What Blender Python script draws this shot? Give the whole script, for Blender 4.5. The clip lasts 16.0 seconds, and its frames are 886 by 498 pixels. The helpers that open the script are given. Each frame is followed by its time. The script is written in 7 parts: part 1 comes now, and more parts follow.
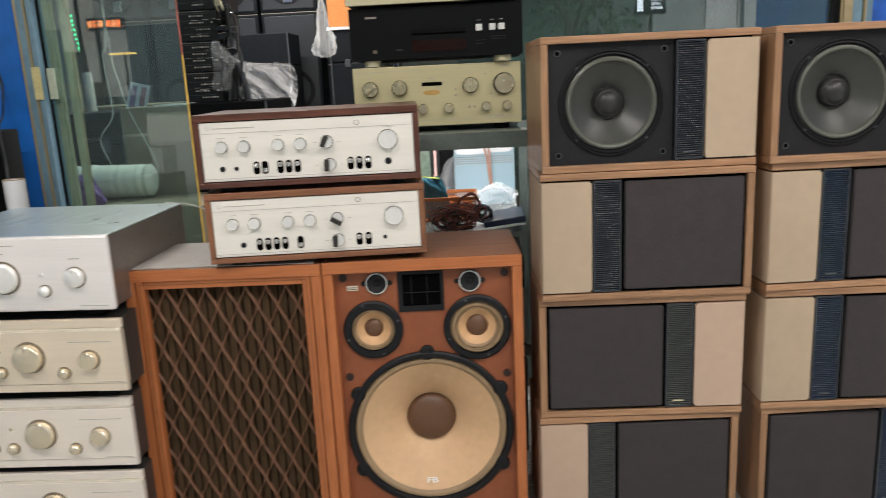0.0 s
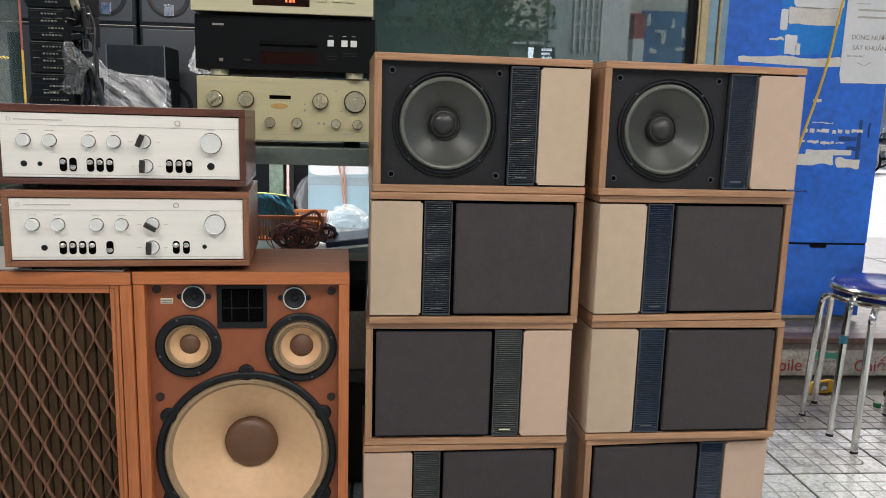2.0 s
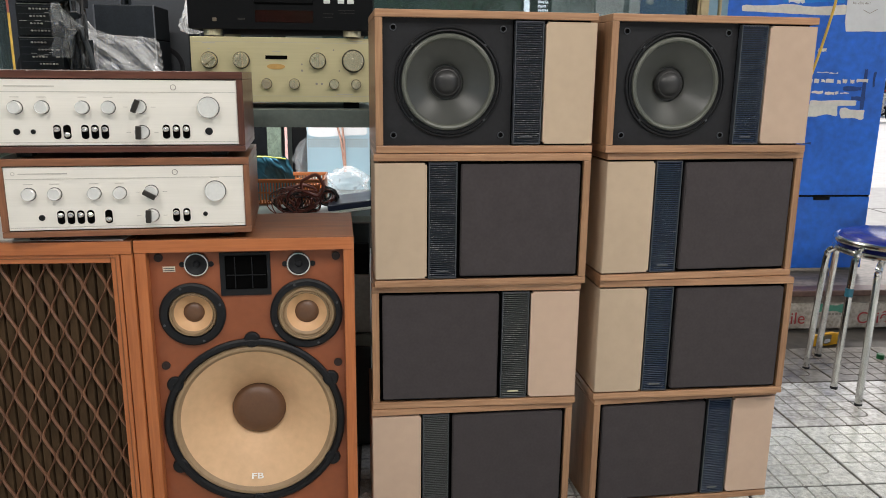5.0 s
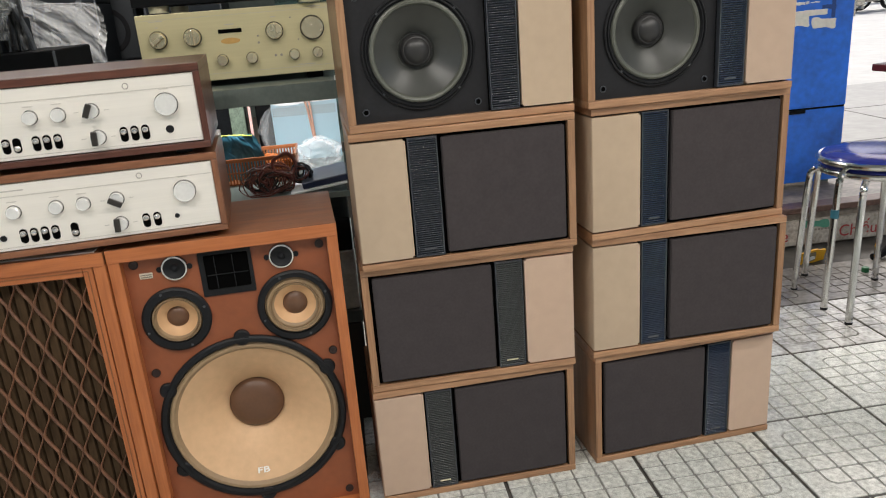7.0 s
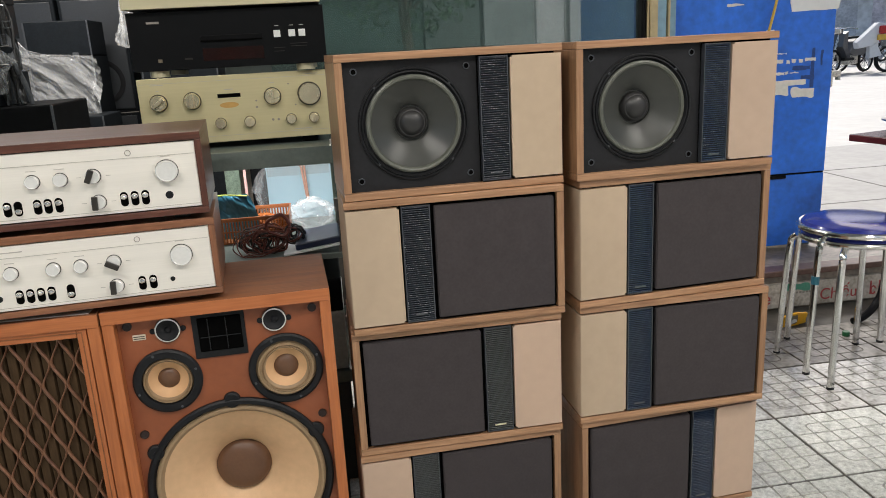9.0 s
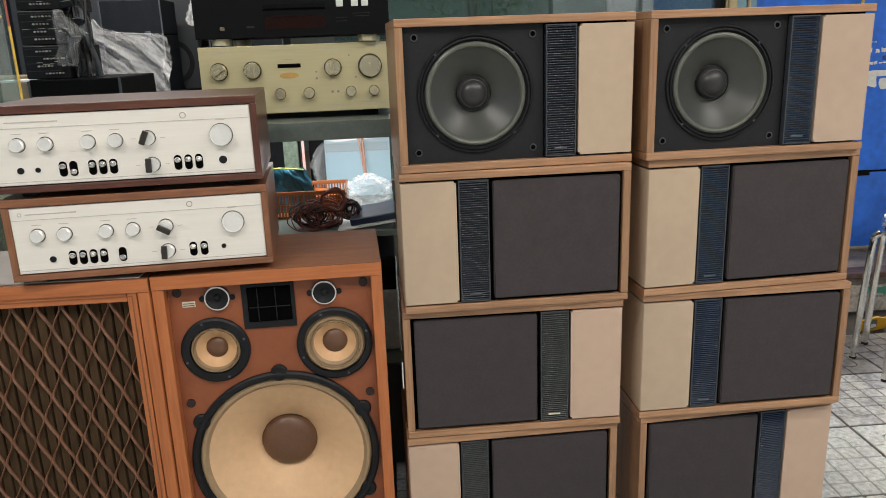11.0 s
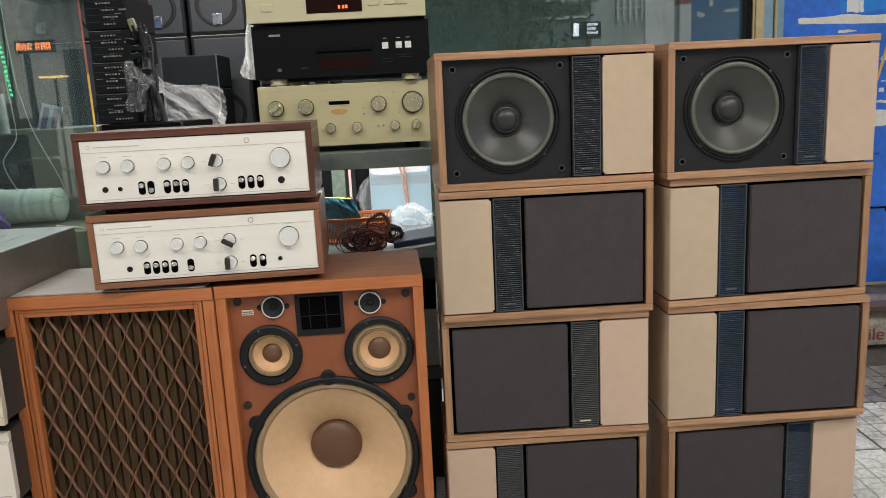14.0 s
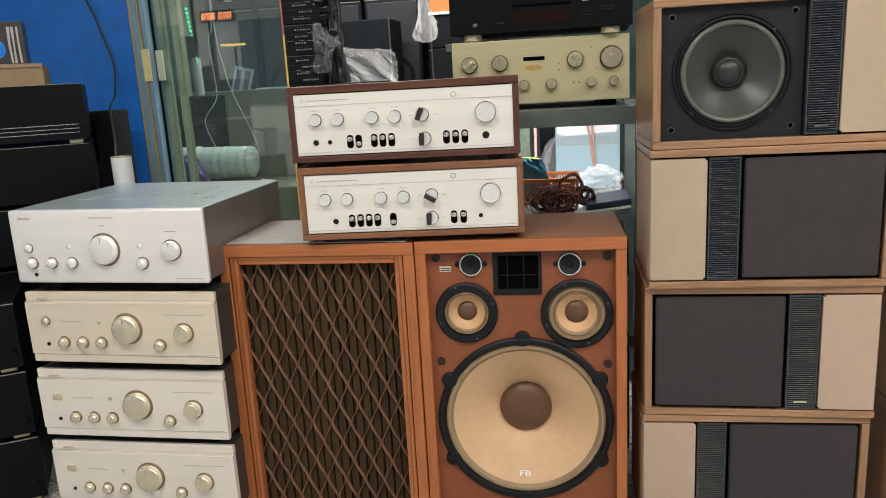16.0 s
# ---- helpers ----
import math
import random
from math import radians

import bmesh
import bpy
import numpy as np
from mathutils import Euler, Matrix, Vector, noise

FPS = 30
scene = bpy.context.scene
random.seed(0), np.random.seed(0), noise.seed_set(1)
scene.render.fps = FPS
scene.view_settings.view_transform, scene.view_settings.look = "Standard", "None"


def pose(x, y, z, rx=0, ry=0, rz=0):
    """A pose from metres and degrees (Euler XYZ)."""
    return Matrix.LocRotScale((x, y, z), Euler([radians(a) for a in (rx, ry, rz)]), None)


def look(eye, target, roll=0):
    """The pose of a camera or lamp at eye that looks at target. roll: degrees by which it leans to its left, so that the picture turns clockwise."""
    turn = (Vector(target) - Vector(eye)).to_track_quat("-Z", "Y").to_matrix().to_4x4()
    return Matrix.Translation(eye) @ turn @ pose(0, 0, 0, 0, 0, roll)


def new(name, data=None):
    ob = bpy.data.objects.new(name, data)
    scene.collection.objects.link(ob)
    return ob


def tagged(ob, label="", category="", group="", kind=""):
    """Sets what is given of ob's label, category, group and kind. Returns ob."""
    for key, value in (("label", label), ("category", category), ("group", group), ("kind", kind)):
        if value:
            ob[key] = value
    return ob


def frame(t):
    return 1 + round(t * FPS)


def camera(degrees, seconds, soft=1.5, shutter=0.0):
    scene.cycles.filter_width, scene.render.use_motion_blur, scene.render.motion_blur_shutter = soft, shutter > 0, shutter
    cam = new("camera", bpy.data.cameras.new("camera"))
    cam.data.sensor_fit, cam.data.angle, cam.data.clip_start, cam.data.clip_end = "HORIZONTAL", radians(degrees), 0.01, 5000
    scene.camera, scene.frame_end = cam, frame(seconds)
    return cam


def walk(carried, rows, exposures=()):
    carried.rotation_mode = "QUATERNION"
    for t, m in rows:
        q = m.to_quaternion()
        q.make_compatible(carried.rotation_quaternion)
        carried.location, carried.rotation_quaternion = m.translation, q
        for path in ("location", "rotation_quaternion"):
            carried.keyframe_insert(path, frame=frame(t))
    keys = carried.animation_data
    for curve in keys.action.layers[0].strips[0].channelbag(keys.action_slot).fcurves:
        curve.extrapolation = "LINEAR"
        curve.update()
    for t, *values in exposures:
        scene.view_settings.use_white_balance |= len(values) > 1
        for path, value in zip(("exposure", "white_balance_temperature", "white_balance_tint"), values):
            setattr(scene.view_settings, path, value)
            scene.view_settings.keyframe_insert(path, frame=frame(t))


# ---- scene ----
cam = camera(60.72, 16.0, soft=0.9, shutter=0.5)
PATH = [
    (0, (0.0726, 0.0845, 1.0006), (-0.0365, 2.0332, 0.5641), -2.79),
    (0.5, (0.1395, 0.1041, 0.9787), (0.1267, 2.0641, 0.5811), -1.02),
    (1, (0.1799, 0.1085, 0.9606), (0.2360, 2.0736, 0.5930), 0.61),
    (1.5, (0.2039, 0.1189, 0.9557), (0.3338, 2.0837, 0.6051), 1.30),
    (2, (0.2148, 0.1230, 0.9486), (0.3746, 2.0876, 0.6096), 1.62),
    (2.5, (0.2294, 0.1212, 0.9496), (0.3945, 2.0856, 0.6124), 2.00),
    (3, (0.2316, 0.1289, 0.9433), (0.4070, 2.0903, 0.5939), 1.86),
    (3.5, (0.2344, 0.1352, 0.9298), (0.4127, 2.0882, 0.5374), 1.14),
    (3.7, (0.2326, 0.1391, 0.9179), (0.4116, 2.0854, 0.4942), 0.78),
    (5.8, (0.1879, 0.1705, 0.9699), (0.3459, 2.1074, 0.4970), 0.33),
    (6, (0.1886, 0.2093, 0.9555), (0.3291, 2.1305, 0.4176), -0.36),
    (6.5, (0.1877, 0.2220, 0.9841), (0.3506, 2.1052, 0.3305), -2.88),
    (7, (0.1844, 0.2290, 1.0306), (0.4081, 2.1130, 0.3978), -4.52),
    (7.5, (0.1772, 0.2215, 1.0492), (0.4538, 2.1088, 0.4479), -3.80),
    (8, (0.1718, 0.2097, 1.0760), (0.4621, 2.1154, 0.5431), -3.45),
    (10.3, (0.1834, 0.2471, 1.0574), (0.3834, 2.1714, 0.5501), -2.30),
    (10.5, (0.1867, 0.2583, 1.0438), (0.3505, 2.1836, 0.5279), -2.56),
    (11, (0.1826, 0.2621, 1.0282), (0.3010, 2.1886, 0.5044), -2.12),
    (11.5, (0.1946, 0.2486, 1.0114), (0.2900, 2.1828, 0.5114), -1.41),
    (12, (0.1824, 0.1852, 0.9842), (0.2467, 2.1314, 0.5278), -1.57),
    (12.5, (0.1900, 0.1263, 0.9783), (0.2189, 2.0794, 0.5484), -2.84),
    (13, (0.1930, 0.1128, 0.9866), (0.2111, 2.0723, 0.5863), -3.60),
    (13.5, (0.1981, 0.1164, 0.9845), (0.2284, 2.0791, 0.6012), -3.15),
    (14, (0.1813, 0.1237, 0.9795), (0.1985, 2.0871, 0.5989), -2.83),
    (14.5, (0.1713, 0.1379, 0.9739), (0.1546, 2.0983, 0.5779), -2.52),
    (15, (0.1290, 0.1482, 0.9665), (-0.0158, 2.1000, 0.5551), -2.65),
    (15.5, (0.0886, 0.1322, 0.9665), (-0.2277, 2.0607, 0.5414), -3.56),
    (16, (0.0664, 0.1556, 0.9577), (-0.2989, 2.0716, 0.5159), -3.19),
]
# seconds, stops, kelvin and tint of the clip's own white balance
BALANCE = [(0, -0.06, 6330, 11), (1.0, -0.07, 6130, 11), (3.7, -0.07, 6130, 11), (5.8, -0.09, 6350, 10), (14, -0.08, 6380, 10), (16, -0.02, 6400, 10)]
walk(cam, [(t, look(eye, target, roll)) for t, eye, target, roll in PATH], BALANCE)

# ---- light ----
world = bpy.data.worlds.new("evening_sky")
scene.world = world
world.use_nodes = True
wn, wl = world.node_tree.nodes, world.node_tree.links
sky = wn.new("ShaderNodeTexSky")
sky.sky_type, sky.sun_disc = "NISHITA", False
sky.sun_elevation, sky.sun_rotation = radians(44), radians(30)
sky.air_density, sky.dust_density = 1.0, 3.0
wl.new(sky.outputs[0], wn["Background"].inputs[0])
wn["Background"].inputs[1].default_value = 0.15

sun = new("sun", bpy.data.lights.new("sun", "SUN"))
sun.data.energy, sun.data.angle, sun.data.color = 3.6, radians(12), (1.0, 0.96, 0.9)
sun.matrix_world = look((0, 0, 0), (-0.35, -0.62, -0.70))

# x, y, z and watts of each unseen tube lamp; the last two added to brighten the shop inside
TUBES = [(1.06, -0.5, 2.86, 50), (-0.95, 0.0, 2.86, 42), (2.3, 0.5, 2.86, 40), (-1.25, 4.0, 2.86, 66), (0.25, 3.35, 2.86, 62)]
for tx, ty, tz, watts in TUBES:
    lamp = new("tube_light", bpy.data.lights.new("tube_light", "AREA"))
    lamp.data.shape, lamp.data.size, lamp.data.size_y = "RECTANGLE", 1.15, 0.06
    lamp.data.energy, lamp.data.color = watts, (1.0, 0.935, 0.85)
    lamp.matrix_world = pose(tx, ty, tz - 0.075)

# added fill tube, hidden by the rail, brightens the rack's lower shelf
lamp = new("shelf_fill_light", bpy.data.lights.new("shelf_fill_light", "AREA"))
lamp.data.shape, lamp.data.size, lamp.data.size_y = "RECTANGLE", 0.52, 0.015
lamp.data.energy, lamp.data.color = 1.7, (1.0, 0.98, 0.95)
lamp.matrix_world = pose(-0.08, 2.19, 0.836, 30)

# ---- materials ----


def mat(name, colour, rough=0.5, metal=0.0, vary=0.12, scale=20.0, bump=0.0, bump_scale=200.0, stretch=(1, 1, 1), spec=0.5, coat=0.0, dark=None, sheen=0.0):
    """Principled surface with variation at two scales, optional relief."""
    m = bpy.data.materials.new(name)
    m.use_nodes = True
    n, l = m.node_tree.nodes, m.node_tree.links
    p = n["Principled BSDF"]
    p.inputs["Roughness"].default_value = rough
    p.inputs["Metallic"].default_value = metal
    p.inputs["Specular IOR Level"].default_value = spec
    p.inputs["Coat Weight"].default_value = coat
    p.inputs["Sheen Weight"].default_value = sheen
    tc, mp, info = n.new("ShaderNodeTexCoord"), n.new("ShaderNodeMapping"), n.new("ShaderNodeObjectInfo")
    add = n.new("ShaderNodeVectorMath")
    add.operation = "MULTIPLY_ADD"
    l.new(info.outputs["Random"], add.inputs[0])
    add.inputs[1].default_value = (3.1, 5.7, 7.3)
    l.new(tc.outputs["Object"], add.inputs[2])
    l.new(add.outputs[0], mp.inputs["Vector"])
    mp.inputs["Scale"].default_value = stretch
    big, fine = n.new("ShaderNodeTexNoise"), n.new("ShaderNodeTexNoise")
    for t, sc, det in ((big, scale, 4), (fine, scale * 6, 6)):
        t.inputs["Scale"].default_value, t.inputs["Detail"].default_value = sc, det
        l.new(mp.outputs[0], t.inputs["Vector"])
    mean = n.new("ShaderNodeMath")
    mean.operation = "ADD"
    l.new(big.outputs["Fac"], mean.inputs[0])
    l.new(fine.outputs["Fac"], mean.inputs[1])
    ramp = n.new("ShaderNodeMapRange")
    ramp.inputs["From Min"].default_value, ramp.inputs["From Max"].default_value = 0.7, 1.3
    l.new(mean.outputs[0], ramp.inputs["Value"])
    mix = n.new("ShaderNodeMix")
    mix.data_type = "RGBA"
    low = dark or [c * (1 - vary) for c in colour]
    high = [min(1, c * (1 + vary)) for c in colour]
    mix.inputs["A"].default_value, mix.inputs["B"].default_value = (*low, 1), (*high, 1)
    l.new(ramp.outputs[0], mix.inputs["Factor"])
    l.new(mix.outputs["Result"], p.inputs["Base Color"])
    rr = n.new("ShaderNodeMapRange")
    rr.inputs["To Min"].default_value, rr.inputs["To Max"].default_value = max(0.02, rough - 0.06), min(1, rough + 0.06)
    l.new(big.outputs["Fac"], rr.inputs["Value"])
    l.new(rr.outputs[0], p.inputs["Roughness"])
    if bump:
        b, bt = n.new("ShaderNodeBump"), n.new("ShaderNodeTexNoise")
        bt.inputs["Scale"].default_value, bt.inputs["Detail"].default_value = bump_scale, 3
        l.new(mp.outputs[0], bt.inputs["Vector"])
        b.inputs["Strength"].default_value, b.inputs["Distance"].default_value = bump, 0.001
        l.new(bt.outputs["Fac"], b.inputs["Height"])
        l.new(b.outputs[0], p.inputs["Normal"])
    return m


def wood(name, colour, dark, axis, rough=0.42, coat=0.1):
    stretch = {"x": (0.06, 1, 1), "z": (1, 1, 0.06), "y": (1, 0.06, 1)}[axis]
    return mat(name, colour, rough, vary=0.1, scale=45, stretch=stretch, dark=dark, bump=0.12, bump_scale=300, coat=coat)


def glow(name, colour, strength):
    m = bpy.data.materials.new(name)
    m.use_nodes = True
    p = m.node_tree.nodes["Principled BSDF"]
    p.inputs["Base Color"].default_value = (*colour, 1)
    p.inputs["Emission Color"].default_value = (*colour, 1)
    p.inputs["Emission Strength"].default_value = strength
    return m


def pane_glass(name, tint=(0.75, 0.86, 0.83), gloss=1.0, dusty=0.02):
    m = bpy.data.materials.new(name)
    m.use_nodes = True
    n, l = m.node_tree.nodes, m.node_tree.links
    n.remove(n["Principled BSDF"])
    tr, gl, mx, fr = n.new("ShaderNodeBsdfTransparent"), n.new("ShaderNodeBsdfGlossy"), n.new("ShaderNodeMixShader"), n.new("ShaderNodeFresnel")
    tr.inputs[0].default_value, gl.inputs["Roughness"].default_value = (*tint, 1), 0.015
    fr.inputs[0].default_value = 1.5
    k = n.new("ShaderNodeMath")
    k.operation = "MULTIPLY_ADD"
    k.inputs[1].default_value, k.inputs[2].default_value = gloss, 0.06
    l.new(fr.outputs[0], k.inputs[0])
    l.new(k.outputs[0], mx.inputs[0])
    l.new(tr.outputs[0], mx.inputs[1])
    l.new(gl.outputs[0], mx.inputs[2])
    dust, dm, tc, nz, mr = n.new("ShaderNodeBsdfDiffuse"), n.new("ShaderNodeMixShader"), n.new("ShaderNodeTexCoord"), n.new("ShaderNodeTexNoise"), n.new("ShaderNodeMapRange")
    dust.inputs[0].default_value = (0.62, 0.72, 0.72, 1)
    nz.inputs["Scale"].default_value, nz.inputs["Detail"].default_value = 3.0, 6
    l.new(tc.outputs["Object"], nz.inputs["Vector"])
    mr.inputs["From Min"].default_value, mr.inputs["From Max"].default_value = 0.35, 0.7
    mr.inputs["To Min"].default_value, mr.inputs["To Max"].default_value = dusty * 0.6, dusty * 1.5
    l.new(nz.outputs["Fac"], mr.inputs["Value"])
    l.new(mr.outputs[0], dm.inputs[0])
    l.new(mx.outputs[0], dm.inputs[1])
    l.new(dust.outputs[0], dm.inputs[2])
    l.new(dm.outputs[0], n["Material Output"].inputs[0])
    return m


def film(name, colour=(0.93, 0.95, 0.96), solid=0.35, scale=16, relief=0.8, first=0.35):
    """Thin creased clear plastic."""
    m = bpy.data.materials.new(name)
    m.use_nodes = True
    n, l = m.node_tree.nodes, m.node_tree.links
    p = n["Principled BSDF"]
    p.inputs["Base Color"].default_value = (*colour, 1)
    p.inputs["Roughness"].default_value = 0.12
    p.inputs["Specular IOR Level"].default_value = 0.8
    tc, mp = n.new("ShaderNodeTexCoord"), n.new("ShaderNodeMapping")
    mp.inputs["Scale"].default_value, mp.inputs["Rotation"].default_value = (1.0, 1.0, 0.45), (0.3, 0.6, 0.2)
    l.new(tc.outputs["Object"], mp.inputs["Vector"])
    t, mr = n.new("ShaderNodeTexNoise"), n.new("ShaderNodeMapRange")
    t.noise_type = "RIDGED_MULTIFRACTAL"
    t.inputs["Scale"].default_value, t.inputs["Detail"].default_value = scale, 3
    l.new(mp.outputs[0], t.inputs["Vector"])
    # crease highlights put into the opacity as whiter streaks
    mr.inputs["From Min"].default_value, mr.inputs["From Max"].default_value = first, 0.95
    mr.inputs["To Min"].default_value, mr.inputs["To Max"].default_value = solid * 0.2, min(1, solid * 1.9)
    l.new(t.outputs["Fac"], mr.inputs["Value"])
    l.new(mr.outputs[0], p.inputs["Alpha"])
    b = n.new("ShaderNodeBump")
    b.inputs["Strength"].default_value, b.inputs["Distance"].default_value = relief, 0.012
    l.new(t.outputs["Fac"], b.inputs["Height"])
    l.new(b.outputs[0], p.inputs["Normal"])
    return m


WALNUT_X = wood("walnut_along", (0.42, 0.235, 0.125), (0.25, 0.130, 0.066), "x")
# side boards darker than the tops: their shade put into the colour
WALNUT_Z = wood("walnut_upright", (0.36, 0.20, 0.105), (0.22, 0.115, 0.058), "z")
TEAK_X = wood("teak_along", (0.45, 0.150, 0.048), (0.35, 0.106, 0.032), "x", 0.38)
TEAK_Z = wood("teak_upright", (0.45, 0.150, 0.048), (0.35, 0.106, 0.032), "z", 0.38)
# darker teak puts the shade of tops and grooves into the colour
TEAK_SHADED = wood("teak_shaded", (0.255, 0.094, 0.033), (0.165, 0.058, 0.021), "x", 0.55, 0.0)
BAFFLE = mat("red_brown_baffle", (0.26, 0.076, 0.029), 0.45, vary=0.12, scale=8, bump=0.1)
ROSEWOOD_X = wood("rosewood_along", (0.125, 0.045, 0.028), (0.06, 0.02, 0.013), "x", 0.35)
ROSEWOOD_Z = wood("rosewood_upright", (0.125, 0.045, 0.028), (0.06, 0.02, 0.013), "z", 0.35)
CASE_X = wood("case_wood_along", (0.25, 0.105, 0.05), (0.13, 0.05, 0.024), "x", 0.38)
CASE_Z = wood("case_wood_upright", (0.25, 0.105, 0.05), (0.13, 0.05, 0.024), "z", 0.38)
LATTICE = wood("lattice_wood", (0.215, 0.100, 0.052), (0.105, 0.048, 0.027), "z", 0.36)
PLEAT = mat("dark_pleated_cloth", (0.060, 0.036, 0.018), 0.9, vary=0.3, scale=40, bump=0.4, bump_scale=900, stretch=(1, 1, 0.15), spec=0.2)
GRILLE = mat("charcoal_grille_cloth", (0.0545, 0.0468, 0.048), 0.9, vary=0.1, scale=30, bump=0.5, bump_scale=1600, spec=0.2)
BEIGE = mat("beige_cloth", (0.525, 0.382, 0.285), 0.9, vary=0.04, scale=7, bump=0.35, bump_scale=1500, spec=0.2)
BEIGE_DULL = mat("dull_beige_cloth", (0.46, 0.342, 0.258), 0.9, vary=0.04, scale=7, bump=0.35, bump_scale=1500, spec=0.2)
BEIGE_OLIVE = mat("faded_beige_cloth", (0.478, 0.370, 0.265), 0.9, vary=0.04, scale=7, bump=0.35, bump_scale=1500, spec=0.2)
BLACK = mat("black_plastic", (0.0035, 0.0036, 0.0042), 0.45, vary=0.25, scale=15, bump=0.05, spec=0.1)
SLAT = mat("louvre_plastic", (0.0092, 0.0135, 0.0215), 0.32, vary=0.15, scale=30, spec=0.6)
# blue and grey slat copies put mirrored street light into the colour
SLAT_BLUE_SHEEN = mat("blue_sheen_louvre", (0.0085, 0.0185, 0.0420), 0.24, vary=0.15, scale=30, spec=0.35)
SLAT_GREY_SHEEN = mat("grey_sheen_louvre", (0.031, 0.034, 0.033), 0.35, vary=0.15, scale=30, spec=0.5)
RIMGREY = mat("louvre_frame", (0.065, 0.07, 0.077), 0.35, vary=0.2, scale=30)
LOUVRE_FRAME = mat("dark_louvre_frame", (0.042, 0.047, 0.056), 0.3, vary=0.2, scale=30)
BAFFLE_BLACK = mat("black_painted_baffle", (0.0135, 0.0138, 0.0158), 0.6, vary=0.2, scale=25, bump=0.1, bump_scale=600, spec=0.25)
# near-black that puts the shade of gaps and holes into the colour
GAP = mat("shade_black", (0.0022, 0.0022, 0.0022), 0.9, spec=0.02)
CONE_GREY = mat("grey_coated_cone", (0.049, 0.051, 0.046), 0.36, vary=0.12, scale=6, spec=0.45)
CONE_EDGE = mat("grey_foam_edge", (0.100, 0.105, 0.086), 0.36, vary=0.12, scale=12)
CAP_GREY = mat("grey_dust_cap", (0.022, 0.0215, 0.0215), 0.4, vary=0.15, scale=30)
CREAM = mat("cream_paper_cone", (0.66, 0.428, 0.24), 0.6, vary=0.07, scale=10, bump=0.25, bump_scale=500)
CREAM_MID = mat("warm_cream_cone", (0.64, 0.375, 0.185), 0.5, vary=0.07, scale=10, bump=0.2, bump_scale=500)
CREAM_EDGE = mat("cream_cone_edge", (0.30, 0.205, 0.115), 0.55, vary=0.12, scale=12, bump=0.1)
CAP_BROWN = mat("brown_dust_cap", (0.125, 0.060, 0.031), 0.42, vary=0.12, scale=30, bump=0.1)
RUBBER = mat("black_basket", (0.011, 0.0115, 0.013), 0.5, vary=0.25, scale=18, bump=0.1, spec=0.22)
CHROME = mat("chrome", (0.74, 0.73, 0.71), 0.14, 1.0, vary=0.06)
STEEL = mat("brushed_steel", (0.60, 0.58, 0.54), 0.28, 1.0, vary=0.1, scale=30)
ALU = mat("brushed_aluminium_panel", (0.86, 0.82, 0.75), 0.42, 0.25, vary=0.03, scale=60, stretch=(0.03, 1, 1))
KNOB_ALU = mat("turned_aluminium", (0.93, 0.92, 0.89), 0.26, 0.45, vary=0.05, scale=40)
KNOB_DARK = mat("dark_pointer", (0.05, 0.045, 0.04), 0.3, 0.5)
PEG = mat("dark_peg", (0.02, 0.009, 0.007), 0.5)
SMEAR = mat("dark_smear", (0.014, 0.05, 0.20), 0.6, vary=0.3, scale=30)
GRIMY = mat("grimy_white_board", (0.56, 0.52, 0.47), 0.7, vary=0.2, scale=14, dark=(0.30, 0.26, 0.21))
PAVING = mat("grey_paving", (0.27, 0.262, 0.248), 0.6, vary=0.15, scale=2.5, bump=0.2, bump_scale=40)
# pale tone paints the bright haze over the far shops
FAR_WALL_HAZE = mat("hazed_shop_wall", (0.82, 0.81, 0.77), 0.7, vary=0.3, scale=0.8)
KNOB_OLD_GOLD = mat("old_gold_knob", (0.80, 0.70, 0.50), 0.26, 0.75, vary=0.05, scale=40)
# dark tone that paints the shade round knobs and buttons
KNOB_SEAT = mat("shaded_knob_seat", (0.22, 0.18, 0.13), 0.4, 0.4)
BADGE = mat("bright_badge", (0.86, 0.82, 0.55), 0.25, 0.5)
INK = mat("printed_ink", (0.30, 0.27, 0.24), 0.7)
WHITE_INK = mat("white_print", (0.88, 0.87, 0.82), 0.5)
INK_FAINT = mat("faint_print", (0.50, 0.47, 0.42), 0.7)
SILVER = mat("silver_front", (0.88, 0.84, 0.81), 0.38, 0.3, vary=0.03, scale=50, stretch=(0.03, 1, 1))
# lid colour holds the bluish surroundings it would mirror
SILVER_TOP_TINT = mat("reflection_tinted_lid", (0.58, 0.68, 0.68), 0.3, 0.6, vary=0.06, scale=18)
CHAMPAGNE = mat("champagne_front", (0.81, 0.70, 0.555), 0.38, 0.3, vary=0.03, scale=50, stretch=(0.03, 1, 1))
CHAMPAGNE_PALE = mat("pale_champagne_front", (0.89, 0.81, 0.72), 0.38, 0.3, vary=0.03, scale=50, stretch=(0.03, 1, 1))
LEDGE = mat("polished_champagne", (0.93, 0.88, 0.76), 0.22, 0.6, vary=0.03, scale=50)
KNOB_GOLD = mat("champagne_knob", (0.84, 0.74, 0.56), 0.25, 0.8, vary=0.05, scale=40)
for turned in (KNOB_ALU, KNOB_GOLD):
    tan_node = turned.node_tree.nodes.new("ShaderNodeTangent")
    tan_node.direction_type, tan_node.axis = "RADIAL", "Y"
    turned.node_tree.links.new(tan_node.outputs[0], turned.node_tree.nodes["Principled BSDF"].inputs["Tangent"])
    rough_in = turned.node_tree.nodes["Principled BSDF"].inputs["Roughness"]
    turned.node_tree.links.remove(rough_in.links[0])
    turned.node_tree.nodes["Principled BSDF"].inputs["Anisotropic"].default_value = 0.7
GOLD = mat("gold_front", (0.61, 0.545, 0.325), 0.4, 0.3, vary=0.04, scale=50, stretch=(0.03, 1, 1))
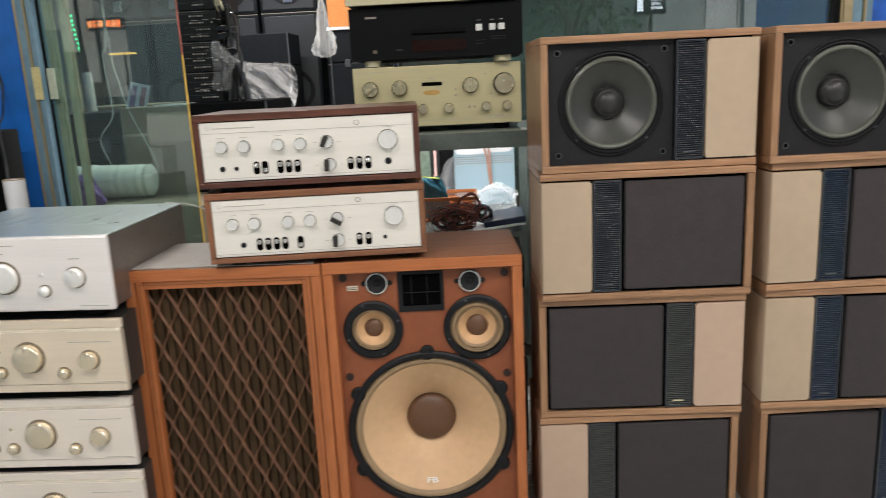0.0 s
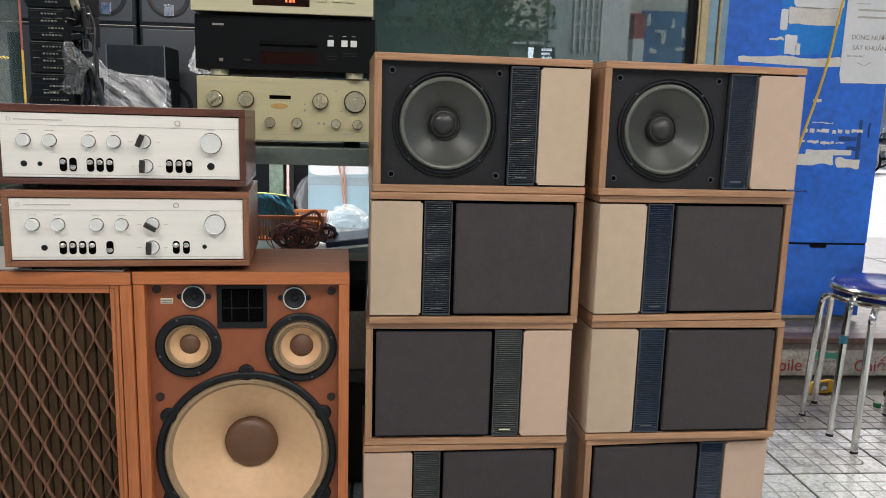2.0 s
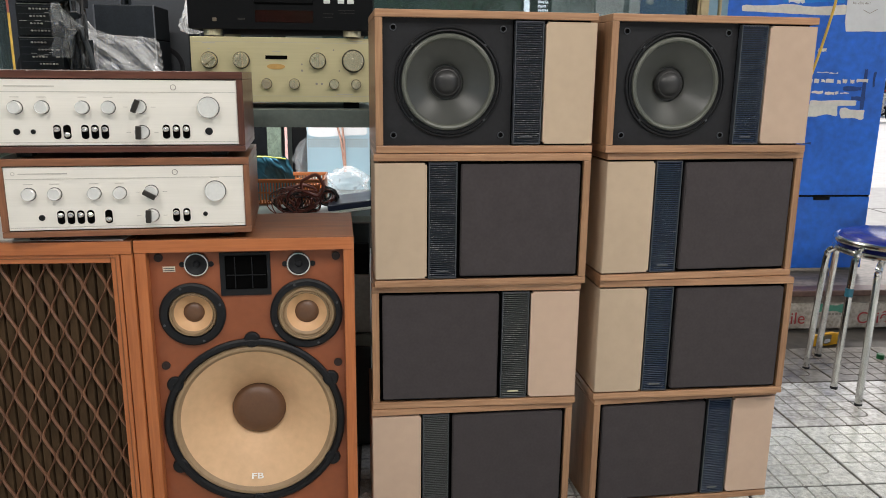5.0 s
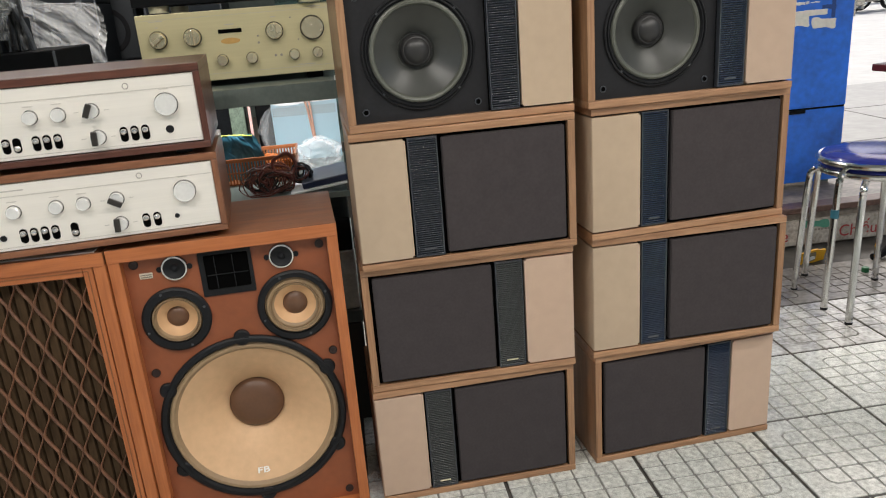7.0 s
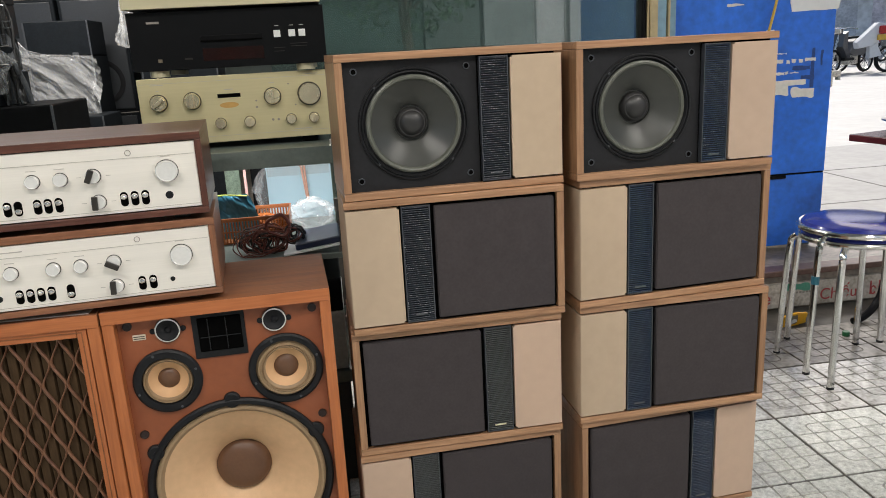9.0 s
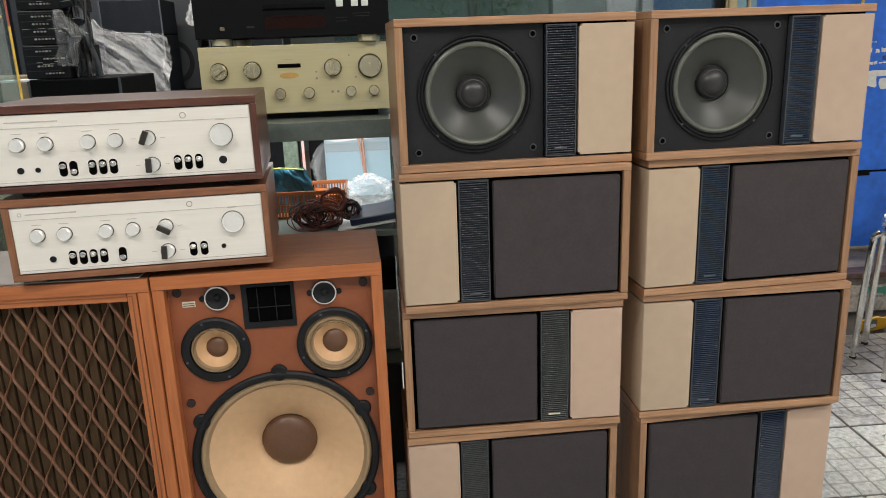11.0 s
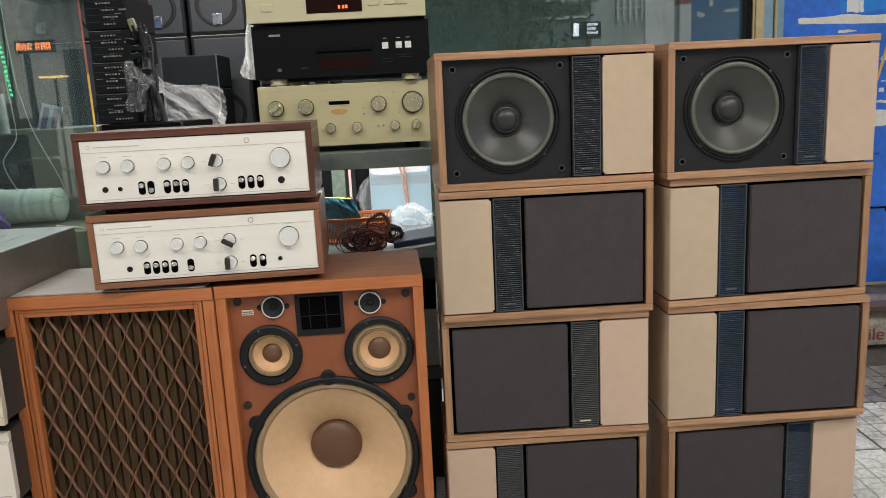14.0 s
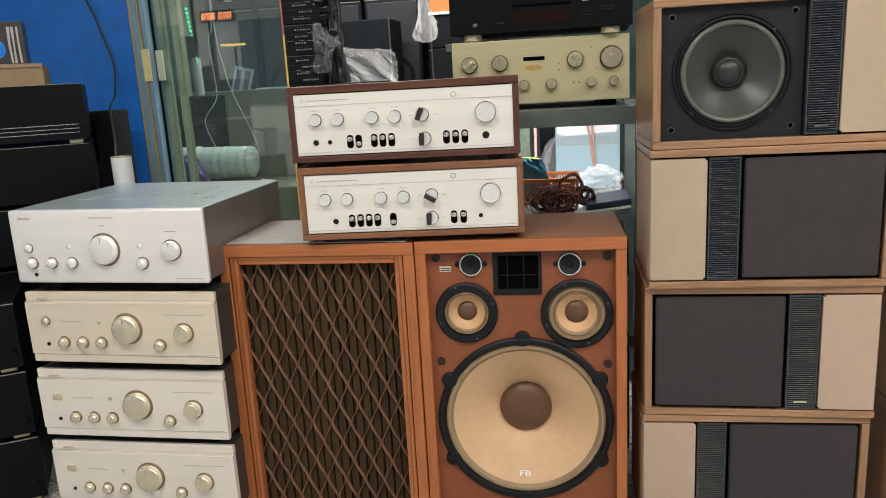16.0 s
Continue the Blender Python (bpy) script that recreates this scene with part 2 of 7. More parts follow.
GOLD_LIGHT = mat("pale_gold_front", (0.62, 0.57, 0.38), 0.4, 0.3, vary=0.03, scale=50, stretch=(0.03, 1, 1))
DECK = mat("black_deck_front", (0.0048, 0.0052, 0.0062), 0.42, 0.0, vary=0.15, scale=40, spec=0.13)
SMOKE = mat("smoked_window", (0.016, 0.003, 0.003), 0.08, vary=0.2)
WHITE_KEY = mat("white_key", (0.75, 0.76, 0.74), 0.4)
RACK = mat("grey_green_painted_steel", (0.14, 0.17, 0.155), 0.4, 0.2, vary=0.15, scale=15, bump=0.1)
BLUE = mat("blue_door_paint", (0.022, 0.165, 0.74), 0.34, vary=0.12, scale=5, bump=0.15, bump_scale=60, dark=(0.017, 0.11, 0.50))
BLUE_WALL = mat("blue_wall_paint", (0.014, 0.165, 0.62), 0.45, vary=0.18, scale=3, bump=0.15, bump_scale=60)
BRIGHT_BLUE = mat("bright_blue_sticker", (0.01, 0.22, 0.72), 0.35, vary=0.08, scale=8)
SCRAP = mat("torn_paper", (0.70, 0.68, 0.62), 0.8, vary=0.1, scale=12, bump=0.2)
PAPER = mat("white_paper", (0.74, 0.75, 0.76), 0.75, vary=0.04, scale=8)
PALE_FRAME = mat("pale_blue_frame", (0.20, 0.33, 0.42), 0.4, 0.1, vary=0.12, scale=8)
OLIVE_FRAME = mat("pale_olive_frame", (0.50, 0.49, 0.34), 0.45, 0.1, vary=0.15, scale=8)
BRASS_FRAME = mat("tan_aluminium_frame", (0.46, 0.37, 0.21), 0.38, 0.3, vary=0.12, scale=8)
TILE = mat("grey_terrazzo_tile", (0.58, 0.585, 0.54), 0.13, vary=0.3, scale=85, bump=0.15, bump_scale=160, dark=(0.33, 0.335, 0.305))
GROUT = mat("grey_joint", (0.085, 0.078, 0.068), 0.8, vary=0.4, scale=4)
TILE_GROOVE = mat("worn_groove", (0.24, 0.235, 0.215), 0.5, vary=0.4, scale=6)
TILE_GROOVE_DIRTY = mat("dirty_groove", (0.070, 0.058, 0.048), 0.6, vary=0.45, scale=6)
# tiles near the step: dirt plus shade, both put into the colour
TILE_GRIMY_SHADED = mat("grimy_shaded_tile", (0.21, 0.197, 0.177), 0.3, vary=0.35, scale=9, bump=0.15, bump_scale=160, dark=(0.075, 0.067, 0.057))
TILE_DIRTY_SHADED = mat("soiled_shaded_tile", (0.46, 0.455, 0.43), 0.16, vary=0.3, scale=14, bump=0.15, bump_scale=160, dark=(0.22, 0.21, 0.19))
# dark cover: dim reflections on its sides put into the colour
COVER_SHADED = mat("shaded_metal_cover", (0.27, 0.235, 0.21), 0.3, 0.6, vary=0.1, scale=20)
CEMENT = mat("dirty_cement", (0.066, 0.059, 0.050), 0.6, vary=0.35, scale=5, bump=0.3, bump_scale=60)
STREET = mat("pale_concrete_ground", (0.46, 0.445, 0.415), 0.6, vary=0.12, scale=1.2, bump=0.2, bump_scale=40)
STEP = mat("worn_step", (0.22, 0.185, 0.155), 0.55, vary=0.4, scale=7, bump=0.3, bump_scale=50)
STEP_EDGE = mat("brown_step_edge", (0.13, 0.075, 0.06), 0.5, vary=0.3, scale=9)
RED_INK = mat("red_print", (0.40, 0.045, 0.05), 0.6)
GREEN_INK = mat("green_print", (0.10, 0.34, 0.24), 0.6)
PLASTER = mat("dim_plaster", (0.16, 0.19, 0.18), 0.8, vary=0.15, scale=3, bump=0.1)
CEILING = mat("ceiling_paint", (0.32, 0.33, 0.32), 0.8, vary=0.06, scale=3)
PA_BLACK = mat("black_carpeted_cabinet", (0.010, 0.0125, 0.0155), 0.55, vary=0.25, scale=20, bump=0.3, bump_scale=400, spec=0.15)
EQ_FACE = mat("worn_black_front", (0.013, 0.013, 0.014), 0.4, 0.2, vary=0.4, scale=60, spec=0.3)
CARTON = mat("brown_cardboard", (0.34, 0.24, 0.14), 0.8, vary=0.12, scale=7, bump=0.1)
CABINET_GREY = mat("grey_brown_box", (0.22, 0.18, 0.12), 0.7, vary=0.12, scale=4)
STOOL_BLUE = mat("blue_vinyl", (0.022, 0.03, 0.21), 0.16, vary=0.12, scale=9, bump=0.05)
YELLOW = mat("yellow_wrapper", (0.80, 0.42, 0.02), 0.3, vary=0.12, scale=30)
CABLE_YELLOW = mat("yellow_cable", (0.72, 0.45, 0.06), 0.5)
CABLE_RED = mat("dark_red_cable", (0.135, 0.034, 0.024), 0.38, vary=0.2)
CABLE_BLACK = mat("black_cable", (0.015, 0.015, 0.015), 0.5)
CABLE_WHITE = mat("white_cable", (0.62, 0.63, 0.58), 0.5)
BASKET = mat("orange_plastic_basket", (0.30, 0.10, 0.033), 0.35, vary=0.1)
TEAL_SHEET = mat("bright_teal_sheet", (0.05, 0.21, 0.31), 0.4, vary=0.2, scale=20)
CYAN = mat("teal_plastic_sheet", (0.022, 0.115, 0.165), 0.45, vary=0.25, scale=20)
PALE_BLUE_PAPER = mat("pale_blue_page", (0.58, 0.73, 0.80), 0.6, vary=0.03, scale=5)
pn, pl = PALE_BLUE_PAPER.node_tree.nodes, PALE_BLUE_PAPER.node_tree.links
through_light, blend = pn.new("ShaderNodeBsdfTranslucent"), pn.new("ShaderNodeMixShader")
through_light.inputs[0].default_value, blend.inputs[0].default_value = (0.62, 0.78, 0.86, 1), 0.55
pl.new(pn["Principled BSDF"].outputs[0], blend.inputs[1])
pl.new(through_light.outputs[0], blend.inputs[2])
pl.new(blend.outputs[0], pn["Material Output"].inputs[0])
RIBBON = mat("orange_ribbon", (0.50, 0.28, 0.21), 0.5)
FOAM = mat("pale_foam_roll", (0.62, 0.62, 0.54), 0.7, vary=0.06, scale=12, bump=0.2)
WINE = mat("dark_red_tabletop", (0.07, 0.012, 0.018), 0.25, vary=0.2, scale=8)
CLEAR = film("clear_plastic", solid=0.85)
CLEAR_WHITE = film("bright_clear_plastic", (0.97, 0.98, 0.99), 1.0)
CLEAR_FOLDS = film("folded_clear_plastic", (0.95, 0.96, 0.97), 0.75, 6, 0.2, 0.3)
CLEAR_BAG = film("crushed_clear_plastic", solid=0.75)
CLEAR_THIN = film("thin_clear_plastic", solid=0.45)
# paints the white reflection on the lattice speaker's top
TOP_SHEEN = mat("white_top_sheen", (0.42, 0.39, 0.36), 0.35, vary=0.1, scale=6)
GLASS = pane_glass("shop_glass", (0.66, 0.79, 0.78), 1.1, 0.036)
GLASS_DIM = pane_glass("shop_glass_dim", (0.58, 0.72, 0.70), 1.9, 0.025)

# ---- mesh helpers ----


def part(name, bm, material, parent=None, label="", smooth=False):
    """Link a bmesh as one mesh object under a thing or part."""
    me = bpy.data.meshes.new(name)
    if smooth:
        for f in bm.faces:
            f.smooth = True
    bm.normal_update()
    bm.to_mesh(me)
    bm.free()
    me.materials.append(material)
    ob = new(name, me)
    if smooth:
        me.set_sharp_from_angle(angle=radians(35))
    ob.parent = parent
    if label:
        ob["label"] = label
    return ob


def thing(name, m, label, category, group="", kind=""):
    """An Empty at the thing's base."""
    ob = new(name)
    ob.empty_display_size = 0.05
    ob.matrix_world = m
    return tagged(ob, label, category, group, kind)


def add_box(bm, x0, x1, y0, y1, z0, z1, bevel=0.0, seg=2):
    r = bmesh.ops.create_cube(bm, size=1)
    vs = r["verts"]
    for v in vs:
        v.co = Vector((x0 + (v.co.x + 0.5) * (x1 - x0), y0 + (v.co.y + 0.5) * (y1 - y0), z0 + (v.co.z + 0.5) * (z1 - z0)))
    if bevel:
        es = list({e for v in vs for e in v.link_edges})
        bmesh.ops.bevel(bm, geom=es, offset=bevel, segments=seg, affect="EDGES", profile=0.5)
    return bm


def box(x0, x1, y0, y1, z0, z1, bevel=0.0, seg=2):
    return add_box(bmesh.new(), x0, x1, y0, y1, z0, z1, bevel, seg)


def add_lathe(bm, cx, cz, profile, seg=48):
    """Rings (radius, y) round an axis along y; a radius of 0 closes with a point."""
    rings = []
    for r, y in profile:
        if r <= 1e-6:
            rings.append([bm.verts.new((cx, y, cz))])
        else:
            rings.append([bm.verts.new((cx + r * math.cos(2 * math.pi * i / seg), y, cz + r * math.sin(2 * math.pi * i / seg))) for i in range(seg)])
    for a, b in zip(rings, rings[1:]):
        for i in range(seg):
            j = (i + 1) % seg
            if len(a) == 1 and len(b) > 1:
                bm.faces.new((a[0], b[i], b[j]))
            elif len(b) == 1 and len(a) > 1:
                bm.faces.new((a[i], b[0], a[j]))
            elif len(a) > 1:
                bm.faces.new((a[i], b[i], b[j], a[j]))
    bmesh.ops.recalc_face_normals(bm, faces=bm.faces[:])
    return bm


def lathe(cx, cz, profile, seg=48):
    return add_lathe(bmesh.new(), cx, cz, profile, seg)


def add_tube(bm, pts, r, seg=8):
    """A round tube along a line of points."""
    pts = [Vector(p) for p in pts]
    rings = []
    up = Vector((0.31, 0.17, 0.93))
    for i, p in enumerate(pts):
        d = (pts[min(i + 1, len(pts) - 1)] - pts[max(i - 1, 0)]).normalized()
        a = d.cross(up)
        if a.length < 1e-3:
            a = d.cross(Vector((1, 0, 0)))
        a.normalize()
        b = d.cross(a)
        rings.append([bm.verts.new(p + r * (math.cos(2 * math.pi * k / seg) * a + math.sin(2 * math.pi * k / seg) * b)) for k in range(seg)])
    for a, b in zip(rings, rings[1:]):
        for k in range(seg):
            j = (k + 1) % seg
            bm.faces.new((a[k], b[k], b[j], a[j]))
    bm.faces.new(rings[0][::-1])
    bm.faces.new(rings[-1])
    return bm


def tube(pts, r, seg=8):
    return add_tube(bmesh.new(), pts, r, seg)


def curve_points(pts, n=8):
    """Catmull-Rom points through pts."""
    pts = [Vector(p) for p in pts]
    out = []
    for i in range(len(pts) - 1):
        p0, p1, p2, p3 = pts[max(i - 1, 0)], pts[i], pts[i + 1], pts[min(i + 2, len(pts) - 1)]
        for k in range(n):
            t = k / n
            out.append(0.5 * ((2 * p1) + (p2 - p0) * t + (2 * p0 - 5 * p1 + 4 * p2 - p3) * t * t + (3 * p1 - p0 - 3 * p2 + p3) * t ** 3))
    return out + [pts[-1]]


def rounded_outline(x0, x1, z0, z1, r, n=5):
    pts = []
    for cx, cz, a in ((x1 - r, z1 - r, 0), (x0 + r, z1 - r, 90), (x0 + r, z0 + r, 180), (x1 - r, z0 + r, 270)):
        for k in range(n + 1):
            t = radians(a + 90 * k / n)
            pts.append((cx + r * math.cos(t), cz + r * math.sin(t)))
    return pts


def slab(outline, y0, y1, bevel=0.0):
    """A plate with the given outline in x and z, from y0 (front) to y1."""
    bm = bmesh.new()
    f = bm.faces.new([bm.verts.new((x, y0, z)) for x, z in outline])
    r = bmesh.ops.extrude_face_region(bm, geom=[f])
    for v in r["geom"]:
        if isinstance(v, bmesh.types.BMVert):
            v.co.y = y1
    bmesh.ops.recalc_face_normals(bm, faces=bm.faces[:])
    if bevel:
        es = [e for e in bm.edges if all(abs(v.co.y - y0) < 1e-6 for v in e.verts)]
        bmesh.ops.bevel(bm, geom=es, offset=bevel, segments=2, affect="EDGES")
    return bm


def plate(x0, x1, z0, z1, y0, y1, holes):
    """A board with round holes right through it."""
    bm = bmesh.new()
    loops = [[(x0, z0), (x1, z0), (x1, z1), (x0, z1)]] + [[(cx + r * math.cos(2 * math.pi * k / 48), cz + r * math.sin(2 * math.pi * k / 48)) for k in range(48)] for cx, cz, r in holes]
    edges = []
    for pts in loops:
        vs = [bm.verts.new((x, y0, z)) for x, z in pts]
        edges += [bm.edges.new((vs[k], vs[(k + 1) % len(vs)])) for k in range(len(vs))]
    bmesh.ops.triangle_fill(bm, edges=edges, use_beauty=True)
    r = bmesh.ops.extrude_face_region(bm, geom=bm.faces[:])
    for v in r["geom"]:
        if isinstance(v, bmesh.types.BMVert):
            v.co.y = y1
    bmesh.ops.recalc_face_normals(bm, faces=bm.faces[:])
    return bm


def ragged(x0, x1, z0, z1, amp, seed, n=5):
    """The outline of a torn scrap, smooth between uneven corners."""
    rng = random.Random(seed)

    def j():
        return rng.uniform(-amp, amp)
    pts = [(x0 + (x1 - x0) * (k + rng.uniform(-0.25, 0.25) * (0 < k)) / n, z1 + j()) for k in range(n)] + [(x1 + j(), z1 + j()), (x1 + j(), (z0 + z1) / 2 + j())]
    pts += [(x1 + (x0 - x1) * (k + rng.uniform(-0.25, 0.25) * (0 < k)) / n, z0 + j()) for k in range(n)] + [(x0 + j(), z0 + j()), (x0 + j(), (z0 + z1) / 2 + j())]
    out = []
    for i, (x, z) in enumerate(pts):
        xn, zn = pts[(i + 1) % len(pts)]
        out += [(x * 0.8 + xn * 0.2, z * 0.8 + zn * 0.2), (x * 0.5 + xn * 0.5 , z * 0.5 + zn * 0.5 + rng.uniform(-amp, amp) * 0.2), (x * 0.2 + xn * 0.8, z * 0.2 + zn * 0.8)]
    return out


def lettering(text, size, x, y, z, material, parent, label, name="lettering", align="CENTER", bold=0.0, wide=1.0, lean=0):
    """Words in the built-in font as a thin mesh that faces -y."""
    cu = bpy.data.curves.new("words", "FONT")
    cu.body, cu.size, cu.align_x, cu.extrude = text, size, align, 0.0004
    cu.offset = bold
    tmp = new("words", cu)
    dg = bpy.context.evaluated_depsgraph_get()
    me = bpy.data.meshes.new_from_object(tmp.evaluated_get(dg))
    bpy.data.objects.remove(tmp)
    me.transform(Matrix.Diagonal((wide, 1, 1, 1)))
    me.transform(pose(x, y, z, 90 - lean, 0, 0))
    me.materials.clear()
    me.materials.append(material)
    ob = new(name, me)
    ob.parent = parent
    ob["label"] = label
    return ob


def crumple(rx, ry, rz, seed, amount=0.3, freq=3.0, sub=4):
    """A crumpled bag: a ball creased by flat cuts, with wrinkles between them."""
    bm = bmesh.new()
    bmesh.ops.create_icosphere(bm, subdivisions=sub, radius=1)
    rng = random.Random(seed)
    cuts = []
    for k in range(26):
        d = Vector((rng.gauss(0, 1), rng.gauss(0, 1), rng.gauss(0, 1))).normalized()
        cuts.append((d, rng.uniform(0.62, 0.98)))
    off = Vector((seed * 3.7, seed * 1.9, seed * 5.3))
    for v in bm.verts:
        n = v.co.normalized()
        k = min([1.1] + [c / max(0.05, n.dot(d)) for d, c in cuts if n.dot(d) > 0.05])
        k *= 1 + amount * (0.5 - abs(noise.noise(n * freq + off))) * 0.9 + amount * 0.35 * noise.noise(n * freq * 3 + off)
        v.co = Vector((n.x * rx * k, n.y * ry * k, max(-0.92, n.z * k) * rz))
    return bm


def bag_mound(rx, ry, h, seed, steep=3.2):
    """A heap of thin plastic: a low mound with creases that run outwards."""
    bm = bmesh.new()
    off = Vector((seed * 2.3, seed * 4.1, 0))
    rings, seg = 40, 120
    grid = []
    for i in range(rings + 1):
        r = i / rings
        ring = []
        for k in range(seg):
            a = 2 * math.pi * k / seg
            wob = 1 + 0.22 * noise.noise(Vector((math.cos(a) * 1.6, math.sin(a) * 1.6, seed)))
            p = Vector((r * math.cos(a) * wob, r * math.sin(a) * wob, 0))
            q = Vector((p.x * 2.6 + 0.5 * p.y, p.y * 1.2 - 0.3 * p.x, 2.2 * r ** 6)) + off
            crease = sum((0.5 - abs(noise.noise(q * f + Vector((f, 0, 0.4 * f * r))))) * g for f, g in ((2.0, 0.5), (4.3, 0.4), (9.0, 0.16), (17.0, 0.05)))
            z = h * (1 - r ** steep) * (0.82 + 0.22 * noise.noise(p * 1.5 + off)) + h * 0.22 * (crease - 0.45) * min(1, 3 * (1 - r) + 0.15)
            side = 1 + 0.4 * (crease - 0.5) * r
            ring.append(bm.verts.new((p.x * rx * side, p.y * ry * side, max(0.001, z))))
        grid.append(ring)
    for i in range(rings):
        for k in range(seg):
            j = (k + 1) % seg
            bm.faces.new((grid[i][k], grid[i + 1][k], grid[i + 1][j], grid[i][j]))
    bmesh.ops.remove_doubles(bm, verts=bm.verts[:], dist=0.0002)
    bmesh.ops.recalc_face_normals(bm, faces=bm.faces[:])
    return bm


def crushed_bag(rx, ry, rz, seed, pull=(0.0, 0.0), sub=5):
    """Thin film crushed into long slanting folds; pull drags one side out into a tail."""
    bm = bmesh.new()
    bmesh.ops.create_icosphere(bm, subdivisions=sub, radius=1)
    off = Vector((seed * 3.1, seed * 1.7, seed * 2.3))
    for v in bm.verts:
        n = v.co.normalized()
        across, along = 0.62 * n.x + 0.78 * n.z, 0.78 * n.x - 0.62 * n.z
        warp = 0.25 * noise.noise(n * 2.1 + off)
        q = Vector((across + warp, along * 0.38, n.y * 0.7))
        k = 0.84
        for fr, am in ((1.9, 0.50), (4.4, 0.36), (9.5, 0.14)):
            k += am * (0.28 - abs(noise.noise(q * fr + off * (1 + 0.1 * fr))))
        k += 0.05 * noise.noise(n * 13 + off)
        tail = max(0.0, n.x) ** 4
        v.co = Vector((n.x * rx * (k + pull[0] * tail), n.y * ry * k, max(-0.9, n.z * k + pull[1] * tail) * rz + 0.9 * rz))
    return bm


def draped_film(rows, depth, seed, slant=False):
    """A hanging film between left and right edges given as (z, x0, x1), in deep uneven folds, level or slanting down."""
    bm = bmesh.new()
    fine = []
    for (za, a0, a1), (zb, b0, b1) in zip(rows, rows[1:]):
        fine += [(za + (zb - za) * k / 8, a0 + (b0 - a0) * k / 8, a1 + (b1 - a1) * k / 8) for k in range(8)]
    grid = []
    for z, x0, x1 in fine + [rows[-1]]:
        ring = []
        for k in range(81):
            u = k / 80
            p = Vector((u * 3.2 + z * 9.0, z * 14.0 - u * 1.5, seed))
            if slant:
                p = Vector((z * 13.0 + u * 5.0 + 0.8 * noise.noise(Vector((u * 2.0, z * 5.0, seed))), u * 1.6 - z * 1.5, seed))
            fold = noise.noise(p) + 0.55 * (0.3 - abs(noise.noise(p * 2.3))) + 0.25 * noise.noise(p * 5.1)
            x = x0 + (x1 - x0) * u + 0.006 * noise.noise(p * 3.0 + Vector((4, 0, 0)))
            ring.append(bm.verts.new((x, depth * fold, z + 0.006 * noise.noise(p * 2.0))))
        grid.append(ring)
    for a, b in zip(grid, grid[1:]):
        for k in range(80):
            bm.faces.new((a[k], a[k + 1], b[k + 1], b[k]))
    return bm


def bag_drop(profile, seed, flat=0.5):
    """A hanging bag: gathered rings given as (radius, height), with lengthwise folds."""
    bm = bmesh.new()
    seg, rings = 60, []
    fine = []
    for (r0, h0), (r1, h1) in zip(profile, profile[1:]):
        fine += [(r0 + (r1 - r0) * k / 5, h0 + (h1 - h0) * k / 5) for k in range(5)]
    for r, z in fine + [profile[-1]]:
        ring = []
        for k in range(seg):
            a = 2 * math.pi * k / seg
            q = r * (1 + 0.75 * noise.noise(Vector((math.cos(a) * 1.7, math.sin(a) * 1.7, seed + z * 9.0))) + 0.6 * (0.3 - abs(noise.noise(Vector((math.cos(a) * 4, math.sin(a) * 4, seed + z * 16))))) + 0.25 * noise.noise(Vector((math.cos(a) * 9, math.sin(a) * 9, seed + z * 40))))
            ring.append(bm.verts.new((q * math.cos(a), q * math.sin(a) * flat, z)))
        rings.append(ring)
    for a, b in zip(rings, rings[1:]):
        for k in range(seg):
            j = (k + 1) % seg
            bm.faces.new((a[k], a[j], b[j], b[k]))
    bm.faces.new(rings[0][::-1])
    bm.faces.new(rings[-1])
    return bm

# ---- structure ----


def structure(name, bm, material, label, category):
    return tagged(part(name, bm, material), label, category, kind="structure")


structure("ground", box(-60, 60, -60, 90, -0.30, -0.012), STREET, "pale concrete street ground reaching into the distance", "ground")
pavement = structure("pavement", box(2.5705, 14, -3.0, 6.6, -0.05, -0.004), PAVING, "grey concrete paving outside the shop", "pavement")
for k in range(1, 9):
    part("joint", box(2.58, 13.9, -2.9 + k * 1.05, -2.885 + k * 1.05, -0.006, -0.0025), CEMENT, pavement)
for k in range(1, 9):
    part("joint", box(2.6 + k * 1.3, 2.615 + k * 1.3, -2.9, 6.5, -0.006, -0.0022), CEMENT, pavement)
floor = structure("floor", box(-2.98, 2.57, -1.96, 2.615, -0.05, -0.006), GROUT, "grey patterned tile floor with dark dirty joints", "floor")
structure("cement_strip", box(-2.98, 2.57, 2.615, 2.83, -0.05, -0.003), CEMENT, "dark dirty cement strip before the shop step", "pavement")
structure("shop_step", box(-2.98, 2.66, 2.845, 7.2, -0.05, 0.13), STEP, "worn cement step and floor of the shop", "step")
structure("step_edge", box(-2.98, 2.70, 2.822, 2.90, 0.132, 0.156, 0.004), STEP_EDGE, "chipped brown edge of the shop step", "step")
# awning is out of view; its edges are set to block sun and sky
structure("ceiling", box(-3.1, 3.7, -0.85, 7.3, 2.95, 3.05), CEILING, "unseen awning ceiling over the shop front, sized to block light", "ceiling")
structure("wall_back", box(-3.1, 2.4, 7.2, 7.3, 0.13, 2.95), PLASTER, "dim plaster wall at the back of the shop", "wall")
structure("wall_left", box(-3.1, -2.98, 0.6, 7.2, -0.05, 2.95), PLASTER, "dim plaster side wall of the shop", "wall")
structure("wall_right", box(2.19, 2.275, 3.23, 7.2, -0.05, 2.95), PLASTER, "dim plaster side wall of the shop", "wall")
structure("wall_front_top", box(-1.40, 1.57, 3.0, 3.1, 2.3, 2.95), PLASTER, "plain wall strip above the shop windows", "wall")
structure("wall_front_low", box(0.0, 1.38, 3.02, 3.08, 0.13, 0.55), CEMENT, "dark low wall under the shop window", "wall")
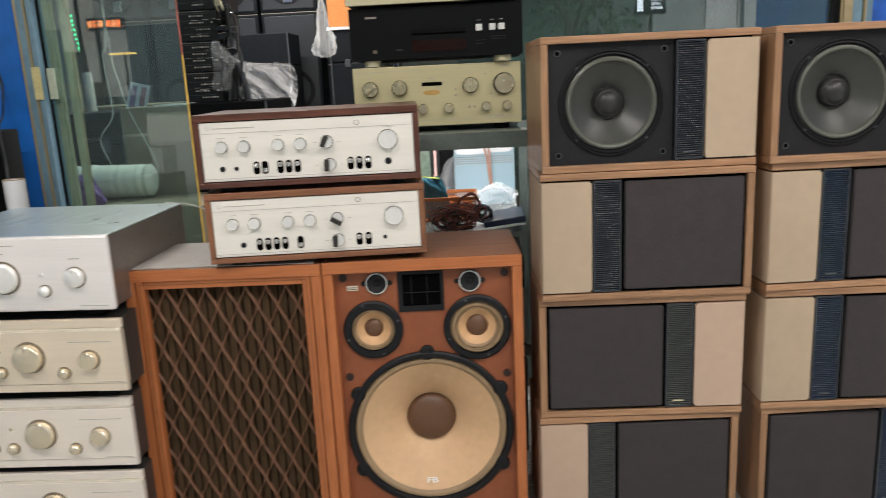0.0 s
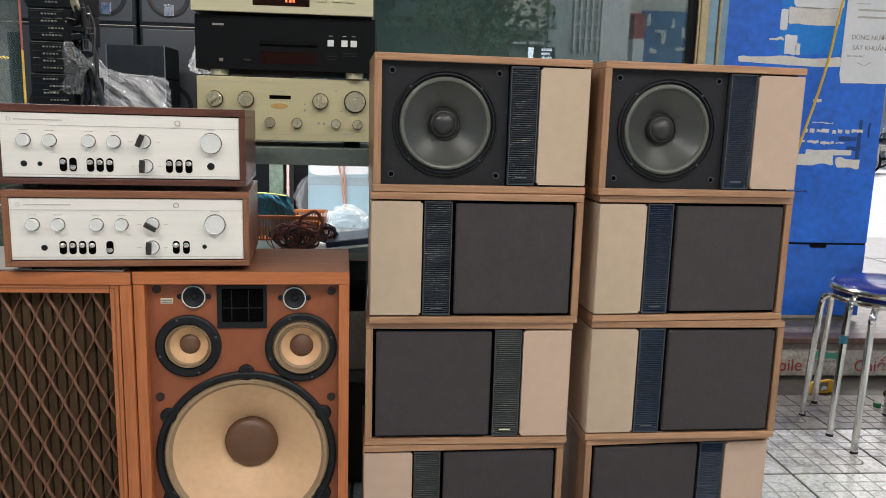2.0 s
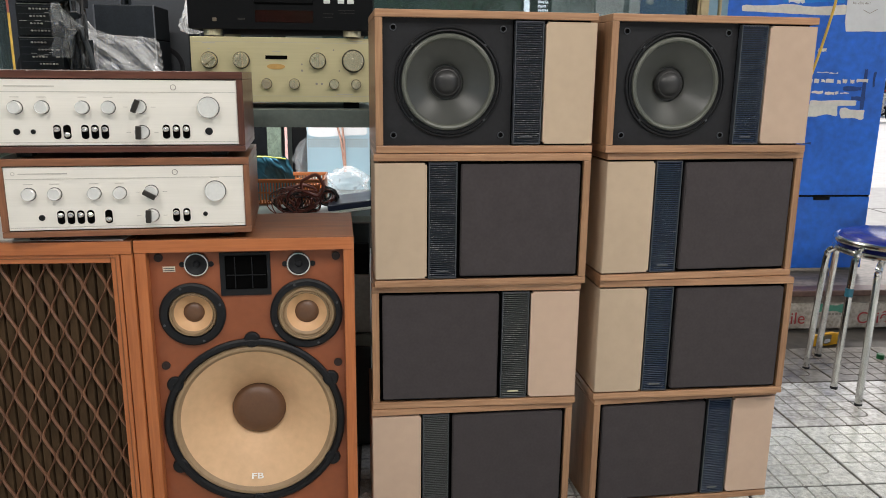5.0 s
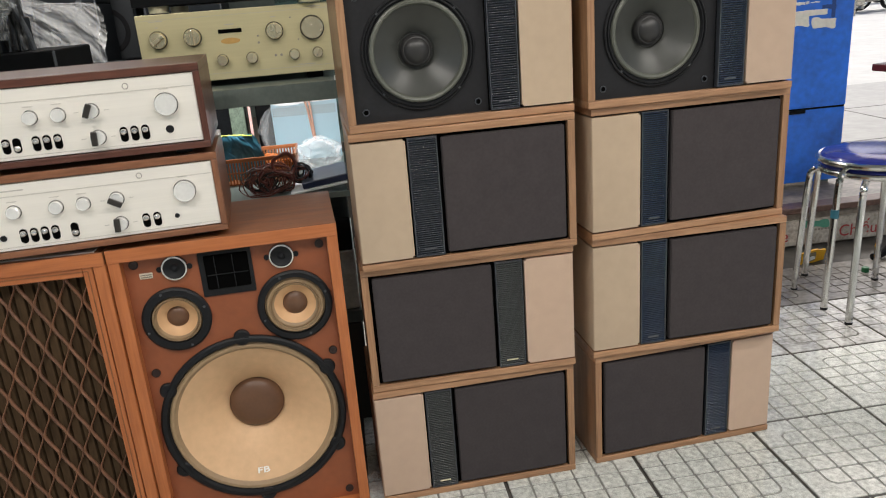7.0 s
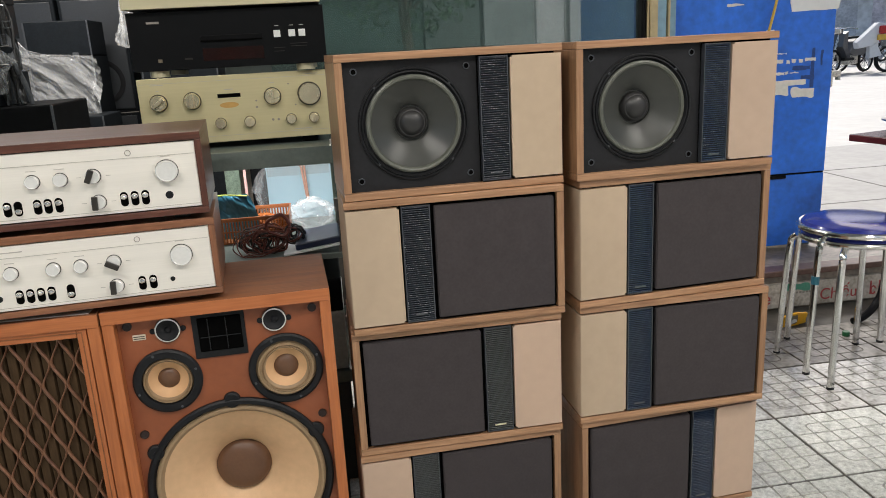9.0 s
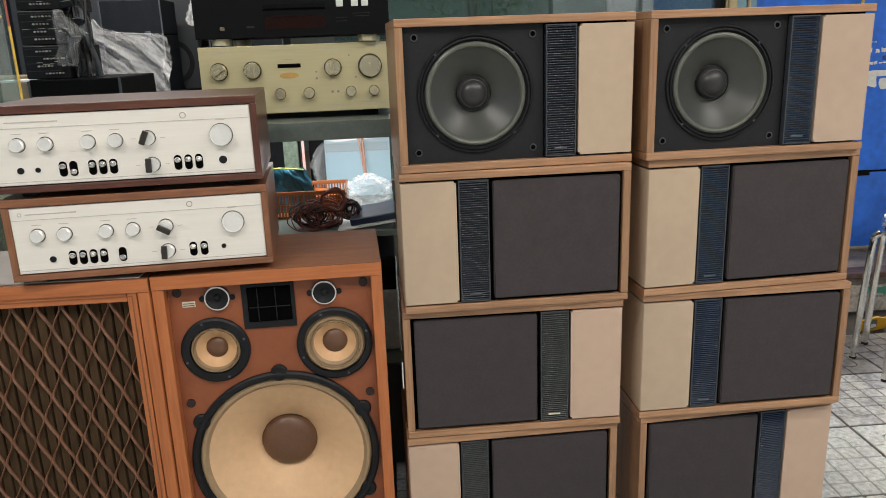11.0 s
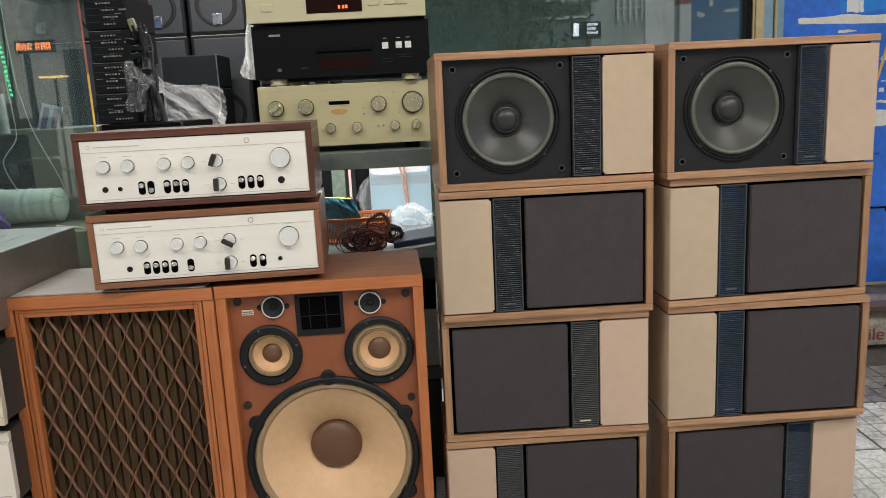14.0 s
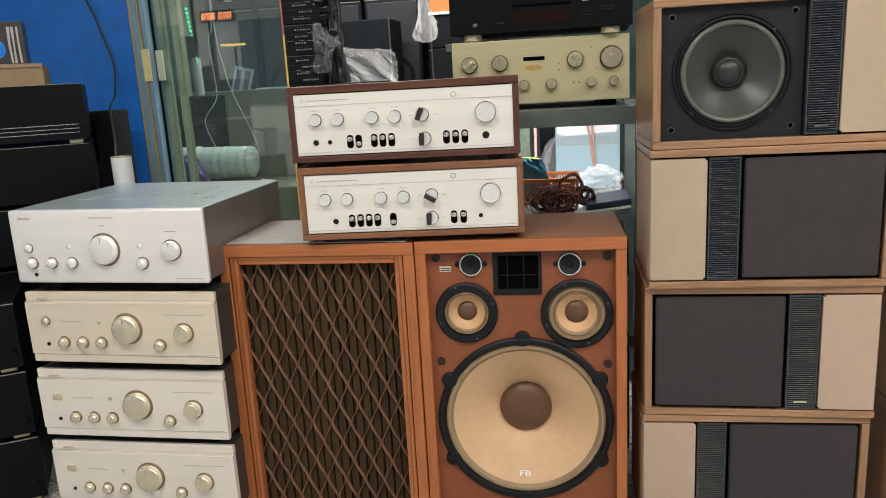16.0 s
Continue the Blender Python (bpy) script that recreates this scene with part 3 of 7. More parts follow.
structure("wall_blue", box(-2.98, -1.409, 2.56, 2.62, -0.01, 2.95), BLUE_WALL, "blue painted wall panel with scuffs", "wall")


def window(name, x0, x1, y, z0, z1, label, glass, frames):
    w = thing(name, pose(0, y, 0), label, "window", kind="structure")
    pane = part("pane", box(x0, x1, 0, 0.006, z0, z1), glass, w, "dark reflecting glass")
    pane.visible_shadow = False
    for fx0, fx1, fy0, fy1, m in frames:
        part("window_frame", box(fx0, fx1, fy0, fy1, z0, z1, 0.004), m, w)
    return w


window("window_1", -1.342, -0.885, 2.58, 0.13, 2.6, "tall glass pane with a pale blue frame beside the blue wall", GLASS,
       [(-1.408, -1.398, -0.03, 0.05, BRASS_FRAME), (-1.397, -1.374, -0.034, 0.05, PALE_FRAME), (-1.373, -1.368, -0.036, 0.05, BRASS_FRAME), (-1.367, -1.346, -0.03, 0.05, PALE_FRAME), (-1.345, -1.337, -0.006, -0.001, BLACK), (-1.335, -1.314, 0.010, 0.03, OLIVE_FRAME), (-1.311, -1.303, 0.012, 0.026, OLIVE_FRAME), (-1.294, -1.272, 0.03, 0.045, OLIVE_FRAME), (-1.268, -1.262, 0.03, 0.04, BRASS_FRAME)])
# reflections in the pane's edge, painted as thin coloured strips
GLASS_GLINT = mat("yellow_pane_glint", (0.75, 0.50, 0.10), 0.3, vary=0.3, scale=30)
pane_edge = thing("glass_edge", pose(-0.8855, 2.58, 0), "glass pane edge with painted reflections, yellow below and red above", "trim", kind="structure")
part("lower_strip", box(-0.0008, 0.0012, -0.003, 0.009, 0.13, 1.12), GLASS_GLINT, pane_edge, "painted yellow reflection on the edge")
part("upper_strip", box(-0.0006, 0.0008, -0.003, 0.009, 1.12, 2.6), mat("red_pane_glint", (0.42, 0.13, 0.10), 0.3, vary=0.3, scale=30), pane_edge, "painted dull red reflection on the edge")
window("window_2", 0.0, 1.375, 3.04, 0.55, 2.3, "dark shop window reflecting the street, with a tan frame", GLASS_DIM,
       [(1.372, 1.390, -0.03, 0.05, BLACK), (1.391, 1.398, -0.04, 0.05, BRASS_FRAME), (1.399, 1.430, -0.045, 0.05, BRASS_FRAME), (1.432, 1.475, -0.02, 0.05, PALE_FRAME), (1.476, 1.486, -0.03, 0.06, BRASS_FRAME), (1.487, 1.57, 0.10, 0.16, PALE_FRAME)])

# blue shutter door on the step
door = thing("door_1", pose(0, 3.17, 0.131), "scuffed blue painted metal door with torn paper scraps", "door", kind="structure")
part("panel", box(1.572, 2.281, 0, 0.05, 0.342, 2.27, 0.003), BLUE, door)
part("lower_panel", box(1.572, 2.281, 0.002, 0.05, 0.024, 0.334, 0.003), BLUE, door)
part("seam_strip", box(1.572, 2.279, 0.006, 0.05, 0.333, 0.343), BLACK, door)
hasp = part("hasp", box(2.2815, 2.292, 0.004, 0.03, 0.695, 0.765, 0.002), STEEL, door, "grey steel hasp on the door's edge")
part("lug", box(2.2925, 2.33, 0.006, 0.028, 0.735, 0.762, 0.003), STEEL, hasp)
part("lug", box(2.316, 2.33, 0.006, 0.028, 0.722, 0.7345, 0.003), STEEL, hasp)
part("latch", box(2.03, 2.10, -0.006, 0.01, 0.322, 0.336, 0.002), BLACK, door)
SCRAPS = [(1.638, 2.08, 1.072, 1.106, 0.010), (1.925, 2.09, 0.674, 0.716, 0.007), (1.965, 2.165, 0.712, 0.735, 0.004), (2.10, 2.205, 0.659, 0.702, 0.009), (1.975, 2.01, 0.929, 0.940, 0.004),
          (1.76, 1.82, 1.17, 1.18, 0.006), (1.80, 1.87, 1.04, 1.05, 0.004)]
rng = random.Random(31)
for z0, z1, xa, xb in ((0.803, 0.823, 1.952, 2.185), (0.757, 0.774, 1.914, 2.10), (0.842, 0.847, 1.98, 2.06)):
    while xa < xb:
        w = rng.uniform(0.012, 0.05)
        SCRAPS.append((xa, xa + w, z0 + rng.uniform(0, 0.007), z1 - rng.uniform(0, 0.007), 0.003))
        xa += w + rng.uniform(0.002, 0.014)
for i, (a, b, c, d, e) in enumerate(SCRAPS):
    part("torn_scrap", slab(ragged(a, b, c, d, e * 0.8, 10 + i), -0.0018 - 0.0002 * (i % 7), 0.001), SCRAP, door)
for i, (a, b, c, d) in enumerate(((2.185, 2.20, 0.70, 0.86), (2.14, 2.20, 0.735, 0.752), (2.225, 2.235, 0.79, 0.85), (1.94, 1.99, 0.555, 0.563), (2.10, 2.18, 0.775, 0.79))):
    part("smear", slab(ragged(a, b, c, d, 0.003, 60 + i), -0.0006 - 0.0002 * i, 0.001), SMEAR, door, "dark smear")
sticker = part("sticker", slab(ragged(1.80, 2.07, 1.118, 1.41, 0.004, 3), -0.001, 0.001), BRIGHT_BLUE, door, "bright blue torn sticker")
for i, (a, b, c, d) in enumerate([(1.83, 2.05, 1.235, 1.30), (1.825, 1.875, 1.115, 1.19), (1.875, 1.895, 1.115, 1.16), (1.80, 1.83, 1.21, 1.29), (1.85, 2.06, 1.30, 1.40)]):
    part("torn_scrap", slab(ragged(a, b, c, d, 0.004, 40 + i), -0.003, -0.0012), PAPER if i else SCRAP, sticker)
notice = tagged(part("paper_notice", slab(ragged(2.062, 2.284, 0.992, 1.36, 0.002, 77), -0.0035, -0.0015), PAPER), "white paper notice taped on the blue door", "notice")
notice.matrix_world = pose(0.011, 3.17, 0.148)
lettering("DÙNG NƯỚC", 0.026, 2.175, -0.004, 1.166, INK, notice, "dark printed words")
lettering("SÁT KHUẨN", 0.026, 2.175, -0.004, 1.125, INK, notice, "dark printed words")
lettering("Xin cảm ơn !", 0.014, 2.12, -0.004, 1.096, INK, notice, "small printed words")
for a, b, c, h in ((2.10, 2.16, 1.305, 0.003), (2.11, 2.27, 1.278, 0.008), (2.11, 2.26, 1.25, 0.008)):
    part("print_line", box(a, b, -0.0045, -0.003, c, c + h), INK_FAINT, notice)
part("print_mark", tube([(2.13, -0.0045, 1.075), (2.16, -0.0045, 1.062), (2.19, -0.0045, 1.078)], 0.0012, 5), INK, notice)

# printed board before the step
board = thing("sign_board", pose(0, 2.83, 0), "white sign board with red and green print standing before the step", "sign")
part("board", box(1.55, 2.70, -0.008, 0.012, 0.004, 0.103, 0.002), GRIMY, board)
lettering("bile", 0.068, 1.797, -0.0085, 0.024, RED_INK, board, "red printed word")
lettering("Chiếu", 0.066, 2.137, -0.0085, 0.022, RED_INK, board, "red printed word")
x = 2.275
rng = random.Random(5)
while x < 2.66:
    w = rng.uniform(0.024, 0.034)
    part("print_bar", box(x, x + 0.006, -0.0095, -0.007, 0.022, 0.022 + rng.choice((0.036, 0.036, 0.056))), RED_INK, board)
    part("print_bar", tube([(x + w * 0.5 + 0.010 * math.cos(radians(q)), -0.0085, 0.039 + 0.0165 * math.sin(radians(q))) for q in range(30, 331, 30)], 0.003, 6), RED_INK, board)
    x += w + 0.008
for k in range(9):
    part("print_bar", box(1.895 + k * 0.014, 1.904 + k * 0.014, -0.0098, -0.007, 0.058, 0.066), INK, board)
part("print_patch", slab(ragged(1.885, 2.01, 0.07, 0.1, 0.006, 9), -0.0092, -0.007), GREEN_INK, board, "green printed patch")

# ---- loudspeaker cabinets of the two stacks ----
BW, BH, BD = 0.432, 0.268, 0.235


def mirror(bm, flip):
    if flip:
        for v in bm.verts:
            v.co.x = BW - v.co.x
        bmesh.ops.reverse_faces(bm, faces=bm.faces[:])
    return bm


def stack_speaker(flip, bare, cloth, slat, m, label):
    """Cabinet with louvre and a cloth panel that wraps the side; flip puts the cloth panel first."""
    sp = thing("bookshelf_speaker", m, label, "speaker", "stacked bookshelf speakers")
    tb = 0.0145
    bright = slat is SLAT_GREY_SHEEN
    part("top_board", mirror(box(0, BW, 0, BD, BH - tb, BH - 0.0006, 0.0012), flip), WALNUT_X, sp)
    part("bottom_board", mirror(box(0, BW, 0, BD, 0.0006, tb, 0.0012), flip), WALNUT_X, sp)
    part("side_board", mirror(box(0, 0.0145, 0.0006, BD, tb + 0.0004, BH - tb - 0.0004, 0.001), flip), WALNUT_Z, sp)
    part("back_panel", mirror(box(0.015, BW - 0.012, BD - 0.012, BD - 0.002, tb, BH - tb), flip), BLACK, sp)
    if bare:
        part("baffle", mirror(plate(0.0150, 0.268, tb, BH - tb, 0.014, 0.026, [(0.1415, 0.135, 0.092)]), flip), BAFFLE_BLACK, sp)
        cx, cz = 0.1415, 0.135
        cx = BW - cx if flip else cx
        dr = part("woofer", lathe(cx, cz, [(0.1045, 0.0138), (0.1045, 0.0100), (0.1030, 0.0085), (0.1012, 0.0085), (0.1002, 0.0115), (0.0988, 0.0115), (0.0978, 0.0080), (0.0958, 0.0075), (0.0945, 0.0105), (0.0925, 0.0125), (0.0910, 0.0125)], 64), RUBBER, sp, "black woofer frame", True)
        part("cone_edge", lathe(cx, cz, [(0.0912, 0.0125), (0.0900, 0.0085), (0.0870, 0.0066), (0.0835, 0.0078), (0.0810, 0.0125)], 64), CONE_EDGE, dr, "pale grey edge", True)
        part("cone", lathe(cx, cz, [(0.0810, 0.0125), (0.0795, 0.0140), (0.056, 0.029), (0.0345, 0.0455), (0.0335, 0.050), (0.0300, 0.050)], 64), CONE_GREY, dr, "grey coated cone", True)
        part("dust_cap", lathe(cx, cz, [(0.0302, 0.050), (0.0300, 0.041), (0.0285, 0.0385), (0.0255, 0.0350), (0.0235, 0.0345), (0.0195, 0.0295), (0.013, 0.0258), (0.006, 0.0242), (0, 0.0238)], 40), CAP_GREY, dr, "dark dust cap", True)
        for a in (45, 135, 225, 315):
            sx, sz = cx + 0.0995 * math.cos(radians(a)), cz + 0.0995 * math.sin(radians(a))
            part("screw", lathe(sx, sz, [(0.0024, 0.0115), (0.0022, 0.0085), (0, 0.0083)], 12), RIMGREY, dr)
        for px, pz in ((0.0355, 0.0345), (0.0355, 0.2355), (0.247, 0.0345), (0.247, 0.2355)):
            px = BW - px if flip else px
            sk = part("grille_socket", lathe(px, pz, [(0.0066, 0.0138), (0.0066, 0.0122), (0.0046, 0.0118), (0.0046, 0.0137)], 20), LOUVRE_FRAME, sp)
            part("socket_hole", lathe(px, pz, [(0.0046, 0.0136), (0, 0.0136)], 20), GAP, sk)
    else:
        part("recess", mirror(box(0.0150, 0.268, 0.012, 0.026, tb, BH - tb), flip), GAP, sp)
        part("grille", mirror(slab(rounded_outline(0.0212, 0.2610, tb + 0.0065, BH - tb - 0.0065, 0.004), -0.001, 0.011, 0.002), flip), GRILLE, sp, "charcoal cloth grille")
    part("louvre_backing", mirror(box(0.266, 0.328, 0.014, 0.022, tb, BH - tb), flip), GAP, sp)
    lv = part("louvre_frame", mirror(box(0.2685, 0.2705, 0.001, 0.013, tb + 0.003, BH - tb - 0.003), flip), LOUVRE_FRAME, sp, "dark plastic louvre")
    part("frame_bar", mirror(box(0.3225, 0.3245, 0.001, 0.013, tb + 0.003, BH - tb - 0.003), flip), LOUVRE_FRAME, lv)
    part("frame_bar", mirror(box(0.2705, 0.3225, 0.001, 0.013, BH - tb - 0.005, BH - tb - 0.003), flip), LOUVRE_FRAME, lv)
    part("frame_bar", mirror(box(0.2705, 0.3225, 0.001, 0.013, tb + 0.003, tb + 0.005), flip), LOUVRE_FRAME, lv)
    bm = bmesh.new()
    n = 54
    for k in range(n):
        z = tb + 0.0065 + k * (BH - 2 * tb - 0.013) / (n - 1)
        prof = [(0.0125, 0.0009), (0.0045, -0.0007), (0.0027, -0.0013), (0.0015, -0.0004), (0.0021, 0.0009), (0.0042, 0.0016), (0.0125, 0.0026)]
        ends = [[bm.verts.new((px, py, z + pz)) for py, pz in prof] for px in (0.2705, 0.3225)]
        for a, b, c, d in zip(ends[0], ends[0][1:], ends[1][1:], ends[1]):
            bm.faces.new((a, b, c, d)).smooth = True
    bmesh.ops.recalc_face_normals(bm, faces=bm.faces[:])
    part("slats", mirror(bm, flip), slat, lv)
    part("badge", mirror(box(0.284, 0.308, 0.0005, 0.004, 0.030, 0.0335, 0.0008), flip), BADGE if bright else RIMGREY, lv, "small metal badge" if bright else "small dark badge")
    # cloth panel that turns the corner and covers the side
    pts = [(0.3285, 0.0), (BW - 0.005, -0.0005), (BW - 0.0022, 0.0008), (BW - 0.0008, 0.004), (BW - 0.0005, 0.010), (BW - 0.0005, BD - 0.004), (BW - 0.010, BD - 0.004), (BW - 0.010, 0.02), (0.3285, 0.012)]
    bm = bmesh.new()
    z0, z1 = tb + 0.0038, BH - tb - 0.0038
    lo, hi = [bm.verts.new((px, py, z0)) for px, py in pts], [bm.verts.new((px, py, z1)) for px, py in pts]
    for k in range(len(pts)):
        j = (k + 1) % len(pts)
        bm.faces.new((lo[k], lo[j], hi[j], hi[k]))
    bm.faces.new(lo[::-1])
    bm.faces.new(hi)
    bmesh.ops.recalc_face_normals(bm, faces=bm.faces[:])
    corner = [e for e in bm.edges if all(abs(v.co.x - 0.3285) < 1e-6 for v in e.verts) and abs(e.verts[0].co.z - e.verts[1].co.z) < 1e-6]
    bmesh.ops.bevel(bm, geom=corner, offset=0.004, segments=3, affect="EDGES")
    part("cloth_panel", mirror(bm, flip), cloth, sp, "beige cloth side panel", True)
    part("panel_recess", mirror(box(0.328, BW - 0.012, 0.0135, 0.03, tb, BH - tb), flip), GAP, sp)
    return sp


STACK = [
    ("A", 3, 0.1949, 1.6127, 3.5, False, True, BEIGE_OLIVE, SLAT, "walnut bookshelf speaker without grille, grey woofer bare, topping a stack"),
    ("A", 2, 0.1903, 1.611, 2, True, False, BEIGE_OLIVE, SLAT, "walnut bookshelf speaker with charcoal grille and beige cloth"),
    ("A", 1, 0.1837, 1.625, 0.9, False, False, BEIGE, SLAT_GREY_SHEEN, "walnut bookshelf speaker with charcoal grille and a bright badge"),
    ("A", 0, 0.1811, 1.6229, 2.2, True, False, BEIGE, SLAT_GREY_SHEEN, "walnut bookshelf speaker with charcoal grille standing on the tile floor"),
    ("B", 3, 0.6502, 1.6285, 3.6, False, True, BEIGE_DULL, SLAT_BLUE_SHEEN, "walnut bookshelf speaker without grille, grey woofer bare, topping a stack"),
    ("B", 2, 0.6574, 1.6362, 4.4, True, False, BEIGE_OLIVE, SLAT_BLUE_SHEEN, "walnut bookshelf speaker with charcoal grille and faded beige cloth"),
    ("B", 1, 0.6591, 1.6436, 1.5, True, False, BEIGE_OLIVE, SLAT_BLUE_SHEEN, "walnut bookshelf speaker with charcoal grille and faded beige cloth"),
    ("B", 0, 0.6644, 1.6482, 4.15, False, False, BEIGE, SLAT_BLUE_SHEEN, "walnut bookshelf speaker with charcoal grille standing on the tile floor"),
]
for col, lv, x, y, yaw, flip, bare, cloth, slat, label in STACK:
    stack_speaker(flip, bare, cloth, slat, pose(x, y, lv * BH, 0, 0, yaw), label)

# ---- pair of large teak loudspeakers ----
PW, PH, PD = 0.418, 0.640, 0.27


def big_cabinet(m, label):
    sp = thing("floor_speaker", m, label, "speaker", "pair of teak loudspeakers")
    t = 0.021
    part("top_board", box(0, PW, 0.0006, PD, PH - t - 0.004, PH, 0.001), TEAK_SHADED, sp)
    part("top_rail", box(0.0, PW, -0.0015, 0.0004, PH - t - 0.004, PH - 0.0008, 0.0004), TEAK_X, sp)
    part("bottom_board", box(0, PW, 0, PD, 0, t, 0.001), TEAK_X, sp)
    part("side_board", box(0, t, 0, PD, t + 0.0003, PH - t - 0.0043, 0.001), TEAK_Z, sp)
    part("side_board", box(PW - t, PW, 0, PD, t + 0.0003, PH - t - 0.0043, 0.001), TEAK_Z, sp)
    part("back_panel", box(t, PW - t, PD - 0.02, PD - 0.004, t, PH - t), BLACK, sp)
    return sp


def driver(parent, cx, cz, y, R, cone_r, cap_r, depth, ears, label, wide=1.10, dome=0.42):
    """A cone driver: basket ring, edge, cone and cap."""
    d = part("driver", lathe(cx, cz, [(R, y), (R, y - 0.006), (R - 0.004, y - 0.009), (cone_r * (wide + 0.03), y - 0.009), (cone_r * (wide + 0.01), y - 0.003), (cone_r * (wide - 0.01), y + 0.001)], 72), RUBBER, parent, label, True)
    part("edge", lathe(cx, cz, [(cone_r * wide, y - 0.001), (cone_r * (1 + (wide - 1) * 0.75), y - 0.0055), (cone_r * (1 + (wide - 1) * 0.4), y - 0.005), (cone_r * (1 + (wide - 1) * 0.2), y - 0.001), (cone_r, y + 0.002)], 72), CREAM_EDGE, d, "tan cone edge", True)
    part("cone", lathe(cx, cz, [(cone_r, y + 0.002), (cone_r * 0.75, y + depth * 0.32), (cone_r * 0.5, y + depth * 0.68), (cap_r * 0.96, y + depth)], 72), CREAM if ears else CREAM_MID, d, "cream paper cone", True)
    h = cap_r * dome
    part("dust_cap", lathe(cx, cz, [(cap_r * 1.02, y + depth - 0.001)] + [(cap_r * math.cos(radians(a)), y + depth - 0.002 - h * math.sin(radians(a))) for a in (0, 15, 30, 45, 60, 75)] + [(0, y + depth - 0.002 - h)], 48), CAP_BROWN, d, "brown dust cap", True)
    if not ears:
        for q in [1 + (wide - 1) * e for e in (0.25, 0.5, 0.78)]:
            part("edge_ridge", lathe(cx, cz, [(cone_r * (q + 0.022), y - 0.004), (cone_r * q, y - 0.0068), (cone_r * (q - 0.022), y - 0.004)], 60), CREAM_EDGE, d, "", True)
        for a in (20, 110, 200, 290):
            part("screw", lathe(cx + R * 0.9 * math.cos(radians(a)), cz + R * 0.9 * math.sin(radians(a)), [(0.0026, y - 0.0085), (0.0024, y - 0.0105), (0, y - 0.0108)], 12), RIMGREY, d)
    for a in ears:
        ex, ez = cx + (R - 0.003) * math.cos(radians(a)), cz + (R - 0.003) * math.sin(radians(a))
        part("mounting_ear", lathe(ex, ez, [(0.0165, y), (0.016, y - 0.005), (0.0135, y - 0.0078), (0.004, y - 0.0082), (0.0035, y - 0.007), (0, y - 0.007)], 24), RUBBER, d, "", True)
    return d


sp = big_cabinet(pose(-0.688, 1.5905, 0, 0, 0, 0.6), "teak floor speaker with wooden lattice grille over dark cloth")
GI, GT = 0.0405, 0.0425
fr = part("grille_frame", box(0.0235, GI, 0.002, 0.022, 0.024, PH - 0.0245, 0.002), TEAK_Z, sp)
part("frame_rail", box(PW - GI, PW - 0.0235, 0.002, 0.022, 0.024, PH - 0.0245, 0.002), TEAK_Z, fr)
part("frame_rail", box(GI + 0.0002, PW - GI - 0.0002, 0.002, 0.022, PH - GT, PH - 0.0245, 0.002), TEAK_X, fr)
part("frame_rail", box(GI + 0.0002, PW - GI - 0.0002, 0.002, 0.022, 0.024, GT, 0.002), TEAK_X, fr)
# grooves are thin strips, their shade painted in darker teak
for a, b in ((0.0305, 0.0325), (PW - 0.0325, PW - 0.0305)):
    part("groove", box(a, b, 0.001, 0.0035, 0.031, PH - 0.031), TEAK_SHADED, fr)
part("groove", box(0.0327, PW - 0.0327, 0.001, 0.0035, PH - 0.0335, PH - 0.0315), TEAK_SHADED, fr)
part("groove", box(0.0327, PW - 0.0327, 0.001, 0.0035, 0.0315, 0.0335), TEAK_SHADED, fr)
bm = bmesh.new()
n = 360
xs = [0.036 + (PW - 0.072) * k / n for k in range(n + 1)]
rows = []
for z in (0.03, PH - 0.03):
    rows.append([bm.verts.new((xx, 0.0255 + 0.014 * max(0, math.cos((xx - 0.004) * 2 * math.pi / 0.01965)) ** 10, z)) for xx in xs])
for k in range(n):
    bm.faces.new((rows[0][k], rows[0][k + 1], rows[1][k + 1], rows[1][k]))
part("grille_cloth", bm, PLEAT, sp, "dark pleated grille cloth", True)


def strip(pts, d):
    """A flat wavy strip of (x, y, z, width) and depth d."""
    bm = bmesh.new()
    rings = [[bm.verts.new((x + sx * w * 0.5, y + sy * d, z)) for sx, sy in ((-1, 1), (-1, 0.3), (-0.4, 0), (0.4, 0), (1, 0.3), (1, 1))] for x, y, z, w in pts]
    for a, b in zip(rings, rings[1:]):
        for k in range(6):
            j = (k + 1) % 6
            bm.faces.new((a[k], b[k], b[j], a[j]))
    bm.faces.new(rings[0][::-1])
    bm.faces.new(rings[-1])
    bmesh.ops.recalc_face_normals(bm, faces=bm.faces[:])
    return bm


# wavy strips that touch in turn and leave pointed loops
pitch, loop = 0.0435, 0.0894
xs0, x0, x1, z0, z1 = 0.0453, GI, PW - GI, GT, PH - GT
k = -2
while x0 + (k - 0.5) * pitch / 2 < x1 + pitch:
    xc = xs0 + k * pitch / 2
    side = 1 if k % 2 else -1
    pts = []
    steps = 150
    for s in range(steps + 1):
        z = z0 + (z1 - z0) * s / steps
        ph = 2 * math.pi * (PH - 0.0465 - z) / loop
        tri = 0.52 * (2 / math.pi) * math.asin(0.985 * math.cos(ph)) + 0.49 * math.cos(ph)
        px = xc + side * (pitch / 4 - 0.0009) * tri
        if x0 - 0.002 < px < x1 + 0.002:
            pts.append((px, 0.0165 + 0.0018 * side * math.sin(ph), z, 0.0047 - 0.0014 * side * math.sin(ph)))
        elif pts:
            if len(pts) > 3:
                part("lattice_strip", strip(pts, 0.0055), LATTICE, sp, "", True)
            pts = []
    if len(pts) > 3:
        part("lattice_strip", strip(pts, 0.0055), LATTICE, sp, "", True)
    k += 1

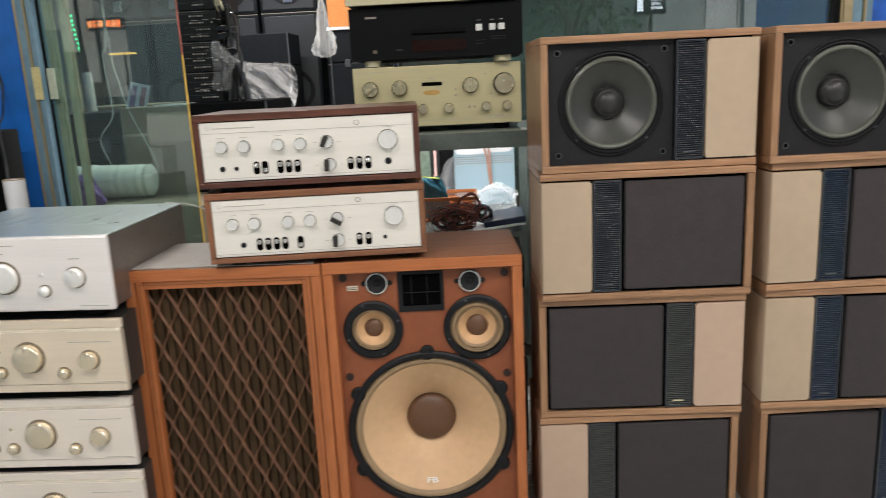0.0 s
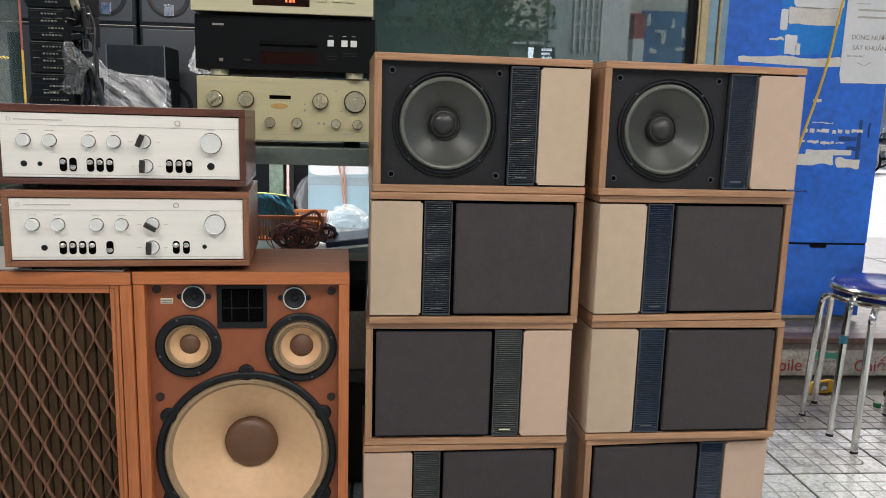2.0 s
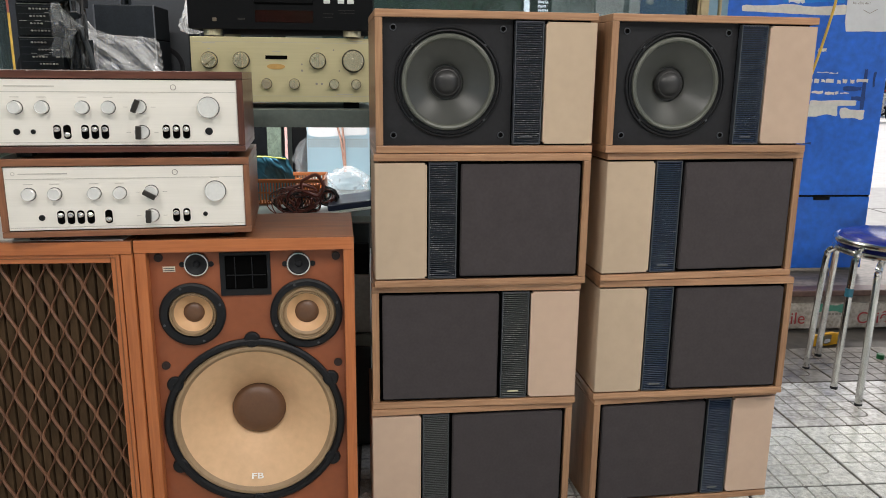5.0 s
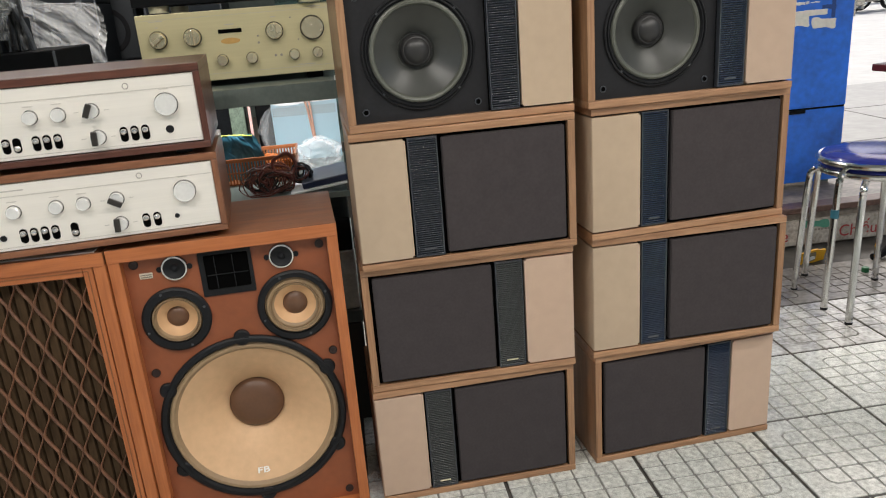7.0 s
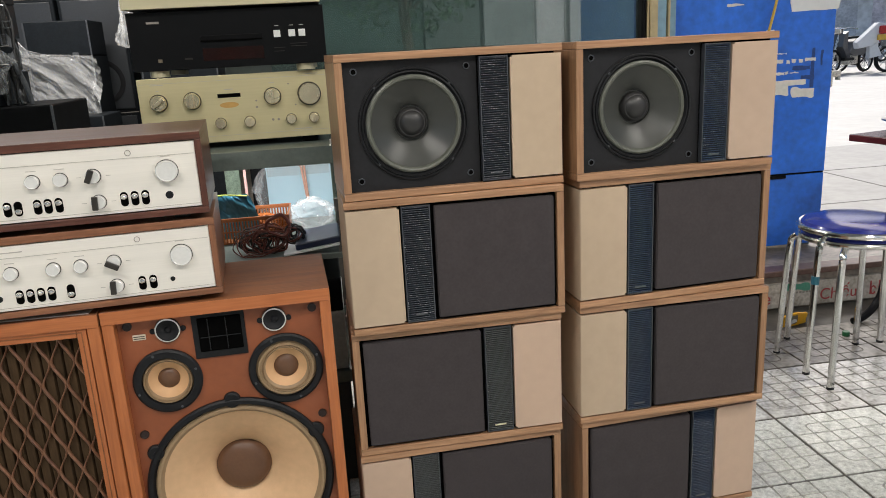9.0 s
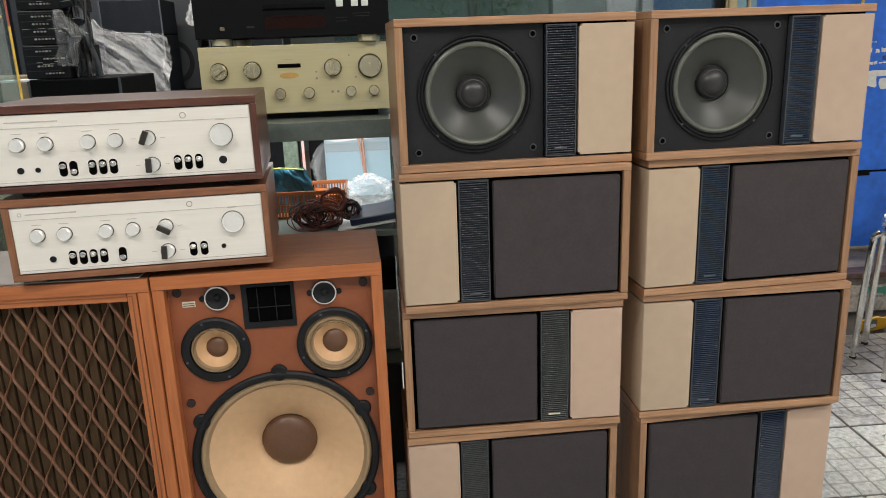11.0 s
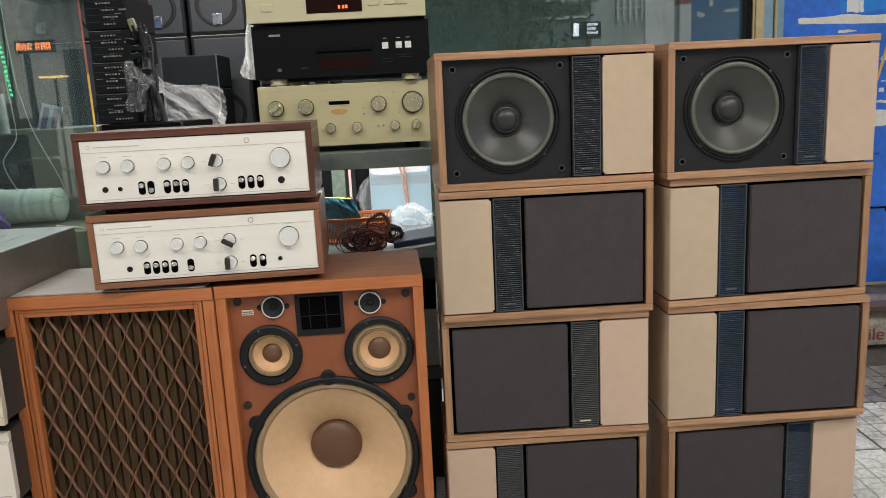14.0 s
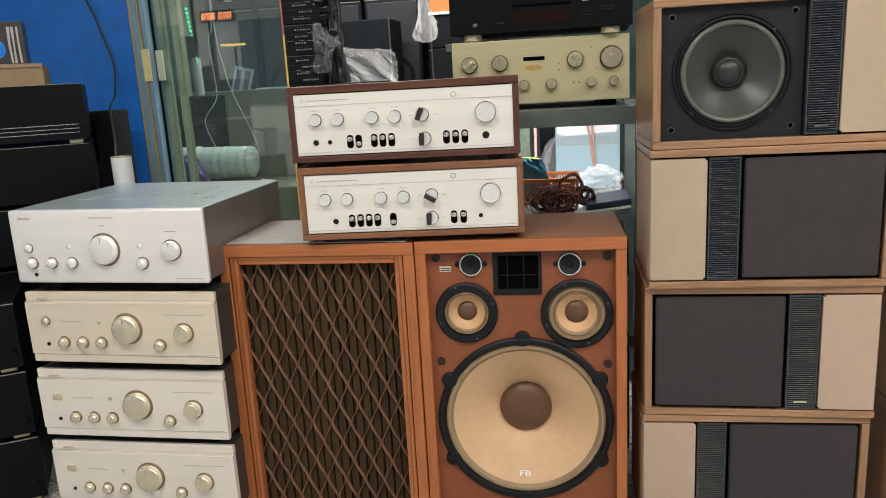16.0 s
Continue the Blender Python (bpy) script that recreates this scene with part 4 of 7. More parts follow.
sp = big_cabinet(pose(-0.2679, 1.6013, 0, 0, 0, 2.94), "teak floor speaker without grille, cream cones on brown baffle")
part("baffle", plate(0.0212, PW - 0.0212, 0.0213, PH - 0.0253, 0.022, 0.036, [(0.210, 0.246, 0.164), (0.0975, 0.4835, 0.044), (0.3208, 0.4785, 0.052)]), BAFFLE, sp, "red-brown baffle board")
wf = driver(sp, 0.210, 0.246, 0.0218, 0.183, 0.152, 0.0565, 0.070, (90, 30, 150, 210, 330, 270), "large black woofer basket")
lettering("FB", 0.0165, 0.206, 0.0295, 0.1095, WHITE_INK, wf, "white letters on the cone", bold=0.0003, wide=1.55, lean=29)
driver(sp, 0.0975, 0.4835, 0.0218, 0.0642, 0.0374, 0.0225, 0.019, (), "black midrange basket", 1.25, 0.62)
driver(sp, 0.3208, 0.4785, 0.0218, 0.0725, 0.0405, 0.027, 0.021, (), "black midrange basket", 1.44, 0.62)
for tx, tz in ((0.1105, 0.5857), (0.308, 0.5825)):
    tw = part("tweeter", lathe(tx, tz, [(0.0235, 0.0218), (0.0235, 0.018), (0.019, 0.0165), (0.012, 0.0200), (0.007, 0.0212), (0.0045, 0.0180), (0, 0.0170)], 40), RUBBER, sp, "black tweeter with silver ring", True)
    part("ring", lathe(tx, tz, [(0.0232, 0.0185), (0.0232, 0.0155), (0.0205, 0.0152), (0.0200, 0.0175)], 40), CHROME, tw, "silver ring", True)
    for s in (-1, 1):
        part("lug", lathe(tx + s * 0.0275, tz, [(0.0055, 0.0218), (0.0055, 0.0195), (0, 0.0192)], 16), RUBBER, tw)
hn = part("horn", slab([(0.1545, 0.608), (0.2525, 0.608), (0.2525, 0.5198), (0.1545, 0.5198)], 0.0185, 0.0218, 0.001), RUBBER, sp, "black horn plate")
# flat black slab paints the horn's shaded depth
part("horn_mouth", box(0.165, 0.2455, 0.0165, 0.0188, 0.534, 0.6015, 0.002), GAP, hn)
for kx in (0.184, 0.217):
    part("vane", box(kx - 0.0008, kx + 0.0008, 0.0145, 0.0168, 0.536, 0.5995), RUBBER, hn)
part("vane", box(0.168, 0.243, 0.0140, 0.0166, 0.562, 0.5634), RUBBER, hn)
plate_l = part("label_plate", box(0.046, 0.0695, 0.0205, 0.022, 0.571, 0.582, 0.0005), mat("cream_label", (0.62, 0.55, 0.44), 0.5), sp, "small cream label")
for lz in (0.5735, 0.5775):
    part("print_line", box(0.0475, 0.068, 0.0200, 0.0208, lz, lz + 0.0014), KNOB_DARK, plate_l)
for px, pz in ((0.0393, 0.6005), (0.382, 0.597), (0.0385, 0.377), (0.3818, 0.370), (0.04, 0.036), (0.378, 0.04)):
    part("grille_peg", lathe(px, pz, [(0.0085, 0.0222), (0.0085, 0.019), (0.0055, 0.0185), (0.005, 0.0190), (0, 0.0190)], 20), PEG, sp)

# added pale sheet paints the bright reflection on the speaker's top
sheet = tagged(part("plastic_sheet", box(-0.672, -0.285, 1.60, 1.85, 0.6405, 0.6425), TOP_SHEEN), "pale sheet added for the white reflection on the speaker top", "sheet")

# ---- amplifiers in wooden cases ----


def add_knob(parent, x, z, r, depth, y, m, name="knob", label="", seg=40, pointer=None):
    prof = [(r, y), (r, y - depth + 0.0012), (r - 0.0012, y - depth), (r * 0.86, y - depth), (r * 0.84, y - depth + 0.0006), (0, y - depth + 0.0006)]
    k = part(name, lathe(x, z, prof, seg), m, parent, label, True)
    part("shadow_ring", lathe(x, z, [(r + 0.0011, y), (r + 0.0011, y - 0.0012), (r, y - 0.0012)], seg), KNOB_DARK, k)
    if pointer is not None:
        bm = box(-r * 0.82, r * 0.02, -depth - 0.006, -depth + 0.001, -r * 1.06, r * 1.0, 0.0015)
        bm.transform(Matrix.Translation((x, y, z)) @ Matrix.Rotation(radians(pointer), 4, "Y"))
        part("grip", bm, KNOB_DARK, k)
    return k


def cased_amp(m, wx, wz, knobs, pointers, holes, switches, circle, label):
    W, Hh, D, t, ts = 0.445, 0.146, 0.277, 0.014, 0.0115
    a = thing("amplifier", m, label, "amplifier", "amplifiers in wooden cases")
    part("case_top", box(0, W, 0, D, Hh - t, Hh, 0.0012), wx, a, "wooden case")
    part("case_bottom", box(0, W, 0, D, 0, t * 0.8, 0.0012), wx, a)
    for q0, q1 in ((0, ts), (W - ts, W)):
        part("case_side", box(q0, q1, 0.0005, D, t * 0.8 + 0.0003, Hh - t - 0.0003, 0.001), wz, a)
    part("chassis", box(t, W - t, 0.012, D - 0.004, t, Hh - t), BLACK, a)
    x0, x1, z0, z1 = ts + 0.0005, W - ts - 0.0005, t * 0.8 + 0.002, Hh - t - 0.002
    pw, ph = x1 - x0, z1 - z0
    f = part("front_panel", slab([(x1, z1), (x0, z1), (x0, z0), (x1, z0)], 0.003, 0.011, 0.0008), ALU, a, "brushed aluminium front panel")
    fp = Matrix.Translation((0, 0.003, 0))

    def at(u, v):
        return x0 + u * pw, z1 - v * ph

    def put(ob):
        ob.matrix_local = fp
        return ob
    hub = f
    px, pz = at(0, 0.185)
    part("panel_line", box(x0 + 0.002, x1 - 0.002, 0.0022, 0.0032, pz - 0.0004, pz + 0.0004), INK_FAINT, hub)
    px, pz = at(0, 0.955)
    part("panel_line", box(x0 + 0.002, x1 - 0.002, 0.0022, 0.0032, pz - 0.0003, pz + 0.0003), INK_FAINT, hub)
    px, pz = at(0.03, 0.10)
    part("print_line", box(px + 0.012, px + 0.095, 0.0022, 0.0032, pz - 0.0012, pz + 0.0005), INK_FAINT, hub)
    part("maker_mark", lathe(px + 0.003, pz, [(0.0035, 0.0031), (0.0035, 0.0024), (0.0026, 0.0024), (0.0026, 0.0031)], 16), INK_FAINT, hub)
    for u, v, r, dep in knobs:
        px, pz = at(u, v)
        put(add_knob(hub, px, pz, r, dep, 0, KNOB_ALU, "knob", "turned aluminium knob"))
        part("print_line", box(px - 0.008, px + 0.008, 0.0022, 0.0032, pz + r + 0.0065, pz + r + 0.0075), INK_FAINT, hub)
    for u, v, ang in pointers:
        px, pz = at(u, v)
        put(add_knob(hub, px, pz, 0.0118, 0.012, 0, KNOB_ALU, "selector", "selector with dark grip", 36, ang))
        for s in (-1, 1):
            part("print_line", box(px + s * 0.024 - 0.004, px + s * 0.024 + 0.004, 0.0022, 0.0032, pz - 0.001, pz - 0.0002), INK_FAINT, hub)
    for u, v, r in holes:
        px, pz = at(u, v)
        put(part("jack", lathe(px, pz, [(r, 0.0), (r, -0.0015), (r * 0.8, -0.002), (r * 0.7, -0.0012), (0, -0.0012)], 24), RUBBER, hub, "", True))
    for u, v, up in switches:
        px, pz = at(u, v)
        ob = part("switch", slab(rounded_outline(px - 0.0064, px + 0.0064, pz - 0.0128, pz + 0.0128, 0.006, 6), -0.0012, 0.0008), GAP, hub, "black slot switch with chrome lever")
        put(ob)
        zz = pz + (0.0045 if up else -0.0045)
        part("lever", lathe(px, zz, [(0.0054, -0.001), (0.0053, -0.004), (0.0040, -0.0068), (0.0018, -0.0082), (0, -0.0085)], 18), CHROME, ob, "", True)
    px, pz = at(*circle)
    put(part("pilot_ring", lathe(px, pz, [(0.0052, 0.0), (0.0052, -0.0012), (0.0042, -0.0012), (0.0042, 0.0)], 24), INK, hub))
    for fx in (0.05, W - 0.05):
        for fy in (0.04, D - 0.04):
            bm = box(fx - 0.014, fx + 0.014, fy - 0.014, fy + 0.014, -0.0095, 0.0, 0.002)
            part("foot", bm, RUBBER, a)
    return a


SM, LG = 0.0112, 0.0188
cased_amp(pose(-0.4888, 1.5710, 0.6520, 0, 0, 5.8), CASE_X, CASE_Z,
          [(0.095, 0.422, SM, 0.011), (0.20, 0.422, SM, 0.011), (0.362, 0.422, SM, 0.011), (0.468, 0.422, SM, 0.011), (0.875, 0.415, LG, 0.012)],
          [(0.60, 0.41, -60), (0.597, 0.795, 3)], [(0.137, 0.80, 0.0055), (0.826, 0.79, 0.0042)],
          [(0.215, 0.80, True), (0.256, 0.80, True), (0.297, 0.80, True), (0.338, 0.80, True), (0.413, 0.80, False), (0.70, 0.80, True), (0.745, 0.80, True)],
          (0.705, 0.10), "silver amplifier in a warm walnut case standing on the speakers")
cased_amp(pose(-0.4922, 1.5640, 0.8090, 0, 0, 5.45), ROSEWOOD_X, ROSEWOOD_Z,
          [(0.095, 0.422, SM, 0.011), (0.20, 0.422, SM, 0.011), (0.36, 0.422, SM, 0.011), (0.465, 0.422, SM, 0.011), (0.878, 0.42, LG, 0.012)],
          [(0.59, 0.41, 24), (0.596, 0.80, 3)], [(0.09, 0.79, 0.0055), (0.155, 0.79, 0.0042), (0.875, 0.79, 0.0068)],
          [(0.25, 0.795, True), (0.29, 0.795, False), (0.362, 0.795, True), (0.402, 0.795, True), (0.443, 0.795, True), (0.695, 0.795, True), (0.737, 0.795, True), (0.779, 0.795, True)],
          (0.735, 0.11), "silver amplifier in a dark rosewood case on top of another")

# ---- column of silver and champagne amplifiers ----


def hifi_amp(m, front, knob, lid, rows, label, stepped, group="silver and champagne amplifiers"):
    W, Hh, D = 0.434, 0.154, 0.40
    a = thing("amplifier", m, label, "amplifier", group)
    # under the silver lid the cover is darkened, painting its dim sides
    part("cover", box(0.004, W - 0.004, 0.012, D, 0.004, Hh - 0.004, 0.002), COVER_SHADED if lid is SILVER_TOP_TINT else lid, a, "sheet metal cover")
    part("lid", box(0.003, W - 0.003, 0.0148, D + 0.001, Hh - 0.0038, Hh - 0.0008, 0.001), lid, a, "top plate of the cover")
    if stepped:
        f = part("front_panel", box(0, W, 0, 0.0145, 0.018, Hh - 0.0228, 0.0008), front, a, "brushed metal front panel")
        ledge = bmesh.new()
        ends = [[ledge.verts.new((ex, ey, ez)) for ey, ez in ((0.0004, Hh - 0.0227), (0.0065, Hh - 0.0187), (0.0145, Hh - 0.0187), (0.0145, Hh - 0.0227))] for ex in (0.0, W)]
        for q in range(4):
            ledge.faces.new((ends[0][q], ends[1][q], ends[1][(q + 1) % 4], ends[0][(q + 1) % 4]))
        ledge.faces.new(ends[0])
        ledge.faces.new(ends[1][::-1])
        bmesh.ops.recalc_face_normals(ledge, faces=ledge.faces[:])
        part("bright_ledge", ledge, LEDGE, a, "polished ledge above the panel")
        part("upper_lip", slab(rounded_outline(0, W, Hh - 0.0185, Hh, 0.002), 0.005, 0.0145, 0.0015), front, a)
        part("lower_lip", box(0.001, W - 0.001, 0.0015, 0.0145, 0.0, 0.0172, 0.0015), front, a)
    else:
        f = part("front_panel", box(0, W, 0, 0.0145, 0.0, Hh, 0.006, 4), front, a, "smooth silver front panel", True)
    for u, v, r, dep, kind in rows:
        x, z = u * W, Hh * (1 - v)
        if kind == "knob":
            k = part("knob", lathe(x, z, [(r, -0.0005), (r * 0.985, -dep + 0.004), (r * 0.93, -dep + 0.0012), (r * 0.85, -dep), (0, -dep - 0.0008)], 48), knob, f, "polished knob", True)
            part("knob_seat", lathe(x, z, [(r * 1.13, 0), (r * 1.13, -0.0012), (r, -0.0012)], 40), KNOB_SEAT, k)
            part("index_mark", box(x - 0.0006, x + 0.0006, -dep - 0.0012, -dep + 0.002, z + r * 0.5, z + r * 0.88), INK, k)
        elif kind == "ball":
            part("button_seat", lathe(x, z, [(r * 1.2, 0), (r * 1.2, -0.001), (r * 0.9, -0.001)], 24), KNOB_SEAT, f)
            part("button_knob", lathe(x, z, [(r * 0.95, -0.0008)] + [(r * math.cos(radians(q)), -dep * 0.45 - dep * 0.55 * math.sin(radians(q))) for q in (0, 25, 50, 70)] + [(0, -dep)], 24), knob, f, "", True)
        elif kind == "dot":
            part("button", lathe(x, z, [(r, 0), (r, -0.002), (r * 0.7, -0.0028), (0, -0.0028)], 16), knob, f, "", True)
        elif kind == "jack":
            part("jack", lathe(x, z, [(r, 0), (r, -0.0015), (r * 0.7, -0.001), (0, -0.001)], 18), RUBBER, f, "", True)
        elif kind == "key":
            part("power_key", box(x - r, x + r, -0.004, 0.001, z - r * 0.55, z + r * 0.55, 0.001), knob, f)
        elif kind == "print":
            part("print_line", box(x - r, x + r, -0.0004, 0.001, z - dep / 2, z + dep / 2), INK_FAINT, f)
        elif kind == "badge":
            part("badge", box(x - r, x + r, -0.0008, 0.001, z - dep / 2, z + dep / 2), KNOB_GOLD, f)
    for fx in (0.06, W - 0.06):
        for fy in (0.05, D - 0.05):
            part("foot", box(fx - 0.022, fx + 0.022, fy - 0.022, fy + 0.022, -0.0195, 0.004, 0.004), BLACK, a)
    for k in range(7):
        part("vent", box(0.06 + k * 0.046, 0.094 + k * 0.046, 0.14, 0.30, Hh - 0.0012, Hh - 0.0002), lid, a)
    return a


R1 = [(0.09, 0.51, 0.0085, 0.010, "ball"), (0.10, 0.715, 0.0105, 0.014, "ball"), (0.205, 0.715, 0.0105, 0.014, "ball"), (0.312, 0.715, 0.0105, 0.014, "ball"),
      (0.302, 0.50, 0.0042, 0, "dot"), (0.491, 0.535, 0.0305, 0.013, "knob"), (0.671, 0.50, 0.0042, 0, "dot"), (0.679, 0.72, 0.0112, 0.014, "ball"),
      (0.831, 0.545, 0.0195, 0.013, "knob"), (0.108, 0.88, 0.004, 0, "jack"), (0.085, 0.11, 0.014, 0.004, "badge"), (0.49, 0.11, 0.028, 0.002, "print"),
      (0.49, 0.215, 0.006, 0.002, "print"), (0.835, 0.30, 0.012, 0.002, "print"), (0.90, 0.93, 0.03, 0.0015, "print")]
R2 = [(0.105, 0.40, 0.0085, 0.010, "ball"), (0.10, 0.735, 0.004, 0, "jack"), (0.19, 0.703, 0.0112, 0.015, "ball"), (0.292, 0.703, 0.0112, 0.015, "ball"), (0.393, 0.703, 0.0112, 0.015, "ball"),
      (0.393, 0.415, 0.0042, 0, "dot"), (0.54, 0.50, 0.0300, 0.016, "knob"), (0.702, 0.725, 0.0115, 0.015, "ball"), (0.834, 0.545, 0.0188, 0.015, "knob"),
      (0.245, 0.41, 0.024, 0.002, "print"), (0.84, 0.30, 0.045, 0.0015, "print"), (0.91, 0.865, 0.03, 0.0015, "print"), (0.10, 0.085, 0.012, 0.003, "badge")]
R3 = [(0.105, 0.40, 0.011, 0, "key")] + R2[1:]
LID_DARK = mat("dark_grey_cover", (0.07, 0.065, 0.06), 0.4, 0.4, vary=0.12, scale=20)
hifi_amp(pose(-1.104, 1.509, 0.5845, 0, 0.5, -0.2), SILVER, KNOB_ALU, SILVER_TOP_TINT, R1, "silver amplifier with a large round volume knob, topmost of a stack", False)
hifi_amp(pose(-1.101, 1.510, 0.4090, 0, 0.2, -0.5), CHAMPAGNE, KNOB_GOLD, LID_DARK, R2, "champagne gold amplifier with round knobs in a stack", True)
hifi_amp(pose(-1.113, 1.519, 0.2320, 0, 0.2, 0.7), CHAMPAGNE_PALE, KNOB_GOLD, LID_DARK, R3, "pale champagne amplifier with round knobs in a stack", True)
hifi_amp(pose(-1.112, 1.524, 0.0590, 0, 0, 0.5), CHAMPAGNE_PALE, KNOB_GOLD, LID_DARK, R3, "pale champagne amplifier, lowest of a stack", True)
tagged(part("plinth", box(-1.10, -0.685, 1.535, 1.92, -0.003, 0.0398, 0.004), BLACK), "low black plinth under the amplifiers", "plinth")

# ---- steel rack with the gold amplifier and decks ----
rack = thing("steel_rack", pose(0, 0, 0), "grey-green painted steel rack with open shelves", "rack")
for px, py in ((-0.46, 1.985), (0.188, 1.985), (-0.46, 2.446), (0.19, 2.446)):
    part("post", box(px, px + 0.036, py, py + 0.004, -0.004, 0.868), RACK, rack)
    part("post", box(px, px + 0.004, py + 0.004, py + 0.036, -0.004, 0.868), RACK, rack)
for z, h in ((0.829, 0.041), (0.585, 0.03), (0.28, 0.03)):
    part("front_rail", box(-0.46, 0.226, 1.978, 1.984, z + (0.016 if z == 0.585 else 0), z + h, 0.001), RACK, rack)
    part("back_rail", box(-0.46, 0.182, 2.476, 2.482, z, z + h, 0.001), RACK, rack)
    part("shelf_board", box(-0.455, 0.177, 1.986, 2.475, z + h - 0.008, z + h - 0.002), RACK, rack)
for hx in range(2):
    part("bolt", lathe(0.205, 0.842 + hx * 0.014, [(0.004, 1.978), (0.004, 1.975), (0, 1.9745)], 10), STEEL, rack)

gold = thing("amplifier", pose(-0.2528, 2.0934, 0.8870, 0, 0, 2.0), "champagne gold amplifier on the steel rack", "amplifier")
GW, GH = 0.436, 0.152
part("cover", box(0.003, GW - 0.003, 0.012, 0.36, 0.0, GH - 0.006, 0.002), LID_DARK, gold, "dark sheet metal cover")
gf = part("front_panel", box(0, GW, 0, 0.012, -0.004, GH, 0.0015), GOLD, gold, "brushed gold front panel")
part("panel_line", box(0.004, GW - 0.004, -0.0006, 0.001, GH - 0.0125, GH - 0.0118), INK_FAINT, gf)
part("panel_line", box(0.004, GW - 0.004, -0.0006, 0.001, 0.0105, 0.0112), INK_FAINT, gf)
for u, v, r, ang in ((0.10, 0.37, 0.0205, 55), (0.275, 0.365, 0.0205, 0), (0.70, 0.365, 0.0205, 0), (0.90, 0.36, 0.028, None),
                     (0.41, 0.735, 0.0135, None), (0.565, 0.735, 0.0135, 10), (0.79, 0.735, 0.0125, None), (0.915, 0.735, 0.0125, 30)):
    x, z = u * GW, GH * (1 - v)
    part("knob_rim", lathe(x, z, [(r, 0), (r, -0.003), (r * 0.91, -0.003), (r * 0.91, 0)], 36), KNOB_DARK, gf)
    k = part("knob", lathe(x, z, [(r * 0.9, 0), (r * 0.89, -0.014), (r * 0.84, -0.0155), (0, -0.0155)], 36), KNOB_OLD_GOLD, gf, "pale metal knob", True)
    if ang is not None:
        bm = box(-r * 0.2, r * 0.2, -0.021, -0.015, -r * 0.8, r * 0.8, 0.001)
        bm.transform(Matrix.Translation((x, 0, z)) @ Matrix.Rotation(radians(ang), 4, "Y"))
        part("grip", bm, KNOB_OLD_GOLD, k)
part("display", box(0.408 * GW, 0.53 * GW, -0.001, 0.001, GH * 0.655, GH * 0.715), GAP, gf)
part("oval_badge", slab([(0.465 * GW + 0.022 * math.cos(radians(q)), GH * 0.54 + 0.0068 * math.sin(radians(q))) for q in range(0, 360, 15)], -0.001, 0.001), mat("orange_oval", (0.55, 0.33, 0.10), 0.5), gf, "orange oval badge")
for u, v, r in ((0.61, 0.42, 0.0022), (0.61, 0.52, 0.0028), (0.79, 0.19, 0.002), (0.82, 0.52, 0.002), (0.69, 0.73, 0.003), (0.72, 0.73, 0.003)):
    part("dot", lathe(u * GW, GH * (1 - v), [(r, 0.0), (r, -0.001), (0, -0.001)], 10), INK, gf)
for u, v, w in ((0.10, 0.10, 0.03), (0.47, 0.22, 0.02), (0.92, 0.05, 0.03), (0.85, 0.90, 0.04), (0.10, 0.19, 0.006), (0.70, 0.16, 0.012)):
    part("print_line", box(u * GW - w / 2, u * GW + w / 2, -0.0006, 0.001, GH * (1 - v) - 0.0009, GH * (1 - v) + 0.0009), INK_FAINT, gf)
for fx in (0.05, GW - 0.05):
    for fy in (0.04, 0.32):
        part("foot", box(fx - 0.02, fx + 0.02, fy - 0.02, fy + 0.02, -0.0195, 0.001, 0.003), BLACK, gold)

cd = thing("cd_player", pose(-0.2528, 2.0859, 1.0560, 0, 0, -0.8), "black disc player resting on champagne feet", "player")
CW, CH = 0.442, 0.130
part("cover", box(0.002, CW - 0.002, 0.01, 0.31, 0, CH - 0.003, 0.002), DECK, cd)
cf = part("front_panel", box(0, CW, 0, 0.01, 0.0, CH, 0.0015), DECK, cd, "black front panel")
tr = part("disc_tray", box(0.158, 0.298, -0.002, 0.002, 0.062, 0.073, 0.001), BLACK, cf)
part("tray_gap", box(0.158, 0.298, -0.0028, 0.0, 0.0595, 0.062), GAP, tr)
part("display_window", box(0.160, 0.298, -0.001, 0.001, 0.017, 0.045), SMOKE, cf, "dark red display window")
for bx in (0.332, 0.366, 0.389):
    part("key", box(bx - 0.0078, bx + 0.0078, -0.003, 0.001, 0.062, 0.078, 0.001), WHITE_KEY, cf, "white key")
    part("print_line", box(bx - 0.005, bx + 0.005, -0.0006, 0.001, 0.087, 0.0882), INK_FAINT, cf)
for a, b, z in ((0.322, 0.348, 0.038), (0.36, 0.40, 0.046), (0.362, 0.398, 0.04), (0.322, 0.346, 0.03)):
    part("print_line", box(a, b, -0.0006, 0.001, z, z + 0.0012), KNOB_DARK, cf)
part("maker_mark", box(0.043, 0.071, -0.0006, 0.001, 0.104, 0.109), INK, cf)
part("power_key", box(0.058, 0.068, -0.0016, 0.001, 0.018, 0.026, 0.001), KNOB_SEAT, cf)
part("print_line", box(0.118, 0.135, -0.0008, 0.001, 0.022, 0.026), KNOB_DARK, cf)
for fx in (0.052, CW - 0.052):
    for fy in (0.03, 0.27):
        bm = bmesh.new()
        bmesh.ops.create_cone(bm, cap_ends=True, segments=28, radius1=0.022, radius2=0.0225, depth=0.0145, matrix=Matrix.Translation((fx, fy, -0.0072)))
        part("foot", bm, GOLD_LIGHT, cd, "champagne foot")

tu = thing("tuner", pose(-0.256, 2.066, 1.1915, 0, 0, -0.4), "champagne gold deck with a red display on top of the player", "player")
part("cover", box(0.003, 0.437, 0.01, 0.30, 0.0, 0.086, 0.002), LID_DARK, tu)
